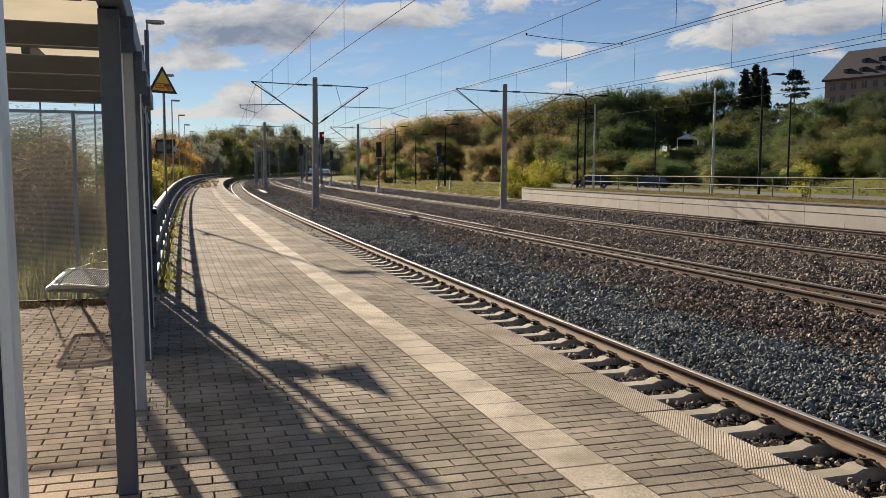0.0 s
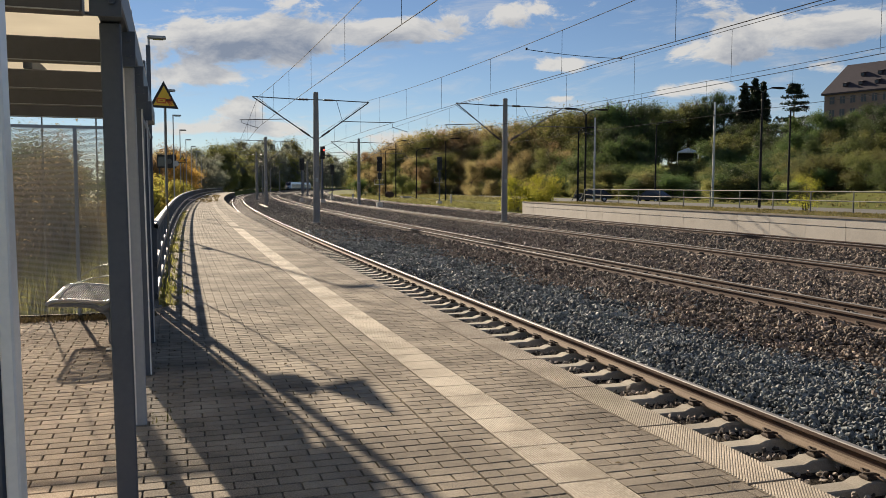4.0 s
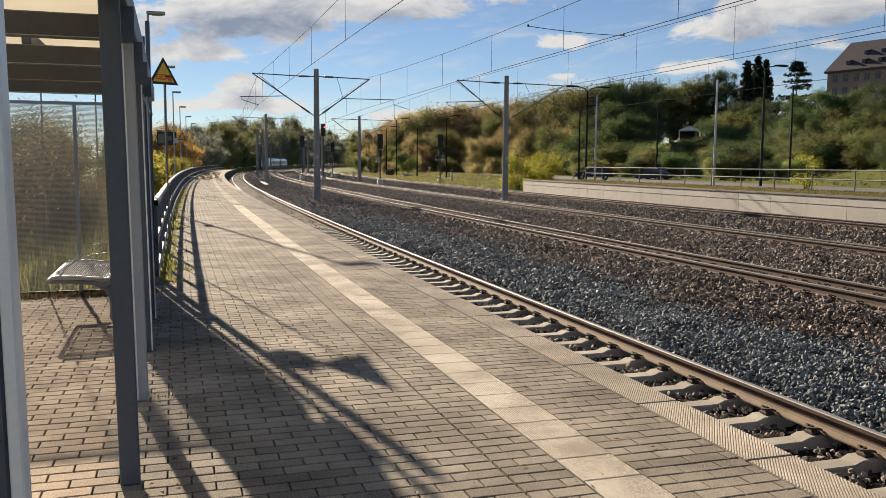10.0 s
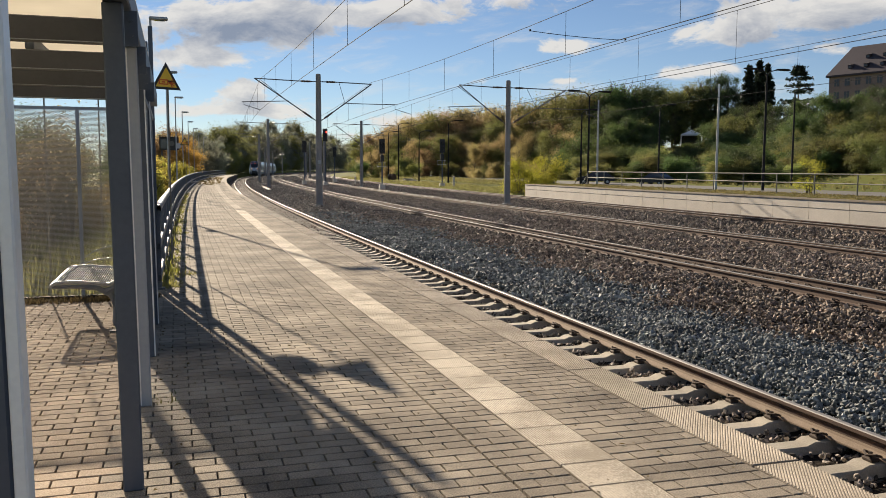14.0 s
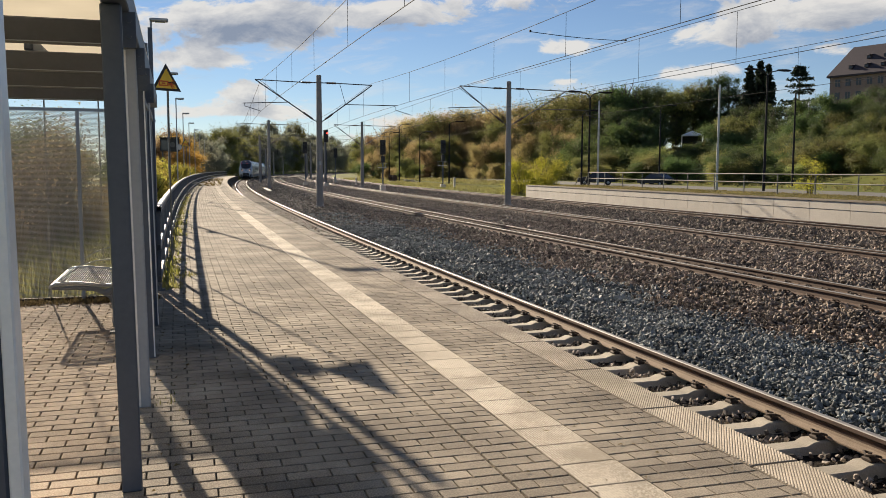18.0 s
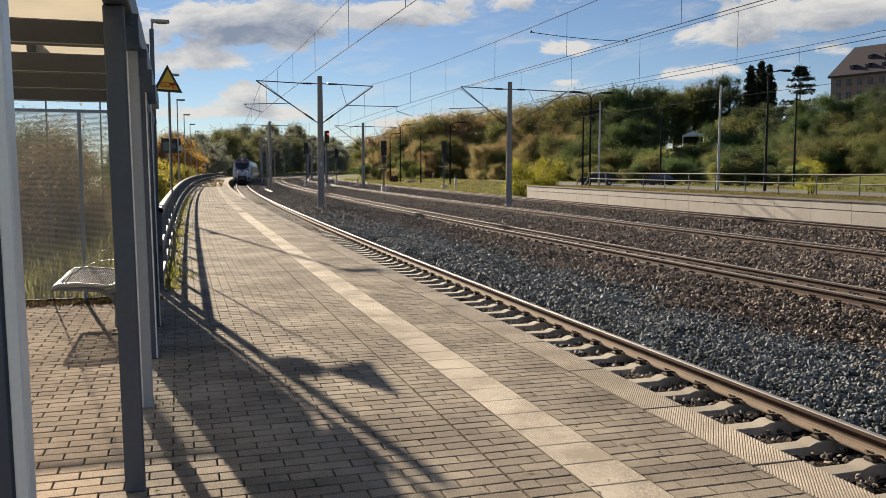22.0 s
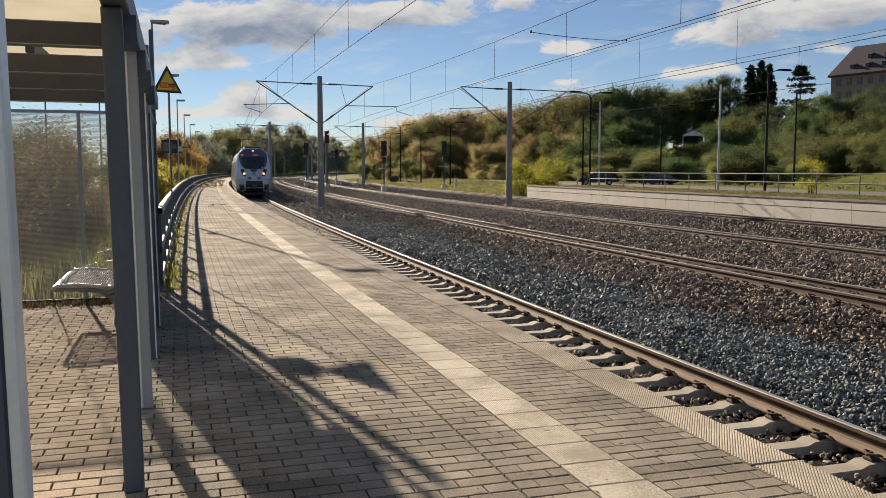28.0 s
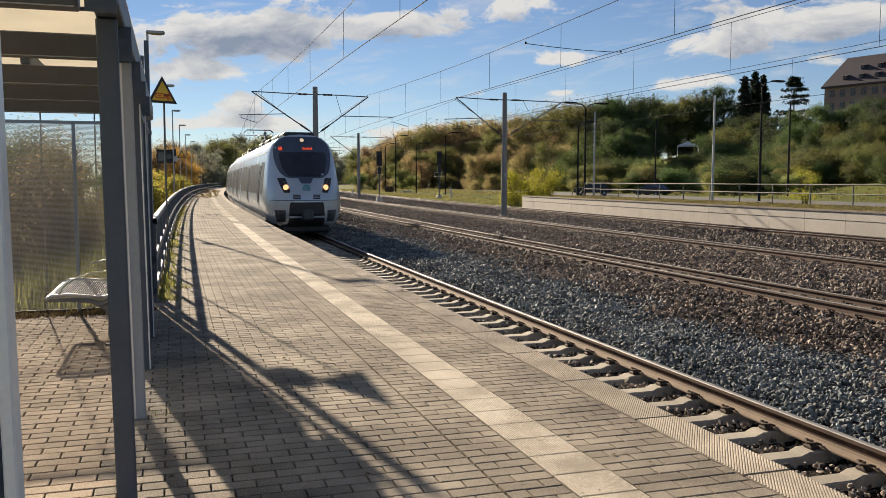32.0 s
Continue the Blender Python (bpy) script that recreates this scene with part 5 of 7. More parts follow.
def railcar(kind, length):
    """kind: 'cab' or 'mid'. +y runs from the car's front to its rear end."""
    car = thing("railcar", Matrix(), "silver-white electric commuter railcar with dark window band" if kind == "mid" else "silver-white railcar driving cab with dark windscreen and lit headlamps", "train car", "cars of the train")
    cab = kind == "cab"
    body = part("body", car_body(length, cab), M_TRAIN, car, smooth=True)
    y0 = 3.2 if cab else 0.3
    for sg in (-1, 1):
        part("window_band", side_panel(y0, length - 0.3, 1.62, 2.92, sg, 0.008), M_TRAIN_WIN, body)
        doors = (4.6, 12.0) if cab else (4.0, 11.2)
        for yd in doors:
            d = part("door", side_panel(yd, yd + 1.35, 0.62, 2.95, sg, 0.02), M_TRAIN, body)
            part("door_window", side_panel(yd + 0.10, yd + 0.62, 1.2, 2.8, sg, 0.028), M_TRAIN_WIN, d)
            part("door_window", side_panel(yd + 0.72, yd + 1.25, 1.2, 2.8, sg, 0.028), M_TRAIN_WIN, d)
        for k in range(int((length - y0 - 1.0) / 1.9)):
            ym = y0 + 0.9 + k * 1.9
            if all(not yd - 0.3 < ym < yd + 1.6 for yd in doors):
                part("window_pillar", side_panel(ym, ym + 0.13, 1.60, 2.94, sg, 0.014), M_TRAIN_DARK, body)
        part("roof_seam", side_panel(y0, length - 0.1, 3.30, 3.34, sg, 0.012), M_TRAIN_DARK, body)
        part("skirt", Geo().box(sg * 1.25, (y0 + length) / 2, 0.52, 0.10, length - y0 - 0.4, 0.42, b=0.02), M_TRAIN_DARK, body)
    part("gangway", Geo().box(0, length + 0.20, 2.0, 2.3, 0.5, 2.7, b=0.1), M_TRAIN_DARK, body)
    for i, (y, l) in enumerate(((4.5, 3.2), (9.0, 2.6), (13.0, 2.2))):
        if y + l < length:
            part("roof_unit", Geo().box(0, y + l / 2, 4.05, 1.3, l, 0.20, b=0.06), M_TRAIN_DARK, body)
    bogie(car, 3.6 if cab else 1.2)
    if cab:
        bogie(car, length - 0.6)
        mask = part("windscreen_surround", patch([2.26, 2.33, 2.45, 2.6, 2.8, 3.0, 3.2, 3.4, 3.6, 3.76, 3.90], lambda z: (-h, h) if (h := lerp(z, [(2.26, 0.62), (2.33, 0.78), (2.45, 0.92), (2.6, 1.0), (2.8, 1.07), (3.1, 1.13), (3.4, 1.12), (3.6, 1.04), (3.76, 0.90), (3.9, 0.66)])) else None, 0.012, cols=12), M_TRAIN_MASK, car, "dark blue-grey windscreen surround", smooth=True)
        ws = part("windscreen", patch([2.32, 2.42, 2.6, 2.8, 3.0, 3.2, 3.28], lambda z: (-h, h) if (h := lerp(z, [(2.32, 0.56), (2.42, 0.72), (2.6, 0.82), (2.9, 0.90), (3.2, 0.92), (3.28, 0.88)])) else None, 0.02), M_TRAIN_GLASS, car, "dark raked windscreen", smooth=True)
        part("screen_notch", patch([2.06, 2.14, 2.24, 2.30], lambda z: (-0.18 - (z - 2.06) * 0.55, 0.18 + (z - 2.06) * 0.55), 0.016), M_TRAIN_MASK, mask)
        part("wiper", Geo().tube([(-0.1, nose_y(0.1, 2.36) - 0.05, 2.36), (0.45, nose_y(0.45, 2.46) - 0.05, 2.46)], 0.015, 5), M_BLACK, ws)
        part("dashboard_sticker", patch([2.38, 2.44], lambda z: (0.62, 0.72), 0.026, cols=1), M_GALV, ws)
        for k, (x0, w) in enumerate(((-0.92, 0.05), (-0.85, 0.07))):
            part("line_display", patch([3.36, 3.42, 3.50], lambda z: (x0, x0 + w), 0.035, cols=1), M_LED, ws, "orange lit line number display")
        for k in range(7):
            part("destination_display", patch([3.38, 3.42, 3.46 + 0.02 * (k % 3 == 0)], lambda z: (0.0 + k * 0.056, 0.038 + k * 0.056), 0.035, cols=1), M_LED, ws, "orange lit destination display")
        tl = part("top_lamp", Geo().lathe([(0.12, -0.04), (0.12, 0.02), (0.10, 0.03)], pose(0, nose_y(0, 3.75) - 0.03, 3.75, 60, 0, 0), 12), M_BLACK, car, "top headlamp in a dark ring")
        part("lens", Geo().lathe([(0.085, 0.0), (0.085, 0.03), (0.04, 0.05)], pose(0, nose_y(0, 3.75) - 0.03, 3.75, 60, 0, 0), 12), M_SPOT, tl, "lit top lamp lens")
        for sg in (-1, 1):
            hl = part("headlamp", patch([1.70, 1.76, 1.9, 2.06, 2.2, 2.27], lambda z, sg=sg: tuple(sorted((sg * lerp(z, [(1.70, 0.64), (1.76, 0.61), (2.27, 0.77)]), sg * lerp(z, [(1.70, 0.84), (1.9, 0.94), (2.27, 1.06)])))), 0.022, cols=4), M_BLACK, car, "black headlamp housing")
            part("lens", Geo().lathe([(0.105, -0.03), (0.105, 0.02), (0.05, 0.045)], pose(sg * 0.765, nose_y(0.765, 1.91) - 0.045, 1.91, 88, 0, sg * 20), 14), M_HEADLAMP, hl, "glowing orange headlamp lens")
            part("lens", Geo().lathe([(0.08, -0.03), (0.08, 0.02), (0.04, 0.035)], pose(sg * 0.845, nose_y(0.845, 2.13) - 0.035, 2.13, 80, 0, sg * 22), 12), M_TRAIN_GLASS, hl, "unlit upper headlamp lens")
            for zv in (1.48, 1.545, 1.61):
                part("vent", patch([zv - 0.022, zv + 0.022], lambda z, sg=sg: tuple(sorted((sg * 0.24, sg * 0.52))), 0.012, cols=3), M_BLACK, car)
            part("side_grille", patch([0.58, 0.7, 0.88, 1.04], lambda z, sg=sg: tuple(sorted((sg * 0.80, sg * lerp(z, [(0.58, 1.10), (1.04, 1.20)])))), 0.062, cols=4), M_TRAIN_DARK, car)
        part("logo", Geo().lathe([(0.15, -0.02), (0.15, 0.012)], pose(0, nose_y(0, 1.87) - 0.015, 1.87, 84, 0, 0), 20), M_LOGO, car, "round teal emblem")
        part("logo_bar", Geo().tube([(0.07, nose_y(0, 1.93) - 0.035, 1.93), (-0.06, nose_y(0, 1.91) - 0.035, 1.91), (0.06, nose_y(0, 1.83) - 0.035, 1.83), (-0.07, nose_y(0, 1.81) - 0.035, 1.81)], 0.02, 5), M_TRAIN, car)
        part("coupler_bay", patch([0.42, 0.6, 0.9, 1.2, 1.34], lambda z: (-h, h) if (h := lerp(z, [(0.42, 0.70), (1.2, 0.66), (1.34, 0.62)])) else None, 0.075), M_BLACK, car, "dark coupler opening")
        part("coupler", Geo().box(0, -0.12, 0.86, 0.42, 0.5, 0.40, b=0.06).tube([(0, -0.1, 0.86), (0, 0.6, 0.86)], 0.12, 8), M_TRAIN_DARK, car)
        part("front_skirt", Geo().box(0, 0.95, 0.30, 1.9, 0.9, 0.30, b=0.08), M_BLACK, car, "black front skirt above the rails")
        part("rail_guard", Geo().box(-0.75, 0.75, 0.16, 0.12, 0.2, 0.24).box(0.75, 0.75, 0.16, 0.12, 0.2, 0.24), M_BLACK, car)
        fair = part("roof_fairing", Geo().box(0, 3.3, 4.03, 1.28, 1.9, 0.20, b=0.08), M_TRAIN_DARK, car)
        for x in (-0.45, -0.15, 0.15, 0.45):
            part("louvre", Geo().box(x, 2.34, 4.05, 0.20, 0.05, 0.10, b=0.01), M_BLACK, fair)
        part("bumper", patch([0.50, 0.62, 0.80, 1.0, 1.16, 1.30, 1.37], lambda z: (-h, h) if (h := lerp(z, [(0.50, 1.20), (0.62, 1.28), (0.85, 1.34), (1.16, 1.37), (1.37, 1.36)])) else None, 0.05, cols=20), M_TRAIN, car, "silver bumper lip below the nose", smooth=True)
        part("nose_seam", patch([1.40, 1.425], lambda z: (-1.33, 1.33), 0.014, cols=20), M_TRAIN_DARK, car)
    return car


def pantograph(parent, y):
    p = part("pantograph", Geo().box(0, y, 4.10, 1.5, 1.6, 0.10, b=0.02), M_BLACK, parent)
    for sx in (-0.45, 0.45):
        part("lower_arm", Geo().tube([(sx, y + 0.7, 4.05), (sx * 0.7, y - 0.8, 4.75)], 0.03, 6), M_GALV, p)
        part("upper_arm", Geo().tube([(sx * 0.7, y - 0.8, 4.75), (sx * 0.8, y + 0.55, 5.42)], 0.022, 6), M_GALV, p)
    for dy in (0.45, 0.75):
        part("collector_strip", Geo().tube([(-0.95, y + dy, 5.28), (-0.75, y + dy, 5.46), (0.75, y + dy, 5.46), (0.95, y + dy, 5.28)], 0.025, 6), M_WIRE, p)


def train():
    """Five cars; each is keyed on its own along the curve."""
    cars, back = [], 0.0
    for i in range(5):
        kind, L = ("cab", 19.6) if i in (0, 4) else ("mid", 15.4)
        c = railcar(kind, L)
        if i == 1:
            pantograph(c, 4.0)
        cars.append((c, back, L, i == 4))
        back += L + 0.4
    return cars


TRAIN = train()
TRAIN_RUN = [(0, 493.47), (1, 471.15), (2, 449.78), (3, 429.27), (4, 409.53), (5, 390.49), (6, 372.08), (7, 354.24), (8, 336.93), (9, 320.09), (10, 303.71), (11, 287.73), (12, 272.15), (13, 256.94), (14, 242.09), (15, 227.59), (16, 213.44), (17, 199.62), (18, 186.14), (19, 172.99), (20, 160.19), (21, 147.73), (22, 135.61), (23, 123.84), (24, 112.41), (25, 101.33), (26, 90.59), (27, 80.19), (28, 70.11), (29, 60.34), (30, 51.1), (31, 42.0), (32, 32.6)]      # seconds, place of the front along the line


def motions():
    for car, back, L, turned in TRAIN:
        rows = []
        for t, s in TRAIN_RUN:
            a, b = s + back, s + back + L
            pa, pb = at(a, TRACKS[0], NEAR_Z[0]), at(b, TRACKS[0], NEAR_Z[0])
            d = pb - pa
            rz = math.degrees(math.atan2(-d.x, d.y))
            if turned:
                rows.append((t, pose(pb.x, pb.y, pb.z, 0, 0, rz + 180)))
            else:
                rows.append((t, pose(pa.x, pa.y, pa.z, 0, 0, rz)))
        walk(car, rows)

# ---- beyond the fence and on the platform ----
def fence_off(s):
    return -3.19 + 0.0055 * max(0.0, s - 11)


def fence():
    f = thing("platform_fence", Matrix(), "dark steel tube railing with flat pale top rail along the platform", "fence")
    ss = frange(10.62, 60, 1.0) + frange(62, 186, 4.0)
    for z, w, h, nm, m in ((0.98, 0.038, 0.034, "top_rail", M_STEEL), (0.52, 0.022, 0.04, "middle_rail", M_STEEL), (0.14, 0.022, 0.04, "lower_rail", M_STEEL)):
        g = Geo()
        vs = []
        for s in ss:
            o = fence_off(s)
            vs += [at(s, o - w, z - h), at(s, o + w, z - h), at(s, o + w, z + h * 0.6), at(s, o + w * 0.6, z + h), at(s, o - w * 0.6, z + h), at(s, o - w, z + h * 0.6)]
        fs = [(i * 6 + k, i * 6 + (k + 1) % 6, i * 6 + 6 + (k + 1) % 6, i * 6 + 6 + k) for i in range(len(ss) - 1) for k in range(6)]
        part(nm, g.add(vs, fs), m, f)
    post = Geo().box(0, 0, 0.47, 0.05, 0.06, 0.98, b=0.006).box(0, 0, 0.01, 0.12, 0.12, 0.02).mesh("fence_post", M_STEEL)
    s = 10.7
    while s < 186:
        p = new("fence_post", post)
        p.parent, p.matrix_basis = f, here(s, fence_off(s))
        s += 1.95


fence()


def shelter_front():
    """Closed front bays of the shelter, between its far posts."""
    for a, b in ((2.88, 4.25), (4.35, 6.06)):
        p = part("infill_panel", Geo().box(0, (a + b) / 2, 1.09, 0.012, b - a - 0.06, 1.96), M_STEEL, SHELTER, "dark sheet-steel infill panel")
        for z in (0.10, 2.0):
            part("rail", Geo().box(0, (a + b) / 2, z, 0.04, b - a, 0.05, b=0.004), M_STEEL, p)


shelter_front()

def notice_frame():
    """Posts and a panel added behind the shelter's end for the shadow they cast."""
    n = thing("notice_frame", here(10.75, -3.2), "tall grey steel posts added at the shelter's end for their shadow", "frame")
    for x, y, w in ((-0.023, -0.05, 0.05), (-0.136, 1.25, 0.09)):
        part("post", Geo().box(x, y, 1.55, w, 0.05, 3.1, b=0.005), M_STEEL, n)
    part("panel", Geo().box(-0.06, -0.34, 1.09, 0.012, 0.52, 1.96), M_STEEL, n, "dark sheet-steel panel added beside the post to widen the shadow")


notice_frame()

M_BENCH = surface("bench_wire_steel", (0.33, 0.33, 0.335), (0.46, 0.46, 0.465), 0.4, 0.35, scale=4, fine=40, bump=0.05, depth=0.001)


def bench():
    """A curved wire-mesh seat on two curved legs; it looks away from the track."""
    b = thing("wire_bench", here(8.62, -3.72, 0.0, -90), "curved silver wire-mesh bench with armrests on curved steel legs", "bench")
    sec = [(-0.31, 0.43), (-0.27, 0.455), (-0.12, 0.46), (0.05, 0.44), (0.17, 0.43), (0.25, 0.47), (0.30, 0.58), (0.34, 0.74), (0.36, 0.80)]
    seat = part("seat_frame", Geo().tube([(-0.64, y, z) for y, z in sec], 0.018, 6).tube([(0.64, y, z) for y, z in sec], 0.018, 6).tube([(-0.64, -0.31, 0.43), (0.64, -0.31, 0.43)], 0.014, 6).tube([(-0.64, 0.36, 0.80), (0.64, 0.36, 0.80)], 0.014, 6), M_BENCH, b, smooth=True)
    run = [0.0]
    for (ya, za), (yb, zb) in zip(sec, sec[1:]):
        run.append(run[-1] + math.hypot(yb - ya, zb - za))
    for i in range(51):
        u = run[-1] * i / 50
        y, z = lerp(u, list(zip(run, [p[0] for p in sec]))), lerp(u, list(zip(run, [p[1] for p in sec])))
        part("wire", Geo().tube([(-0.64, y, z), (0.64, y, z)], 0.0045, 5), M_BENCH, seat)
    for x in (-0.32, 0.0, 0.32):
        part("cross_wire", Geo().tube([(x, y, z - 0.012) for y, z in sec], 0.007, 4), M_BENCH, seat)
    for x in (-0.64, 0.64):
        part("armrest", Geo().tube([(x, -0.22, 0.45), (x, -0.16, 0.54), (x, -0.06, 0.61), (x, 0.06, 0.65), (x, 0.2, 0.665), (x, 0.32, 0.66)], 0.0065, 6), M_BENCH, b)
    for x in (-0.62, 0.62):
        l = part("leg", Geo().tube([(x, -0.30, 0.418), (x, -0.10, 0.415), (x, 0.06, 0.40), (x, 0.17, 0.34), (x, 0.22, 0.22), (x, 0.215, 0.10), (x, 0.25, 0.0)], 0.014, 8, 0.040).tube([(x, 0.14, 0.36), (x, 0.24, 0.42), (x, 0.31, 0.56), (x, 0.365, 0.80)], 0.034, 8, 0.014), M_CAST, b, "cast side frame that carries seat and back", smooth=True)
        part("foot_plate", Geo().box(x, 0.24, 0.008, 0.10, 0.16, 0.016), M_DULL, l)
    return b


BENCH = bench()
copy_thing(BENCH, here(64.0, -2.75, 0.0, 90))

M_SIGN_YELLOW = surface("yellow_sign_paint", (0.62, 0.42, 0.03), (0.75, 0.52, 0.05), 0.5, scale=6, fine=50, bump=0.02, depth=0.001)
M_SIGN_MARK = plain("orange_sign_mark", (0.55, 0.10, 0.02), 0.5)


def tri(r, y):
    return [(r * math.sin(a), y, r * math.cos(a)) for a in (0, radians(120), radians(240))]


def warning_sign():
    w = thing("warning_sign", here(13.24, -3.105, 0.0, 26), "yellow triangular warning sign with black border on a steel pole", "sign")
    part("pole", Geo().tube([(0.045, 0, 0), (0.045, 0, 2.9)], 0.012, 10), M_DULL, w)
    pl = part("plate", Geo().add([(x, y, z + 2.72) for y in (-0.040, -0.048) for x, _, z in tri(0.262, 0)], [(0, 1, 2), (5, 4, 3), (0, 3, 4, 1), (1, 4, 5, 2), (2, 5, 3, 0)]), M_BLACK, w, "black sign border")
    part("field", Geo().add([(x, y, z + 2.72) for y in (-0.049, -0.054) for x, _, z in tri(0.19, 0)], [(0, 1, 2), (5, 4, 3), (0, 3, 4, 1), (1, 4, 5, 2), (2, 5, 3, 0)]), M_SIGN_YELLOW, pl, "yellow sign field")
    g = Geo()
    g.box(-0.045, -0.057, 2.665, 0.14, 0.004, 0.018).box(-0.045, -0.057, 2.725, 0.14, 0.004, 0.018).box(-0.11, -0.057, 2.695, 0.018, 0.004, 0.06).box(0.02, -0.057, 2.695, 0.018, 0.004, 0.06).box(-0.045, -0.057, 2.695, 0.05, 0.004, 0.02)
    part("pictogram", g, M_SIGN_MARK, pl, "orange pictogram")
    for a in range(5):
        part("pictogram", Geo().box(0.055, -0.057, 2.69, 0.10, 0.004, 0.014, pose(0.055, 0, 2.69) @ pose(0, 0, 0, 0, -50 + 28 * a, 0) @ pose(-0.025, 0, -2.69)), M_SIGN_MARK, pl, "orange pictogram")
    part("pictogram", Geo().box(0.075, -0.057, 2.71, 0.10, 0.004, 0.022, pose(0, 0, 0)), M_BLACK, pl)
    sp = part("loudspeaker", Geo().lathe([(0.06, -0.14), (0.09, -0.05), (0.13, 0.10), (0.14, 0.13), (0.12, 0.13)], pose(-0.295, 0.14, 2.55, 90, 0, 0), 14), M_GALV, w, "grey horn loudspeaker", smooth=True)
    return w


copy_thing(warning_sign(), here(45.0, -2.93, 0.0, 4))


def lamp_left():
    """Platform lamps: slim pole, flat head reaching over the platform."""
    first = None
    for k in range(8):
        m = here(28.5 + 15.5 * k, -3.70 if k else -3.75)
        if first is None:
            first = thing("platform_lamp", m, "slim grey platform lamp with a flat box head", "lamp", "platform lamps")
            part("pole", Geo().tube([(0, 0, -0.5), (0, 0, 1.2), (0, 0, 6.10)], 0.055, 10, 0.035), M_GALV, first, smooth=True)
            h = part("lamp_head", Geo().box(0.24, 0, 6.08, 0.56, 0.24, 0.10, b=0.03), M_GALV, first)
            part("lamp_glass", Geo().box(0.27, 0, 6.025, 0.3, 0.18, 0.02), M_PANE, h)
        else:
            copy_thing(first, m)
    part("loudspeaker", Geo().lathe([(0.04, -0.12), (0.06, -0.05), (0.12, 0.08), (0.125, 0.10), (0.10, 0.10)], pose(-0.05, -0.16, 2.95, 90, 0, 0), 12), M_GALV, first, "grey horn loudspeaker", smooth=True)


lamp_left()


# ---- the other platform ----
M_WALLPANEL = surface("pale_concrete_panel", (0.45, 0.41, 0.35), (0.63, 0.58, 0.50), 0.88, scale=0.8, fine=20, bump=0.25, depth=0.004, rand=0.05, spots=(0.5, 0.58, (0.25, 0.21, 0.17), 0.45))
M_CAP = surface("dark_kerb_stone", (0.085, 0.068, 0.05), (0.17, 0.14, 0.105), 0.92, scale=1.5, fine=20, bump=0.5, depth=0.01)


def far_platform():
    ss = frange(-30, FAR_START, 1.5)
    p = part("other_platform", Geo().sweep([(FAR_EDGE + 0.10, -1.4), (FAR_EDGE + 0.10, FAR_TOP - 0.02), (29.6, FAR_TOP - 0.06), (29.6, -1.4)], ss), M_GRASS_GROUND)
    tagged(p, "disused side platform overgrown with yellowed grass", "platform", kind="structure")
    a = -30.0
    while a < FAR_START - 0.1:
        b = min(FAR_START, a + 2.45)
        for z0, z1, o in ((-1.0, -0.18, 0.0), (-0.165, FAR_TOP - 0.075, -0.02)):
            q = part("wall_panel", Geo().sweep([(FAR_EDGE + o, z0), (FAR_EDGE + 0.099, z0), (FAR_EDGE + 0.099, z1), (FAR_EDGE + o, z1)], [a + 0.008, b - 0.008]), M_WALLPANEL, p)
        a = b
    a = -30.0
    while a < FAR_START - 0.1:
        b = min(FAR_START, a + 1.0)
        part("kerb_stone", Geo().sweep([(FAR_EDGE - 0.06, FAR_TOP - 0.07), (FAR_EDGE + 0.3, FAR_TOP - 0.07), (FAR_EDGE + 0.3, FAR_TOP), (FAR_EDGE - 0.03, FAR_TOP)], [a + 0.006, b - 0.006]), M_CAP, p)
        a = b
    # end face
    part("end_wall", Geo().sweep([(FAR_EDGE + 0.0, -1.0), (29.6, -1.0), (29.6, FAR_TOP - 0.07), (FAR_EDGE + 0.0, FAR_TOP - 0.07)], [FAR_START + 0.001, FAR_START + 0.12]), M_WALLPANEL, p)
    r = thing("steel_railing", Matrix(), "weathered galvanised tube railing on the disused platform", "railing")
    rs = frange(16.0, 63.0, 2.0)
    for z in (1.02, 0.56):
        part("rail", Geo().tube([at(s, 27.8, FAR_TOP + z) for s in rs], 0.034, 6), M_DULL, r)
    pm = Geo().tube([(0, 0, -0.1), (0, 0, 1.02)], 0.036, 6).mesh("railing_post", M_DULL)
    s = 15.43
    while s < 63.5:
        o = new("railing_post", pm)
        o.parent, o.matrix_basis = r, here(s, 27.8, FAR_TOP)
        s += 2.98
    for k, s in enumerate((63.0, 64.6)):
        part("brace", Geo().tube([at(s, 27.8, FAR_TOP + 1.02), at(s + 1.9, 27.8, FAR_TOP - 0.8)], 0.036, 6).tube([at(s + 0.4, 27.8, FAR_TOP + 0.5), at(s + 2.3, 27.8, FAR_TOP - 0.9)], 0.03, 6), M_DULL, r)


far_platform()


# ---- signals ----
M_RED = plain("red_signal_glow", (0.6, 0.02, 0.01), 0.3, emit=(1.0, 0.05, 0.03), power=3.0)


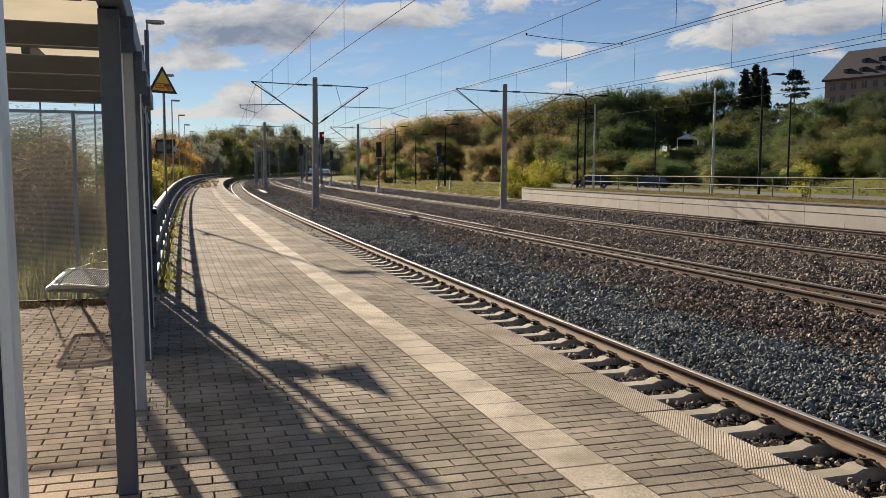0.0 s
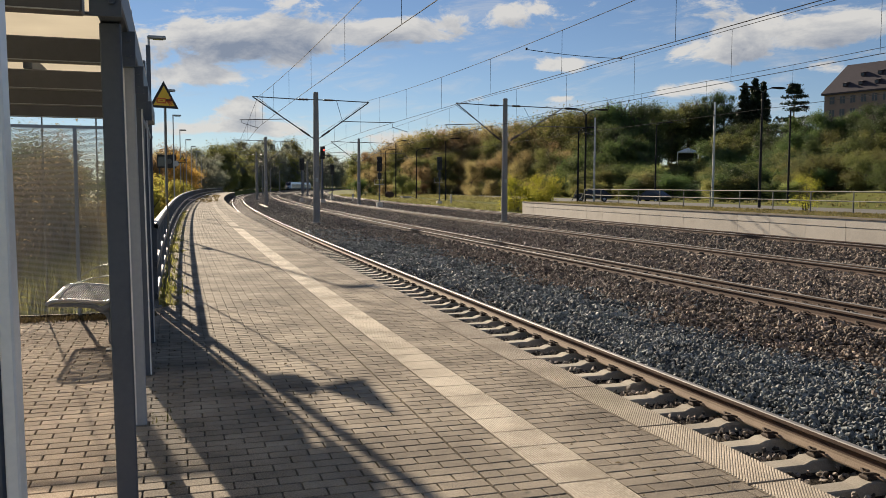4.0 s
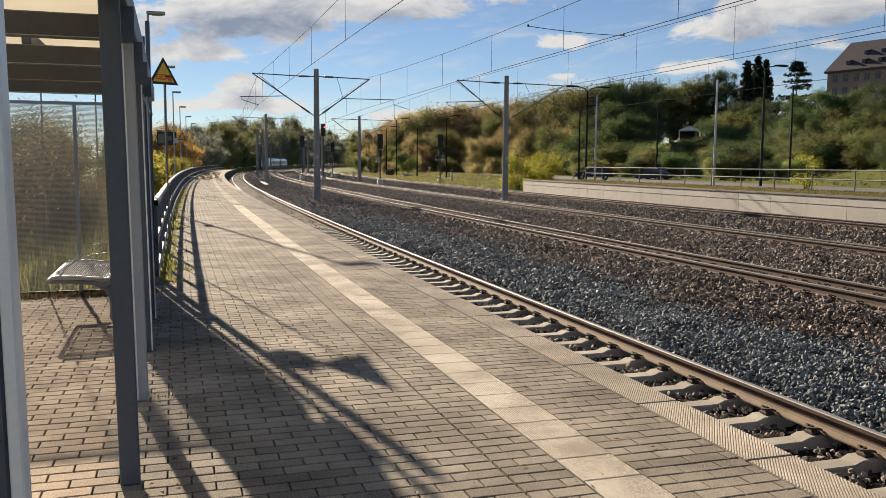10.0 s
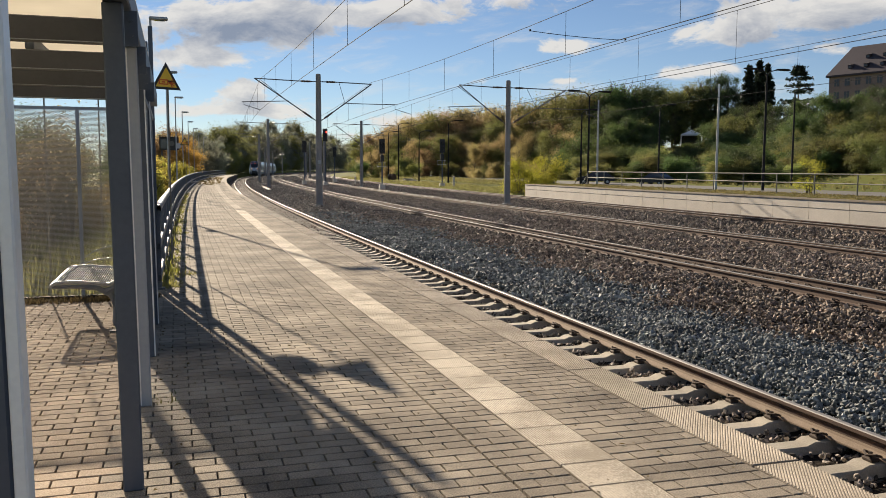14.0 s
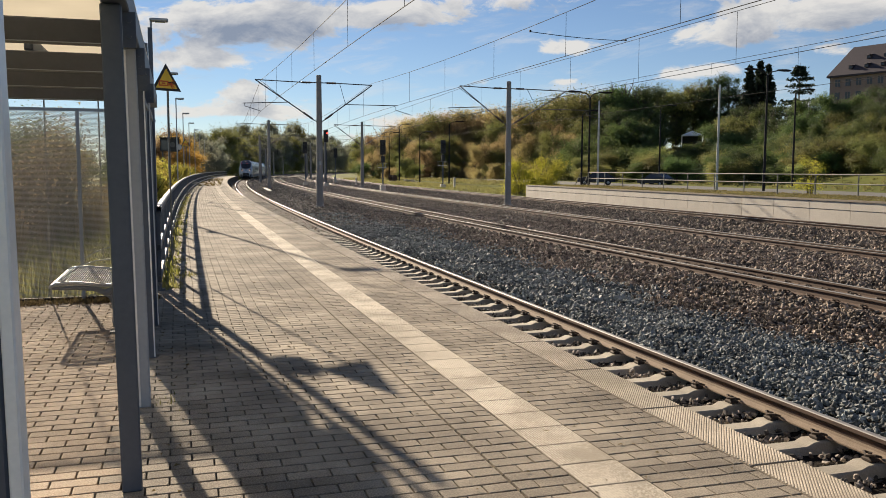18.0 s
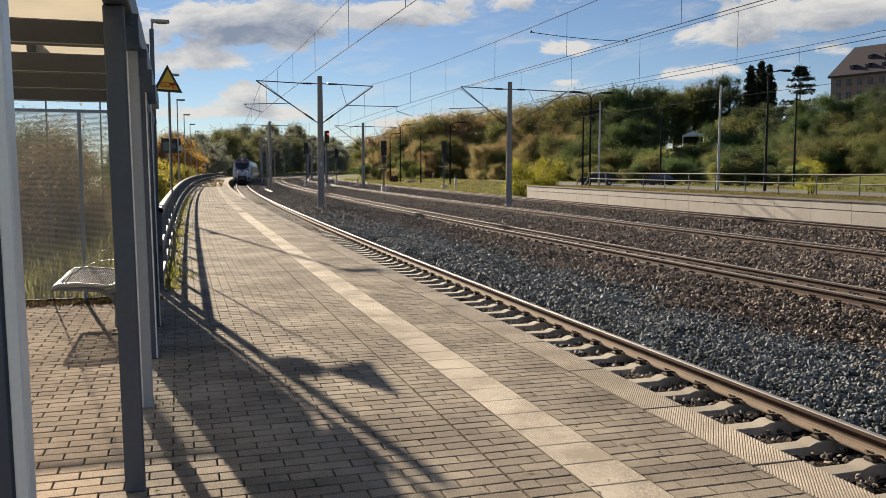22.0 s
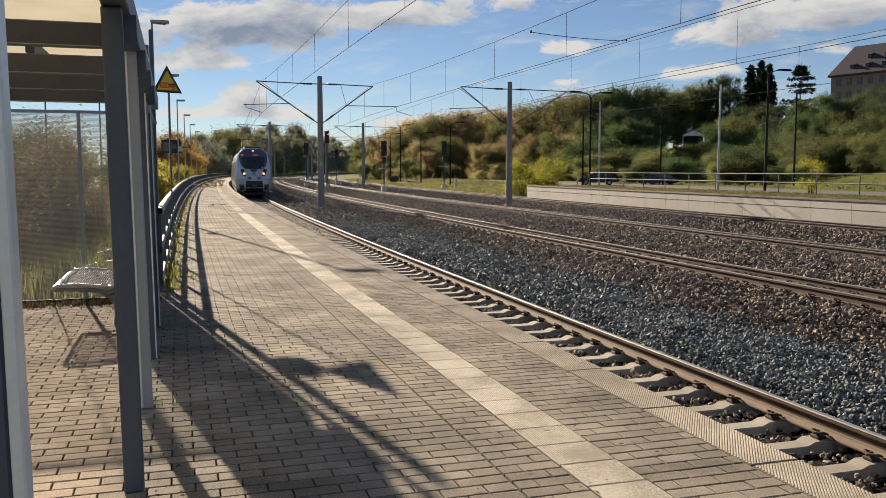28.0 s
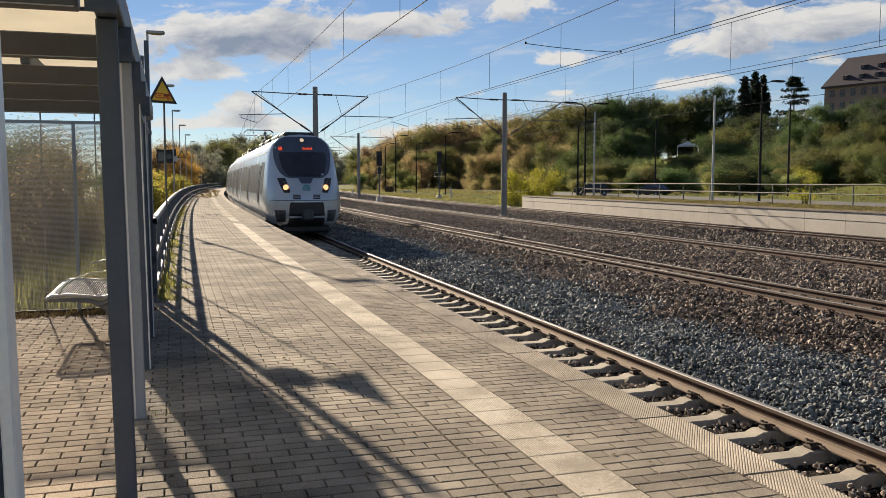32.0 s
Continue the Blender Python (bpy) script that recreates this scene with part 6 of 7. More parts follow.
def signal(s, off, top, red=False, deck=False, turn=0.0):
    g = thing("railway_signal", here(s, off, -0.8, turn), "tall black light signal on a pole showing red" if red else "black light signal on a slim grey pole", "signal", "railway signals")
    h = top + 0.8
    part("pole", Geo().tube([(0, 0, 0), (0, 0, h - 0.2)], 0.075, 8), M_STEEL, g)
    part("footing", Geo().box(0, 0, 0.16, 0.6, 0.6, 0.75, b=0.05), M_WALLPANEL, g)
    b = part("screen", Geo().box(0, -0.05, h - 0.8, 0.62, 0.10, 1.6, b=0.04).box(0, 0.12, h - 0.8, 0.46, 0.26, 1.2, b=0.04), M_BLACK, g)
    for i, (x, z) in enumerate(((0.16, -0.45), (-0.16, -0.45), (0.0, -0.8), (0.0, -1.25))):
        on = red and i == 0
        hd = part("hood", Geo().tube([(x, -0.10, h + z), (x, -0.32, h + z - 0.02)], 0.10, 10, 0.105, caps=False), M_BLACK, b)
        part("lens", Geo().lathe([(0.10 if on else 0.085, -0.01), (0.10 if on else 0.085, 0.01), (0.03, 0.03)], pose(x, -0.12, h + z, 90, 0, 0), 12), M_RED if on else M_PANE, b)
    if deck:
        part("deck", Geo().box(0, 0.25, h - 3.0, 0.9, 0.9, 0.05).box(0, 0.68, h - 2.5, 0.9, 0.03, 0.03).box(0.43, 0.25, h - 2.5, 0.03, 0.9, 0.03).tube([(0.43, 0.68, h - 3), (0.43, 0.68, h - 2.5)], 0.018, 5).tube([(-0.43, 0.68, h - 3), (-0.43, 0.68, h - 2.5)], 0.018, 5), M_GALV, g)
        part("lower_box", Geo().box(0, -0.05, h - 2.1, 0.42, 0.2, 0.7, b=0.04), M_BLACK, g)


signal(111.0, 12.4, 6.55, red=True)
signal(91.3, 16.35, 4.65, deck=True)
signal(98.3, 24.85, 4.95, deck=True)
signal(119.6, 10.4, 5.25)
signal(144.9, 17.2, 5.0)


def display_board():
    """A dark box on two posts beyond the hedge."""
    d = thing("display_board", pose(-27.2, 85.7, -0.9, 0, 0, 17.7), "dark grey display box on two steel posts behind the hedge", "sign board")
    box = part("housing", Geo().box(0, 0, 4.75, 1.85, 0.35, 1.35, b=0.05), M_BLACK, d)
    part("visor", Geo().box(0, -0.25, 5.48, 1.95, 0.6, 0.06, b=0.01), M_BLACK, box)
    part("dial", Geo().lathe([(0.26, -0.01), (0.26, 0.02), (0.22, 0.03)], pose(0.25, -0.19, 4.75, 90, 0, 0), 18), M_DULL, box, "dull round dial")
    part("panel", Geo().box(-0.45, -0.18, 4.72, 0.7, 0.02, 0.9), M_PANE, box)
    for x in (-0.7, 0.7):
        part("post", Geo().tube([(x, 0, 0), (x, 0, 4.1)], 0.06, 8), M_STEEL, d)


display_board()


def post_marker(s, off, h, mat=None):
    p = thing("marker_post", here(s, off, -0.85), "short pale concrete marker post beside the track", "post", "marker posts")
    part("post", Geo().box(0, 0, h / 2, 0.22, 0.22, h, b=0.03), M_WALLPANEL, p)


for s_, o_, h_ in ((97.6, 26.1, 1.4), (128.0, 18.6, 1.1), (140.0, 16.6, 1.1)):
    post_marker(s_, o_, h_)


def cover_plank():
    p = thing("cable_trough_cover", Matrix(), "pale concrete cable-trough covers beside the first track", "trough cover")
    for k in range(14):
        s = 88.0 + k * 1.0
        part("cover", Geo().sweep([(4.0, -0.76), (4.35, -0.76), (4.35, -0.70), (4.0, -0.70)], [s, s + 0.97]), M_WALLPANEL, p)


cover_plank()


def meadow_scrap():
    """A steel drum and a few old concrete slabs left in the meadow."""
    d = thing("cable_drum", here(147.9, 27.5, ground_z(147.9, 27.5), 30), "dark rusty cable drum lying in the meadow", "drum")
    m = pose(0, 0, 0.62, 90, 0, 0)
    part("core", Geo().lathe([(0.35, -0.4), (0.35, 0.4)], m, 14), M_RUST, d)
    for z in (-0.45, 0.45):
        part("flange", Geo().lathe([(0.62, z - 0.04), (0.62, z + 0.04)], m, 18), M_RUST, d)
    w = thing("concrete_slabs", here(137.6, 28.5, ground_z(137.6, 28.5), 20), "heap of old pale concrete slabs in the grass", "slabs")
    for i, (x, y, z, r) in enumerate(((0, 0, 0.10, 4), (0.5, 0.3, 0.27, -12), (-1.6, 0.4, 0.10, 25), (1.7, -0.3, 0.12, 40), (0.1, 0.1, 0.43, 8))):
        part("slab", Geo().box(0, 0, 0, 1.9, 0.6, 0.15, pose(x, y, z, 0, 3 * (i % 2), r), b=0.02), M_WALLPANEL, w)


meadow_scrap()


# ---- lamps, poles and cars behind the other platform ----
def street_lamp(x, y, z0, h, arms, dark=True, group="street lamps"):
    m = M_WIRE if dark else M_GALV
    p = thing("street_lamp", pose(x, y, z0, 0, 0, head(60)), ("dark" if dark else "grey") + (" steel street lamp with two curved arms" if arms == 2 else " steel street lamp with one short arm" if arms else " slim steel pole without arms"), "street lamp", group)
    part("pole", Geo().tube([(0, 0, -0.5), (0, 0, h * 0.45), (0, 0, h)], 0.125 if dark else 0.11, 8, 0.07), m, p, smooth=True)
    for sg in ((-1, 1) if arms == 2 else (1,) if arms else ()):
        a = part("arm", Geo().tube([(0, 0, h - 0.1), (sg * 0.35, 0, h + 0.25), (sg * 0.9, 0, h + 0.35)], 0.045, 6), m, p)
        part("lamp_head", Geo().lathe([(0.03, -0.70), (0.13, -0.5), (0.19, 0.1), (0.17, 0.45), (0.06, 0.70)], pose(sg * 1.5, 0, h + 0.40, 0, 90 * sg, 0) @ Matrix.Diagonal((0.55, 1, 1, 1)), 10), m, a, smooth=True)


street_lamp(26.4, 70.0, -0.3, 9.5, 2)
street_lamp(13.4, 78.0, -0.3, 8.4, 2)
street_lamp(21.9, 68.0, -0.3, 8.5, 0, False)
street_lamp(13.5, 74.0, -0.3, 7.7, 0, False)
street_lamp(34.9, 85.0, -0.3, 9.4, 1)
street_lamp(26.7, 105.0, 0.0, 9.0, 1)
street_lamp(14.7, 90.0, -0.3, 7.6, 1)
for x_, y_, h_ in ((-3.5, 135.0, 7.6), (-7.5, 150.0, 9.6), (1.0, 120.0, 8.4), (-10.5, 170.0, 9.0)):
    street_lamp(x_, y_, -0.6, h_, 1, group="yard lamps")

M_CARPAINT = surface("dark_car_paint", (0.02, 0.022, 0.027), (0.035, 0.037, 0.043), 0.5, 0.2, scale=2, fine=10, bump=0.01, depth=0.001, spec=0.4)
M_TYRE = surface("tyre_rubber", (0.012, 0.012, 0.012), (0.03, 0.03, 0.03), 0.9, scale=8, fine=60, bump=0.2, depth=0.002)


def car(x, y, z, rz, paint, label):
    c = thing("parked_car", pose(x, y, z, 0, 0, rz), label, "car", "parked cars")
    prof = [(-2.1, 0.35), (2.08, 0.35), (2.12, 0.62), (1.95, 0.80), (1.15, 0.92), (-1.75, 0.97), (-2.08, 0.85), (-2.14, 0.6)]
    g = Geo()
    for w, k in ((-0.86, 1), (0.86, 1)):
        g.v += [(px, w, pz) for px, pz in prof]
    n = len(prof)
    g.f = [tuple(range(n)), tuple(range(2 * n - 1, n - 1, -1))] + [(i, (i + 1) % n, n + (i + 1) % n, n + i) for i in range(n)]
    part("body", g, paint, c)
    roof = [(1.1, 0.93, 0.82), (0.35, 1.42, 0.62), (-1.05, 1.45, 0.62), (-1.85, 0.96, 0.80)]
    g = Geo()
    for sg in (-1, 1):
        g.v += [(px, sg * w, pz) for px, pz, w in roof]
    g.f = [(0, 1, 2, 3), (7, 6, 5, 4), (0, 4, 5, 1), (2, 6, 7, 3)]
    part("glasshouse", g, M_PANE, c, "dark window band")
    part("roof", Geo().box(-0.35, 0, 1.455, 1.45, 1.24, 0.05, b=0.02), paint, c)
    for px in (-1.32, 1.32):
        for sg in (-1, 1):
            w = part("wheel", Geo().lathe([(0.31, -0.1), (0.32, 0.0), (0.31, 0.1), (0.2, 0.1), (0.18, 0.06)], pose(px, sg * 0.78, 0.32, -90 * sg, 0, 0), 14), M_TYRE, c)
            part("rim", Geo().lathe([(0.19, 0.0), (0.18, 0.075), (0.05, 0.09)], pose(px, sg * 0.78, 0.32, -90 * sg, 0, 0), 12), M_GALV, w)


car(17.6, 97.5, -0.22, 172, M_CARPAINT, "dark hatchback parked behind the disused platform")
car(25.3, 101.0, -0.40, 126, M_CARPAINT, "dark saloon car parked behind the disused platform")


def street():
    ob = part("road", Geo().sweep([(38.0, -0.6), (48.0, -0.6), (48.0, -0.20), (38.0, -0.20)], frange(-60, 260, 5)), M_ASPHALT)
    tagged(ob, "narrow grey asphalt road behind the platform", "road", kind="structure")
    yard = part("gravel_yard", Geo().sweep([(36.5, -0.9), (43.0, -0.9), (43.0, -0.20), (36.5, -0.22)], frange(150, 240, 5)), M_GRAVEL)
    tagged(yard, "bare pale gravel track across the meadow", "path", kind="structure")


street()

M_TENT = surface("white_tent_cloth", (0.66, 0.68, 0.70), (0.80, 0.82, 0.84), 0.8, scale=1, fine=20, bump=0.1, depth=0.005)


def tent(x, y, z):
    W_ = 1.95
    t = thing("garden_pavilion", pose(x, y, z, 0, 0, -14), "white cloth garden pavilion with open front on the slope", "tent")
    part("roof", Geo().add([(-W_, -1.6, 2.1), (W_, -W_, 2.1), (W_, 1.6, 2.1), (-W_, 1.6, 2.1), (0, 0, 2.95), (-W_, -1.6, 1.85), (W_, -W_, 1.85), (W_, 1.6, 1.85), (-W_, 1.6, 1.85)], [(0, 1, 4), (1, 2, 4), (2, 3, 4), (3, 0, 4), (0, 5, 6, 1), (1, 6, 7, 2), (2, 7, 8, 3), (3, 8, 5, 0)]), M_TENT, t)
    for a in (-1.9, 1.9):
        for b in (-1.55, 1.55):
            part("leg", Geo().tube([(a, b, -0.4), (a, b, 2.1)], 0.05, 6), M_TENT, t)
    part("side_cloth", Geo().box(-1.93, 0, 1.0, 0.02, 3.1, 1.9), M_TENT, t)
    # dark sheet stands in for the shade inside the open pavilion
    part("back_cloth", Geo().box(0, 1.58, 1.0, 3.8, 0.02, 1.9), M_CARPAINT, t)
    w = thing("stacked_boards", pose(x - 6.0, y + 1.0, z + 0.1, 0, 0, -10), "pale stacked garden boards on the slope", "boards")
    for k in range(5):
        part("board", Geo().box(-0.3 + 0.3 * (k % 2), 0.1 * k, 0.2 + 0.22 * k, 3.6 - 0.4 * k, 0.5, 0.14), M_TENT, w)

# ---- plants ----
def tufts(name, places, blades, h, w, mat, seed, label, lean=0.5):
    """Grass: each blade a narrow bent strip."""
    rng = np.random.default_rng(seed)
    pl = np.array(places)
    n = len(pl) * blades
    base = np.repeat(pl, blades, 0) + np.c_[rng.normal(0, 0.07, (n, 2)), np.zeros(n)]
    a = rng.uniform(0, 6.283, n)
    hh = h * rng.uniform(0.4, 1.2, n)
    d = np.c_[np.cos(a), np.sin(a), np.zeros(n)]
    t = np.c_[-np.sin(a), np.cos(a), np.zeros(n)] * w
    up = np.c_[np.zeros(n), np.zeros(n), hh]
    ln = d * (hh * lean * rng.uniform(0.2, 1.0, n))[:, None]
    co = np.stack([base - t, base + t, base + up * 0.6 + ln * 0.4 + t * 0.7, base + up * 0.6 + ln * 0.4 - t * 0.7, base + up + ln], 1)
    f = np.array([(0, 1, 2), (0, 2, 3), (3, 2, 4)])
    ob = new(name, raw_mesh(name, co, f, mat))
    return tagged(ob, label, "grass", kind="stuff")


def scatter(n, srng, orng, seed, z=None):
    rng = random.Random(seed)
    out = []
    for _ in range(n):
        s, o = rng.uniform(*srng), rng.uniform(*orng)
        out.append(tuple(at(s, o, ground_z(s, o) if z is None else z)))
    return out


rg = random.Random(77)
weeds = []
for _ in range(300):
    s = 10.8 + 40 * rg.random() ** 1.6
    weeds.append(tuple(at(s, fence_off(s) + abs(rg.gauss(0, 0.12)) * (0.6 + 0.6 * math.sin(s * 1.7) ** 2), -0.02)))
tufts("fence_weeds", weeds, 20, 0.065, 0.006, M_GRASS, 1, "yellow-green weeds growing along the foot of the fence", 0.9)
tall_weeds = []
for _ in range(46):
    s = rg.choice((11.2, 12.4, 13.5, 15.0, 17.2, 20.0, 24.0, 29.0, 31.0, 37.0, 44.0)) + rg.gauss(0, 0.35)
    tall_weeds.append(tuple(at(s, fence_off(s) + 0.03 + abs(rg.gauss(0, 0.06)), -0.02)))
tufts("tall_weeds", tall_weeds, 9, 0.14, 0.009, M_WEED, 14, "tall yellow-green weeds growing through the foot of the fence", 0.55)
tufts("shelter_weeds", [tuple(at(10.0 + rg.uniform(-0.12, 0.15), rg.uniform(-4.9, -3.25), -0.02)) for _ in range(110)], 24, 0.07, 0.007, M_DRY, 2, "short weeds along the shelter's end wall", 0.9)
tufts("post_weeds", [tuple(at(5.5 + rg.uniform(-0.1, 0.1), -3.07 + rg.uniform(-0.06, 0.06), -0.02)) for _ in range(3)], 12, 0.05, 0.005, M_GRASS, 3, "small weeds at the foot of a post", 0.9)
tufts("bank_grass", scatter(2600, (10.4, 30), (-14, -3.5), 4), 12, 0.5, 0.011, M_GRASS, 5, "tall yellow-green grass on the bank behind the shelter", 0.6)
tufts("dry_reeds", scatter(900, (17, 60), (-16, -4.5), 6), 12, 1.3, 0.014, M_DRY, 7, "straw-coloured dry stalks on the bank", 0.35)
tufts("meadow_grass", scatter(3200, (100, 200), (24.0, 40), 8), 8, 0.28, 0.03, M_GRASS, 9, "rough meadow grass beyond the tracks", 0.7)
tufts("platform_grass", [tuple(at(rg.uniform(15, 65), 23.62 + 5.6 * rg.random() ** 1.3, FAR_TOP - 0.05)) for _ in range(3400)], 10, 0.085, 0.014, M_GRASS, 10, "yellowed grass on the disused platform", 0.8)
tufts("roadside_grass", scatter(2200, (35, 110), (29.7, 38), 11), 10, 0.12, 0.02, M_GRASS, 12, "rough grass behind the railing", 0.7)
tufts("platform_end_weeds", [tuple(at(rg.uniform(75, 130), -0.6 - 2.2 * rg.random(), -0.01)) for _ in range(160)], 14, 0.16, 0.012, M_DRY, 13, "dry weeds between the far paving bricks", 0.9)


tufts("slope_grass", scatter(5200, (40, 210), (50, 92), 21), 9, 0.32, 0.03, M_GRASS, 22, "rough yellow-green grass on the slope", 0.7)
tufts("meadow_carpet", scatter(5200, (66, 210), (23.6, 31), 23), 8, 0.22, 0.03, M_GRASS, 24, "yellow-green meadow grass beside the last track", 0.7)


def litter(n, seed):
    """Fallen leaves and bits of straw on the paving, thickest along the fence."""
    rng = np.random.default_rng(seed)
    s = 3.0 + 30 * rng.random(n) ** 1.5
    o = np.where(rng.random(n) < 0.6, -3.12 + np.abs(rng.normal(0, 0.12, n)), rng.uniform(-3.1, -0.4, n))
    a = A0 - s / RE
    c = np.stack([CX + (RE - o) * np.cos(a), CY + (RE - o) * np.sin(a), np.full(n, 0.006)], -1)
    t = rng.uniform(0, 6.283, n)
    u = np.stack([np.cos(t), np.sin(t), np.zeros(n)], -1) * rng.uniform(0.008, 0.022, (n, 1))
    v = np.stack([-np.sin(t), np.cos(t), np.zeros(n)], -1) * rng.uniform(0.003, 0.012, (n, 1))
    up = np.array([0, 0, 1.0]) * rng.uniform(0.001, 0.012, (n, 1))
    co = np.stack([c - u, c + v + up, c + u, c - v + up], 1)
    ob = new("leaf_litter", raw_mesh("leaf_litter", co, np.array([(0, 1, 2), (0, 2, 3)]), M_DRY))
    tagged(ob, "dry fallen leaves and straw on the paving", "leaves", kind="stuff")


litter(420, 31)


def shrub(name, x, y, z, h, w, mat, seed, n, leaf, label, lobes=7):
    rng = random.Random(seed)
    lb = []
    for i in range(lobes):
        a, zz = rng.uniform(0, 6.28), rng.uniform(0.18, 0.82)
        r = w * 0.5 * rng.uniform(0.1, 0.75)
        lb.append((math.cos(a) * r, math.sin(a) * r, zz * h, w * rng.uniform(0.16, 0.27)))
    t = thing(name, pose(x, y, z, 0, 0, rng.uniform(0, 360)), label, name.replace("_", " "), "shrubs")
    for i in range(9):
        a, q = rng.uniform(0, 6.28), rng.uniform(0.2, 0.45) * w
        part("stem", Geo().tube([(0, 0, -0.3), (math.cos(a) * q * 0.4, math.sin(a) * q * 0.4, h * 0.35), (math.cos(a) * q, math.sin(a) * q, h * rng.uniform(0.6, 0.95))], 0.035, 5, 0.008), M_BARK, t)
    part("crown", crown_mesh("crown", lb, n, leaf, mat, seed, 1.0), mat, t)


M_LEAF_BRIGHT = leafy("leaf_bright", (0.27, 0.29, 0.03), (0.50, 0.49, 0.08), 0.62, 1.2)
M_LEAF_BROWN = leafy("leaf_brown", (0.19, 0.157, 0.09), (0.33, 0.272, 0.15), 0.52, 0.8)
shrub("yellow_shrub", 6.9, 74.5, -0.8, 3.3, 3.4, M_LEAF_BRIGHT, 3, 8000, 0.06, "bright yellow-green shrub at the end of the disused platform")
shrub("yellow_shrub", 9.7, 77.0, -0.8, 4.1, 4.2, M_LEAF_BRIGHT, 4, 9000, 0.06, "bright yellow-green shrub at the end of the disused platform")
shrub("young_birch", 20.3, 47.0, -0.2, 2.7, 1.7, M_LEAF_BRIGHT, 5, 1900, 0.036, "young yellow-leaved birch by the railing", 9)
for i_, (s_, o_, h_, w_) in enumerate(((17.5, -6.6, 2.9, 3.2), (19.5, -8.4, 3.2, 3.6), (22, -6.2, 3.2, 3.4), (23, -10.5, 3.5, 4.2), (27, -7.0, 3.6, 3.8), (16.0, -8.8, 2.4, 2.8), (30, -11, 3.8, 4.6), (34, -8, 3.6, 4.0), (20.5, -12.5, 3.2, 4.2), (27, -14, 3.6, 5.0))):
    p_ = at(s_, o_)
    shrub("roadside_bush", p_.x, p_.y, ground_z(s_, o_), h_ * 0.95, w_, M_LEAF_BROWN if i_ % 3 != 1 else M_LEAF_OLIVE, 20 + i_, 19000, 0.034, "brown-leaved bush on the bank behind the shelter", 8)
for k_ in range(26):
    s_, o_ = 40 + k_ * 3.5, -4.35 - (k_ % 3) * 0.4
    p_ = at(s_, o_)
    shrub("yellow_hedge", p_.x, p_.y, ground_z(s_, o_), 1.95 + 0.25 * math.sin(k_ * 2.1), 2.1, M_LEAF_YELLOW, 60 + k_, 3200, 0.065, "yellow-leaved hedge bush outside the platform fence", 6)


def conifer(x, y, z, h, w, seed, label, droop=0.35, gaps=0.0):
    """Whorls of drooping boughs round a straight stem, each bough set with short twigs."""
    rng = np.random.default_rng(seed)
    t = thing("conifer", pose(x, y, z, 0, 0, 0), label, "tree", "conifers")
    part("trunk", Geo().tube([(0, 0, -0.8), (0, 0, h * 0.5), (0, 0, h)], 0.018 * h, 7, 0.02), M_BARK, t)
    C = []
    for u in np.linspace(0.10, 0.985, int(h * 2.2)):
        if rng.random() < gaps:
            continue
        reach = w * 0.5 * (1 - u) ** 0.8 * rng.uniform(0.75, 1.15) + 0.12
        for a in rng.uniform(0, 6.283, 10):
            for q in np.linspace(0.15, 1.0, 9):
                r = reach * q
                C.append((math.cos(a) * r, math.sin(a) * r, h * u - droop * r + rng.normal(0, 0.08), a))
    C = np.array(C)
    n = len(C)
    k = 4
    c = np.repeat(C[:, :3], k, 0) + rng.normal(0, 0.14, (n * k, 3))
    nn = rng.standard_normal((n * k, 3)) + np.array([0, 0, 1.0]); nn /= np.linalg.norm(nn, axis=1, keepdims=True)
    tt = np.cross(nn, rng.standard_normal((n * k, 3))); tt /= np.linalg.norm(tt, axis=1, keepdims=True)
    b = np.cross(nn, tt)
    s = rng.uniform(0.12, 0.34, (n * k, 1)) * (h / 12)
    co = np.stack([c - tt * s, c + b * s * 0.4, c + tt * s, c - b * s * 0.4], 1)
    part("crown", raw_mesh("crown", co, np.array([(0, 1, 2), (0, 2, 3)]), M_LEAF_DARK), None, t)


def hill_at(x, y):
    return ground_z(*line_place(x, y))


for x_, y_, h_, w_, g_ in ((56.0, 157.0, 13.2, 5.8, 0.0), (58.2, 158.0, 13.9, 6.0, 0.0), (60.3, 159.5, 13.2, 5.6, 0.05), (69.0, 166.5, 14.4, 14.0, 0.36), (36.2, 156.0, 11.0, 3.4, 0.05)):
    conifer(x_, y_, hill_at(x_, y_), h_, w_, int(x_ * 10), "dark spruce on top of the slope" if g_ < 0.1 else "wide dark pine with open boughs on top of the slope", 0.35 if g_ < 0.1 else -0.05, g_)
tent(47.9, 164.2, hill_at(47.9, 164.2) + 0.25)


# ---- paving, piece by piece ----
PITCH_S, PITCH_O = 0.105, 0.212


def brick_spots(s0, s1):
    """Brick centres and widths: rows across the platform in running bond, cut at the zone edges."""
    out = []
    for k in range(int(s0 / PITCH_S), int(s1 / PITCH_S)):
        s = (k + 0.78) * PITCH_S
        zones = [(-0.883, -0.292), (-1.503, -1.197), (-5.15 if s < 10.15 else -3.34, -1.509)]
        for a, b in zones:
            cuts, o = [a], a + PITCH_O * (0.5 if k % 2 else 1.0)
            while o < b - 0.05:
                cuts.append(o)
                o += PITCH_O
            cuts.append(b)
            out += [(s, (lo + hi) / 2, hi - lo) for lo, hi in zip(cuts, cuts[1:])]
    return out


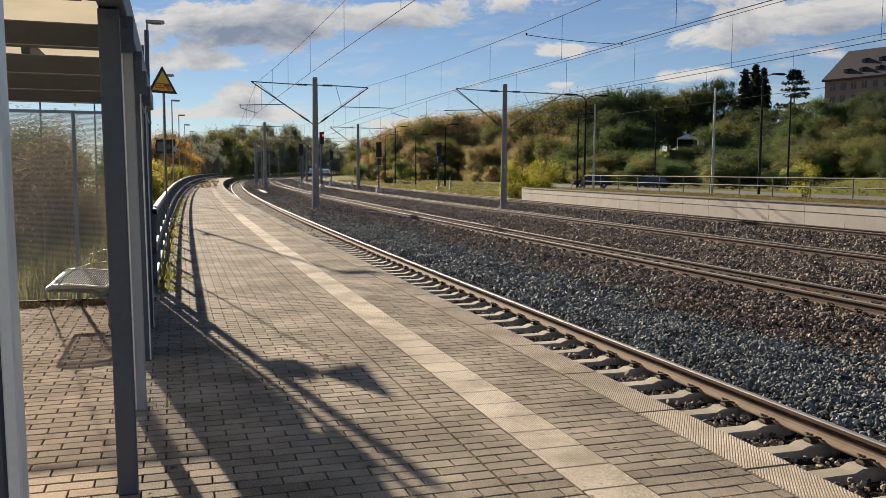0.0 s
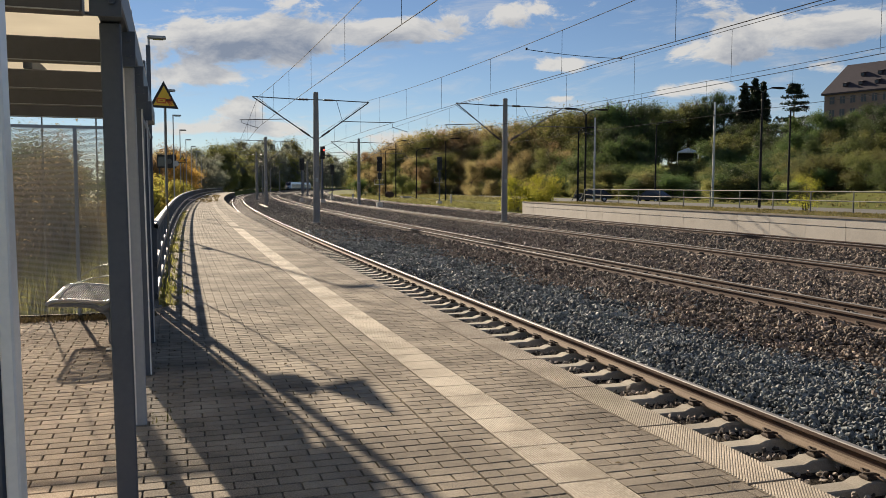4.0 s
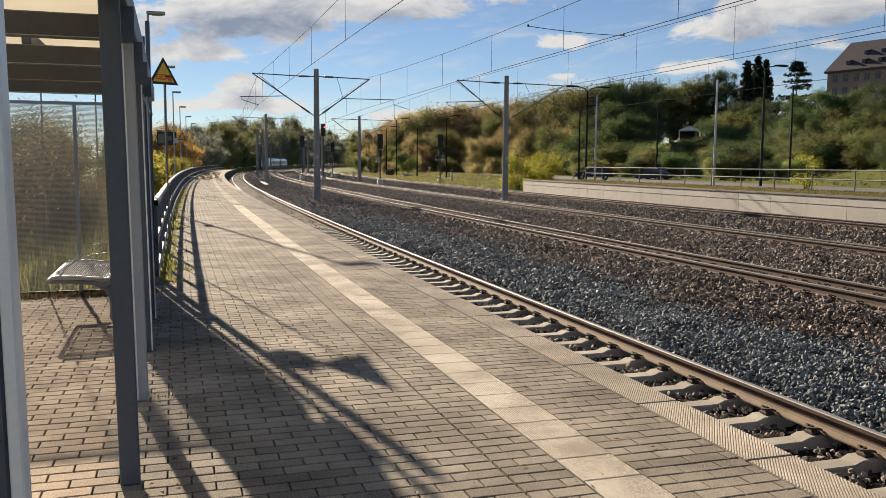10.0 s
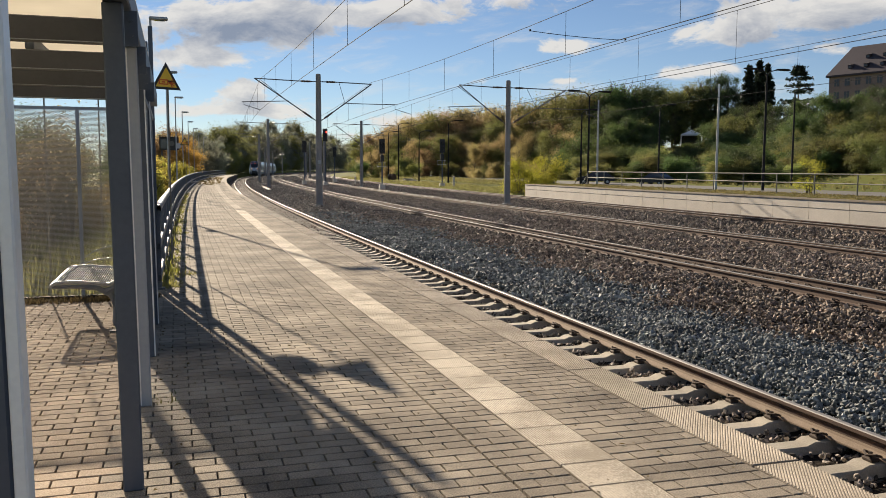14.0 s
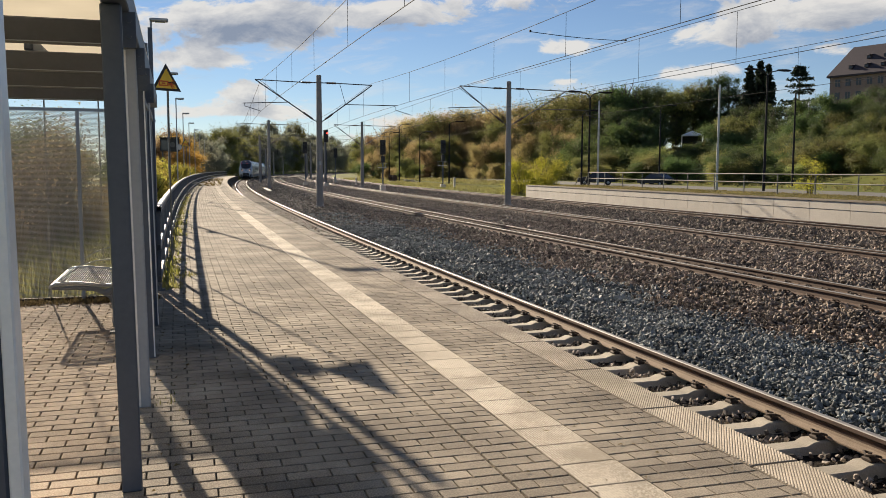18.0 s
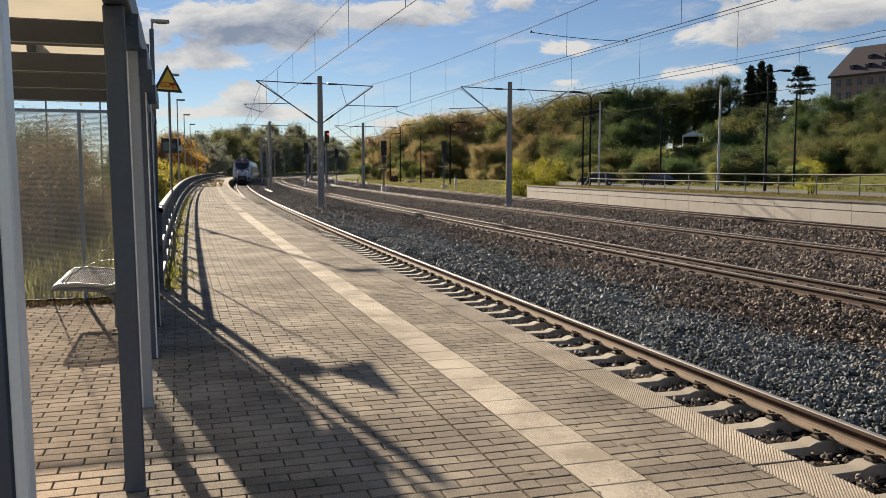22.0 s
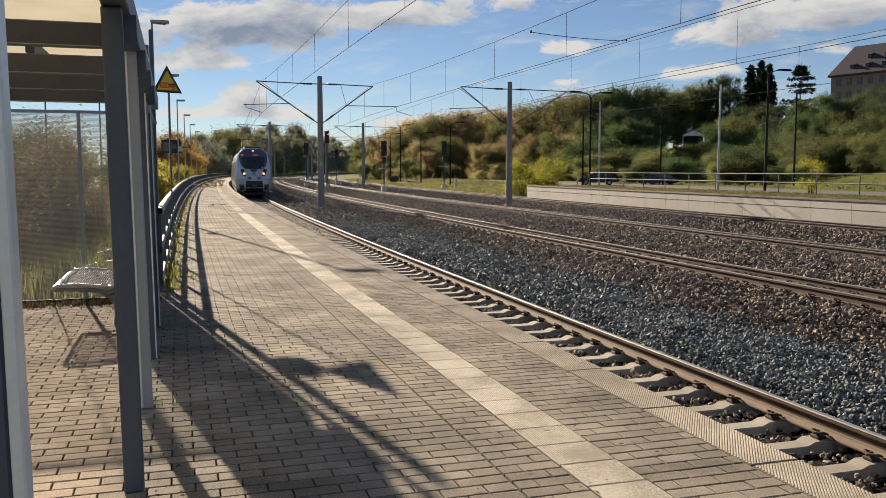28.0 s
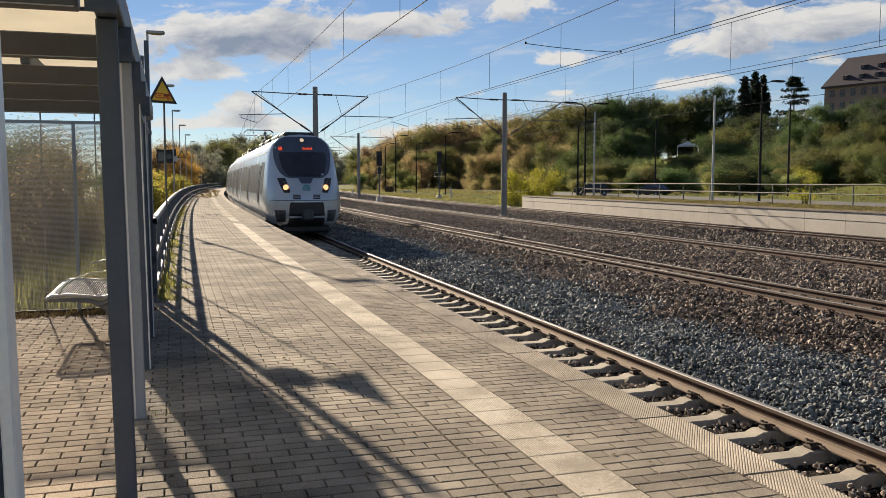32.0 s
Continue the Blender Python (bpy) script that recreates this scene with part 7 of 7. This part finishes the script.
def brick_geo():
    x, y, c = 0.5, 0.0466, 0.0022
    vs = [(i * x, j * y, -0.022) for i, j in ((-1, -1), (1, -1), (1, 1), (-1, 1))] + [(i * x, j * y, -c) for i, j in ((-1, -1), (1, -1), (1, 1), (-1, 1))] + [(i * (x - 0.010), j * (y - c), 0) for i, j in ((-1, -1), (1, -1), (1, 1), (-1, 1))]
    fs = [(0, 1, 5, 4), (1, 2, 6, 5), (2, 3, 7, 6), (3, 0, 4, 7), (4, 5, 9, 8), (5, 6, 10, 9), (6, 7, 11, 10), (7, 4, 8, 11), (8, 9, 10, 11)]
    return vs, fs


def paving():
    vs, fs = brick_geo()
    me = Geo().add(vs, fs).mesh("brick", M_PAVER)
    spots = brick_spots(-6.0, 92.0)
    near = [b for b in spots if 3.45 <= b[0] <= 5.75 and -2.75 <= b[1] <= -1.5][:290]
    taken = set(near)
    rng = np.random.default_rng(9)
    for s, o, w in near:
        ob = new("brick", me)
        ob.parent = PLATFORM
        ob.matrix_basis = here(s, o, rng.normal(0, 0.0006)) @ pose(0, 0, 0, rng.normal(0, 0.12), rng.normal(0, 0.12), rng.normal(0, 0.35)) @ Matrix.Diagonal((w - 0.0085, 1, 1, 1))
    joined = [b for b in spots if b not in taken]
    for name, mat, owner, label, rest in (("paving_bricks", M_PAVER_FAR, PLATFORM, "grey-brown concrete paving bricks in running bond", [b for b in joined if b[1] > -3.34]), ("shelter_bricks", M_PAVER_BAY, BAY, "reddish paving bricks of the shelter floor, lighter for sunlight put into the colour", [b for b in joined if b[1] <= -3.34])):
        lay_bricks(name, mat, owner, label, np.array(rest), np.array(vs), np.array(fs), rng)
    part("distant_paving", Geo().sweep([(-3.34, -0.02), (-0.292, -0.02), (-0.292, 0.0), (-3.34, 0.0)], frange(92.0, PLAT_END, 2.0)), M_PAVER_FAR, PLATFORM)


def lay_bricks(name, mat, owner, label, rest, vs, fs, rng):
    """All bricks of a stretch in one mesh, each with its own slight tilt."""
    n = len(rest)
    v = vs[None].repeat(n, 0)
    v[:, :, 0] *= (rest[:, 2] - 0.0085)[:, None]
    v[:, :, 2] += rng.normal(0, 0.0007, (n, 1)) + v[:, :, 0] * rng.normal(0, 0.0025, (n, 1))
    v[:, :, 1] += v[:, :, 0] * rng.normal(0, 0.006, (n, 1))
    a = A0 - rest[:, 0] / RE
    rr = RE - rest[:, 1]
    cx, cy = CX + rr * np.cos(a), CY + rr * np.sin(a)
    # local x looks to the track side, local y along the line
    ux, uy = -np.cos(a), -np.sin(a)
    wx, wy = np.sin(a), -np.cos(a)
    co = np.stack([cx[:, None] + v[:, :, 0] * ux[:, None] + v[:, :, 1] * wx[:, None], cy[:, None] + v[:, :, 0] * uy[:, None] + v[:, :, 1] * wy[:, None], v[:, :, 2]], -1)
    ob = new(name, raw_mesh(name, co, fs, mat))
    ob.parent = owner
    tagged(ob, label, kind="stuff")


def ribbed_slab(name, sx, sy, h, mat, groove, pitch, turn, rise=0.003, rim=0.0):
    """A paving slab whose top carries raised ribs, turned by so many degrees from its length."""
    g = Geo().box(0, 0, -h / 2 - rise, sx, sy, h, b=0.004)
    t = math.tan(radians(turn))
    x0, x1, y0, y1 = -sx / 2 + rim, sx / 2 - rim, -sy / 2 + 0.006, sy / 2 - 0.006
    w, tip = pitch * 0.36, pitch * 0.26
    flat = len(g.f)
    n = int((sx + sy * t) / pitch) + 2
    for k in range(-n, n + 1):
        c = k * pitch
        lo, hi = y0, y1
        if t > 1e-6:
            lo, hi = max(lo, (x0 + w - c) / t), min(hi, (x1 - w - c) / t)
        elif not x0 + w <= c <= x1 - w:
            continue
        if hi - lo < 0.012:
            continue
        vs = [(c + y * t + dx, y, z) for y in (lo, hi) for dx, z in ((-w, -rise - 0.001), (-tip, 0.0), (tip, 0.0), (w, -rise - 0.001))]
        g.add(vs, [(0, 1, 5, 4), (1, 2, 6, 5), (2, 3, 7, 6), (3, 2, 1, 0), (4, 5, 6, 7)])
    me = g.mesh(name, mat)
    me.materials.append(groove)
    for poly in me.polygons:
        if poly.index < flat:
            poly.material_index = 1
    return me


# groove floors are darker: dirt, plus shade between the ribs put into the colour
M_GROOVE = surface("dirty_shaded_groove", (0.15, 0.126, 0.098), (0.29, 0.248, 0.195), 0.95, scale=2.0, fine=60, bump=0.3, depth=0.002, spec=0.1, rand=0.1)


def edge_stones():
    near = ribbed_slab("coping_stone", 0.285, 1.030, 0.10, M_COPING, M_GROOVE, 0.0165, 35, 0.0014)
    far = Geo().box(0, 0, -0.05, 0.285, 1.030, 0.10, b=0.006).mesh("coping_stone", M_PAVER)
    s = 3.45 - 1.043 * 11 + 0.52
    while s < PLAT_END:
        o = new("coping_stone", near if s < 46 else far)
        o.parent, o.matrix_basis = PLATFORM, here(s, -0.1425, 0.002)
        s += 1.043
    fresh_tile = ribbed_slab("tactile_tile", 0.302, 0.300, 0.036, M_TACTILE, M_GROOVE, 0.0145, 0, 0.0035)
    worn = Geo().box(0, 0, -0.02, 0.302, 0.300, 0.04, b=0.003).mesh("tactile_tile", M_COPING)
    aged = Geo().box(0, 0, -0.02, 0.302, 0.300, 0.04, b=0.003).mesh("tactile_tile", M_PAVER)
    pick = random.Random(3)
    s = 3.73 - 0.302 * 32 + 0.151
    while s < 92.0:
        o = new("tactile_tile", aged if pick.random() < (s - 27) / 7 else worn if pick.random() < (s - 20) / 6 else fresh_tile)
        o.parent, o.matrix_basis = PLATFORM, here(s, -1.04, 0.003)
        s += 0.302


paving()
edge_stones()

motions()
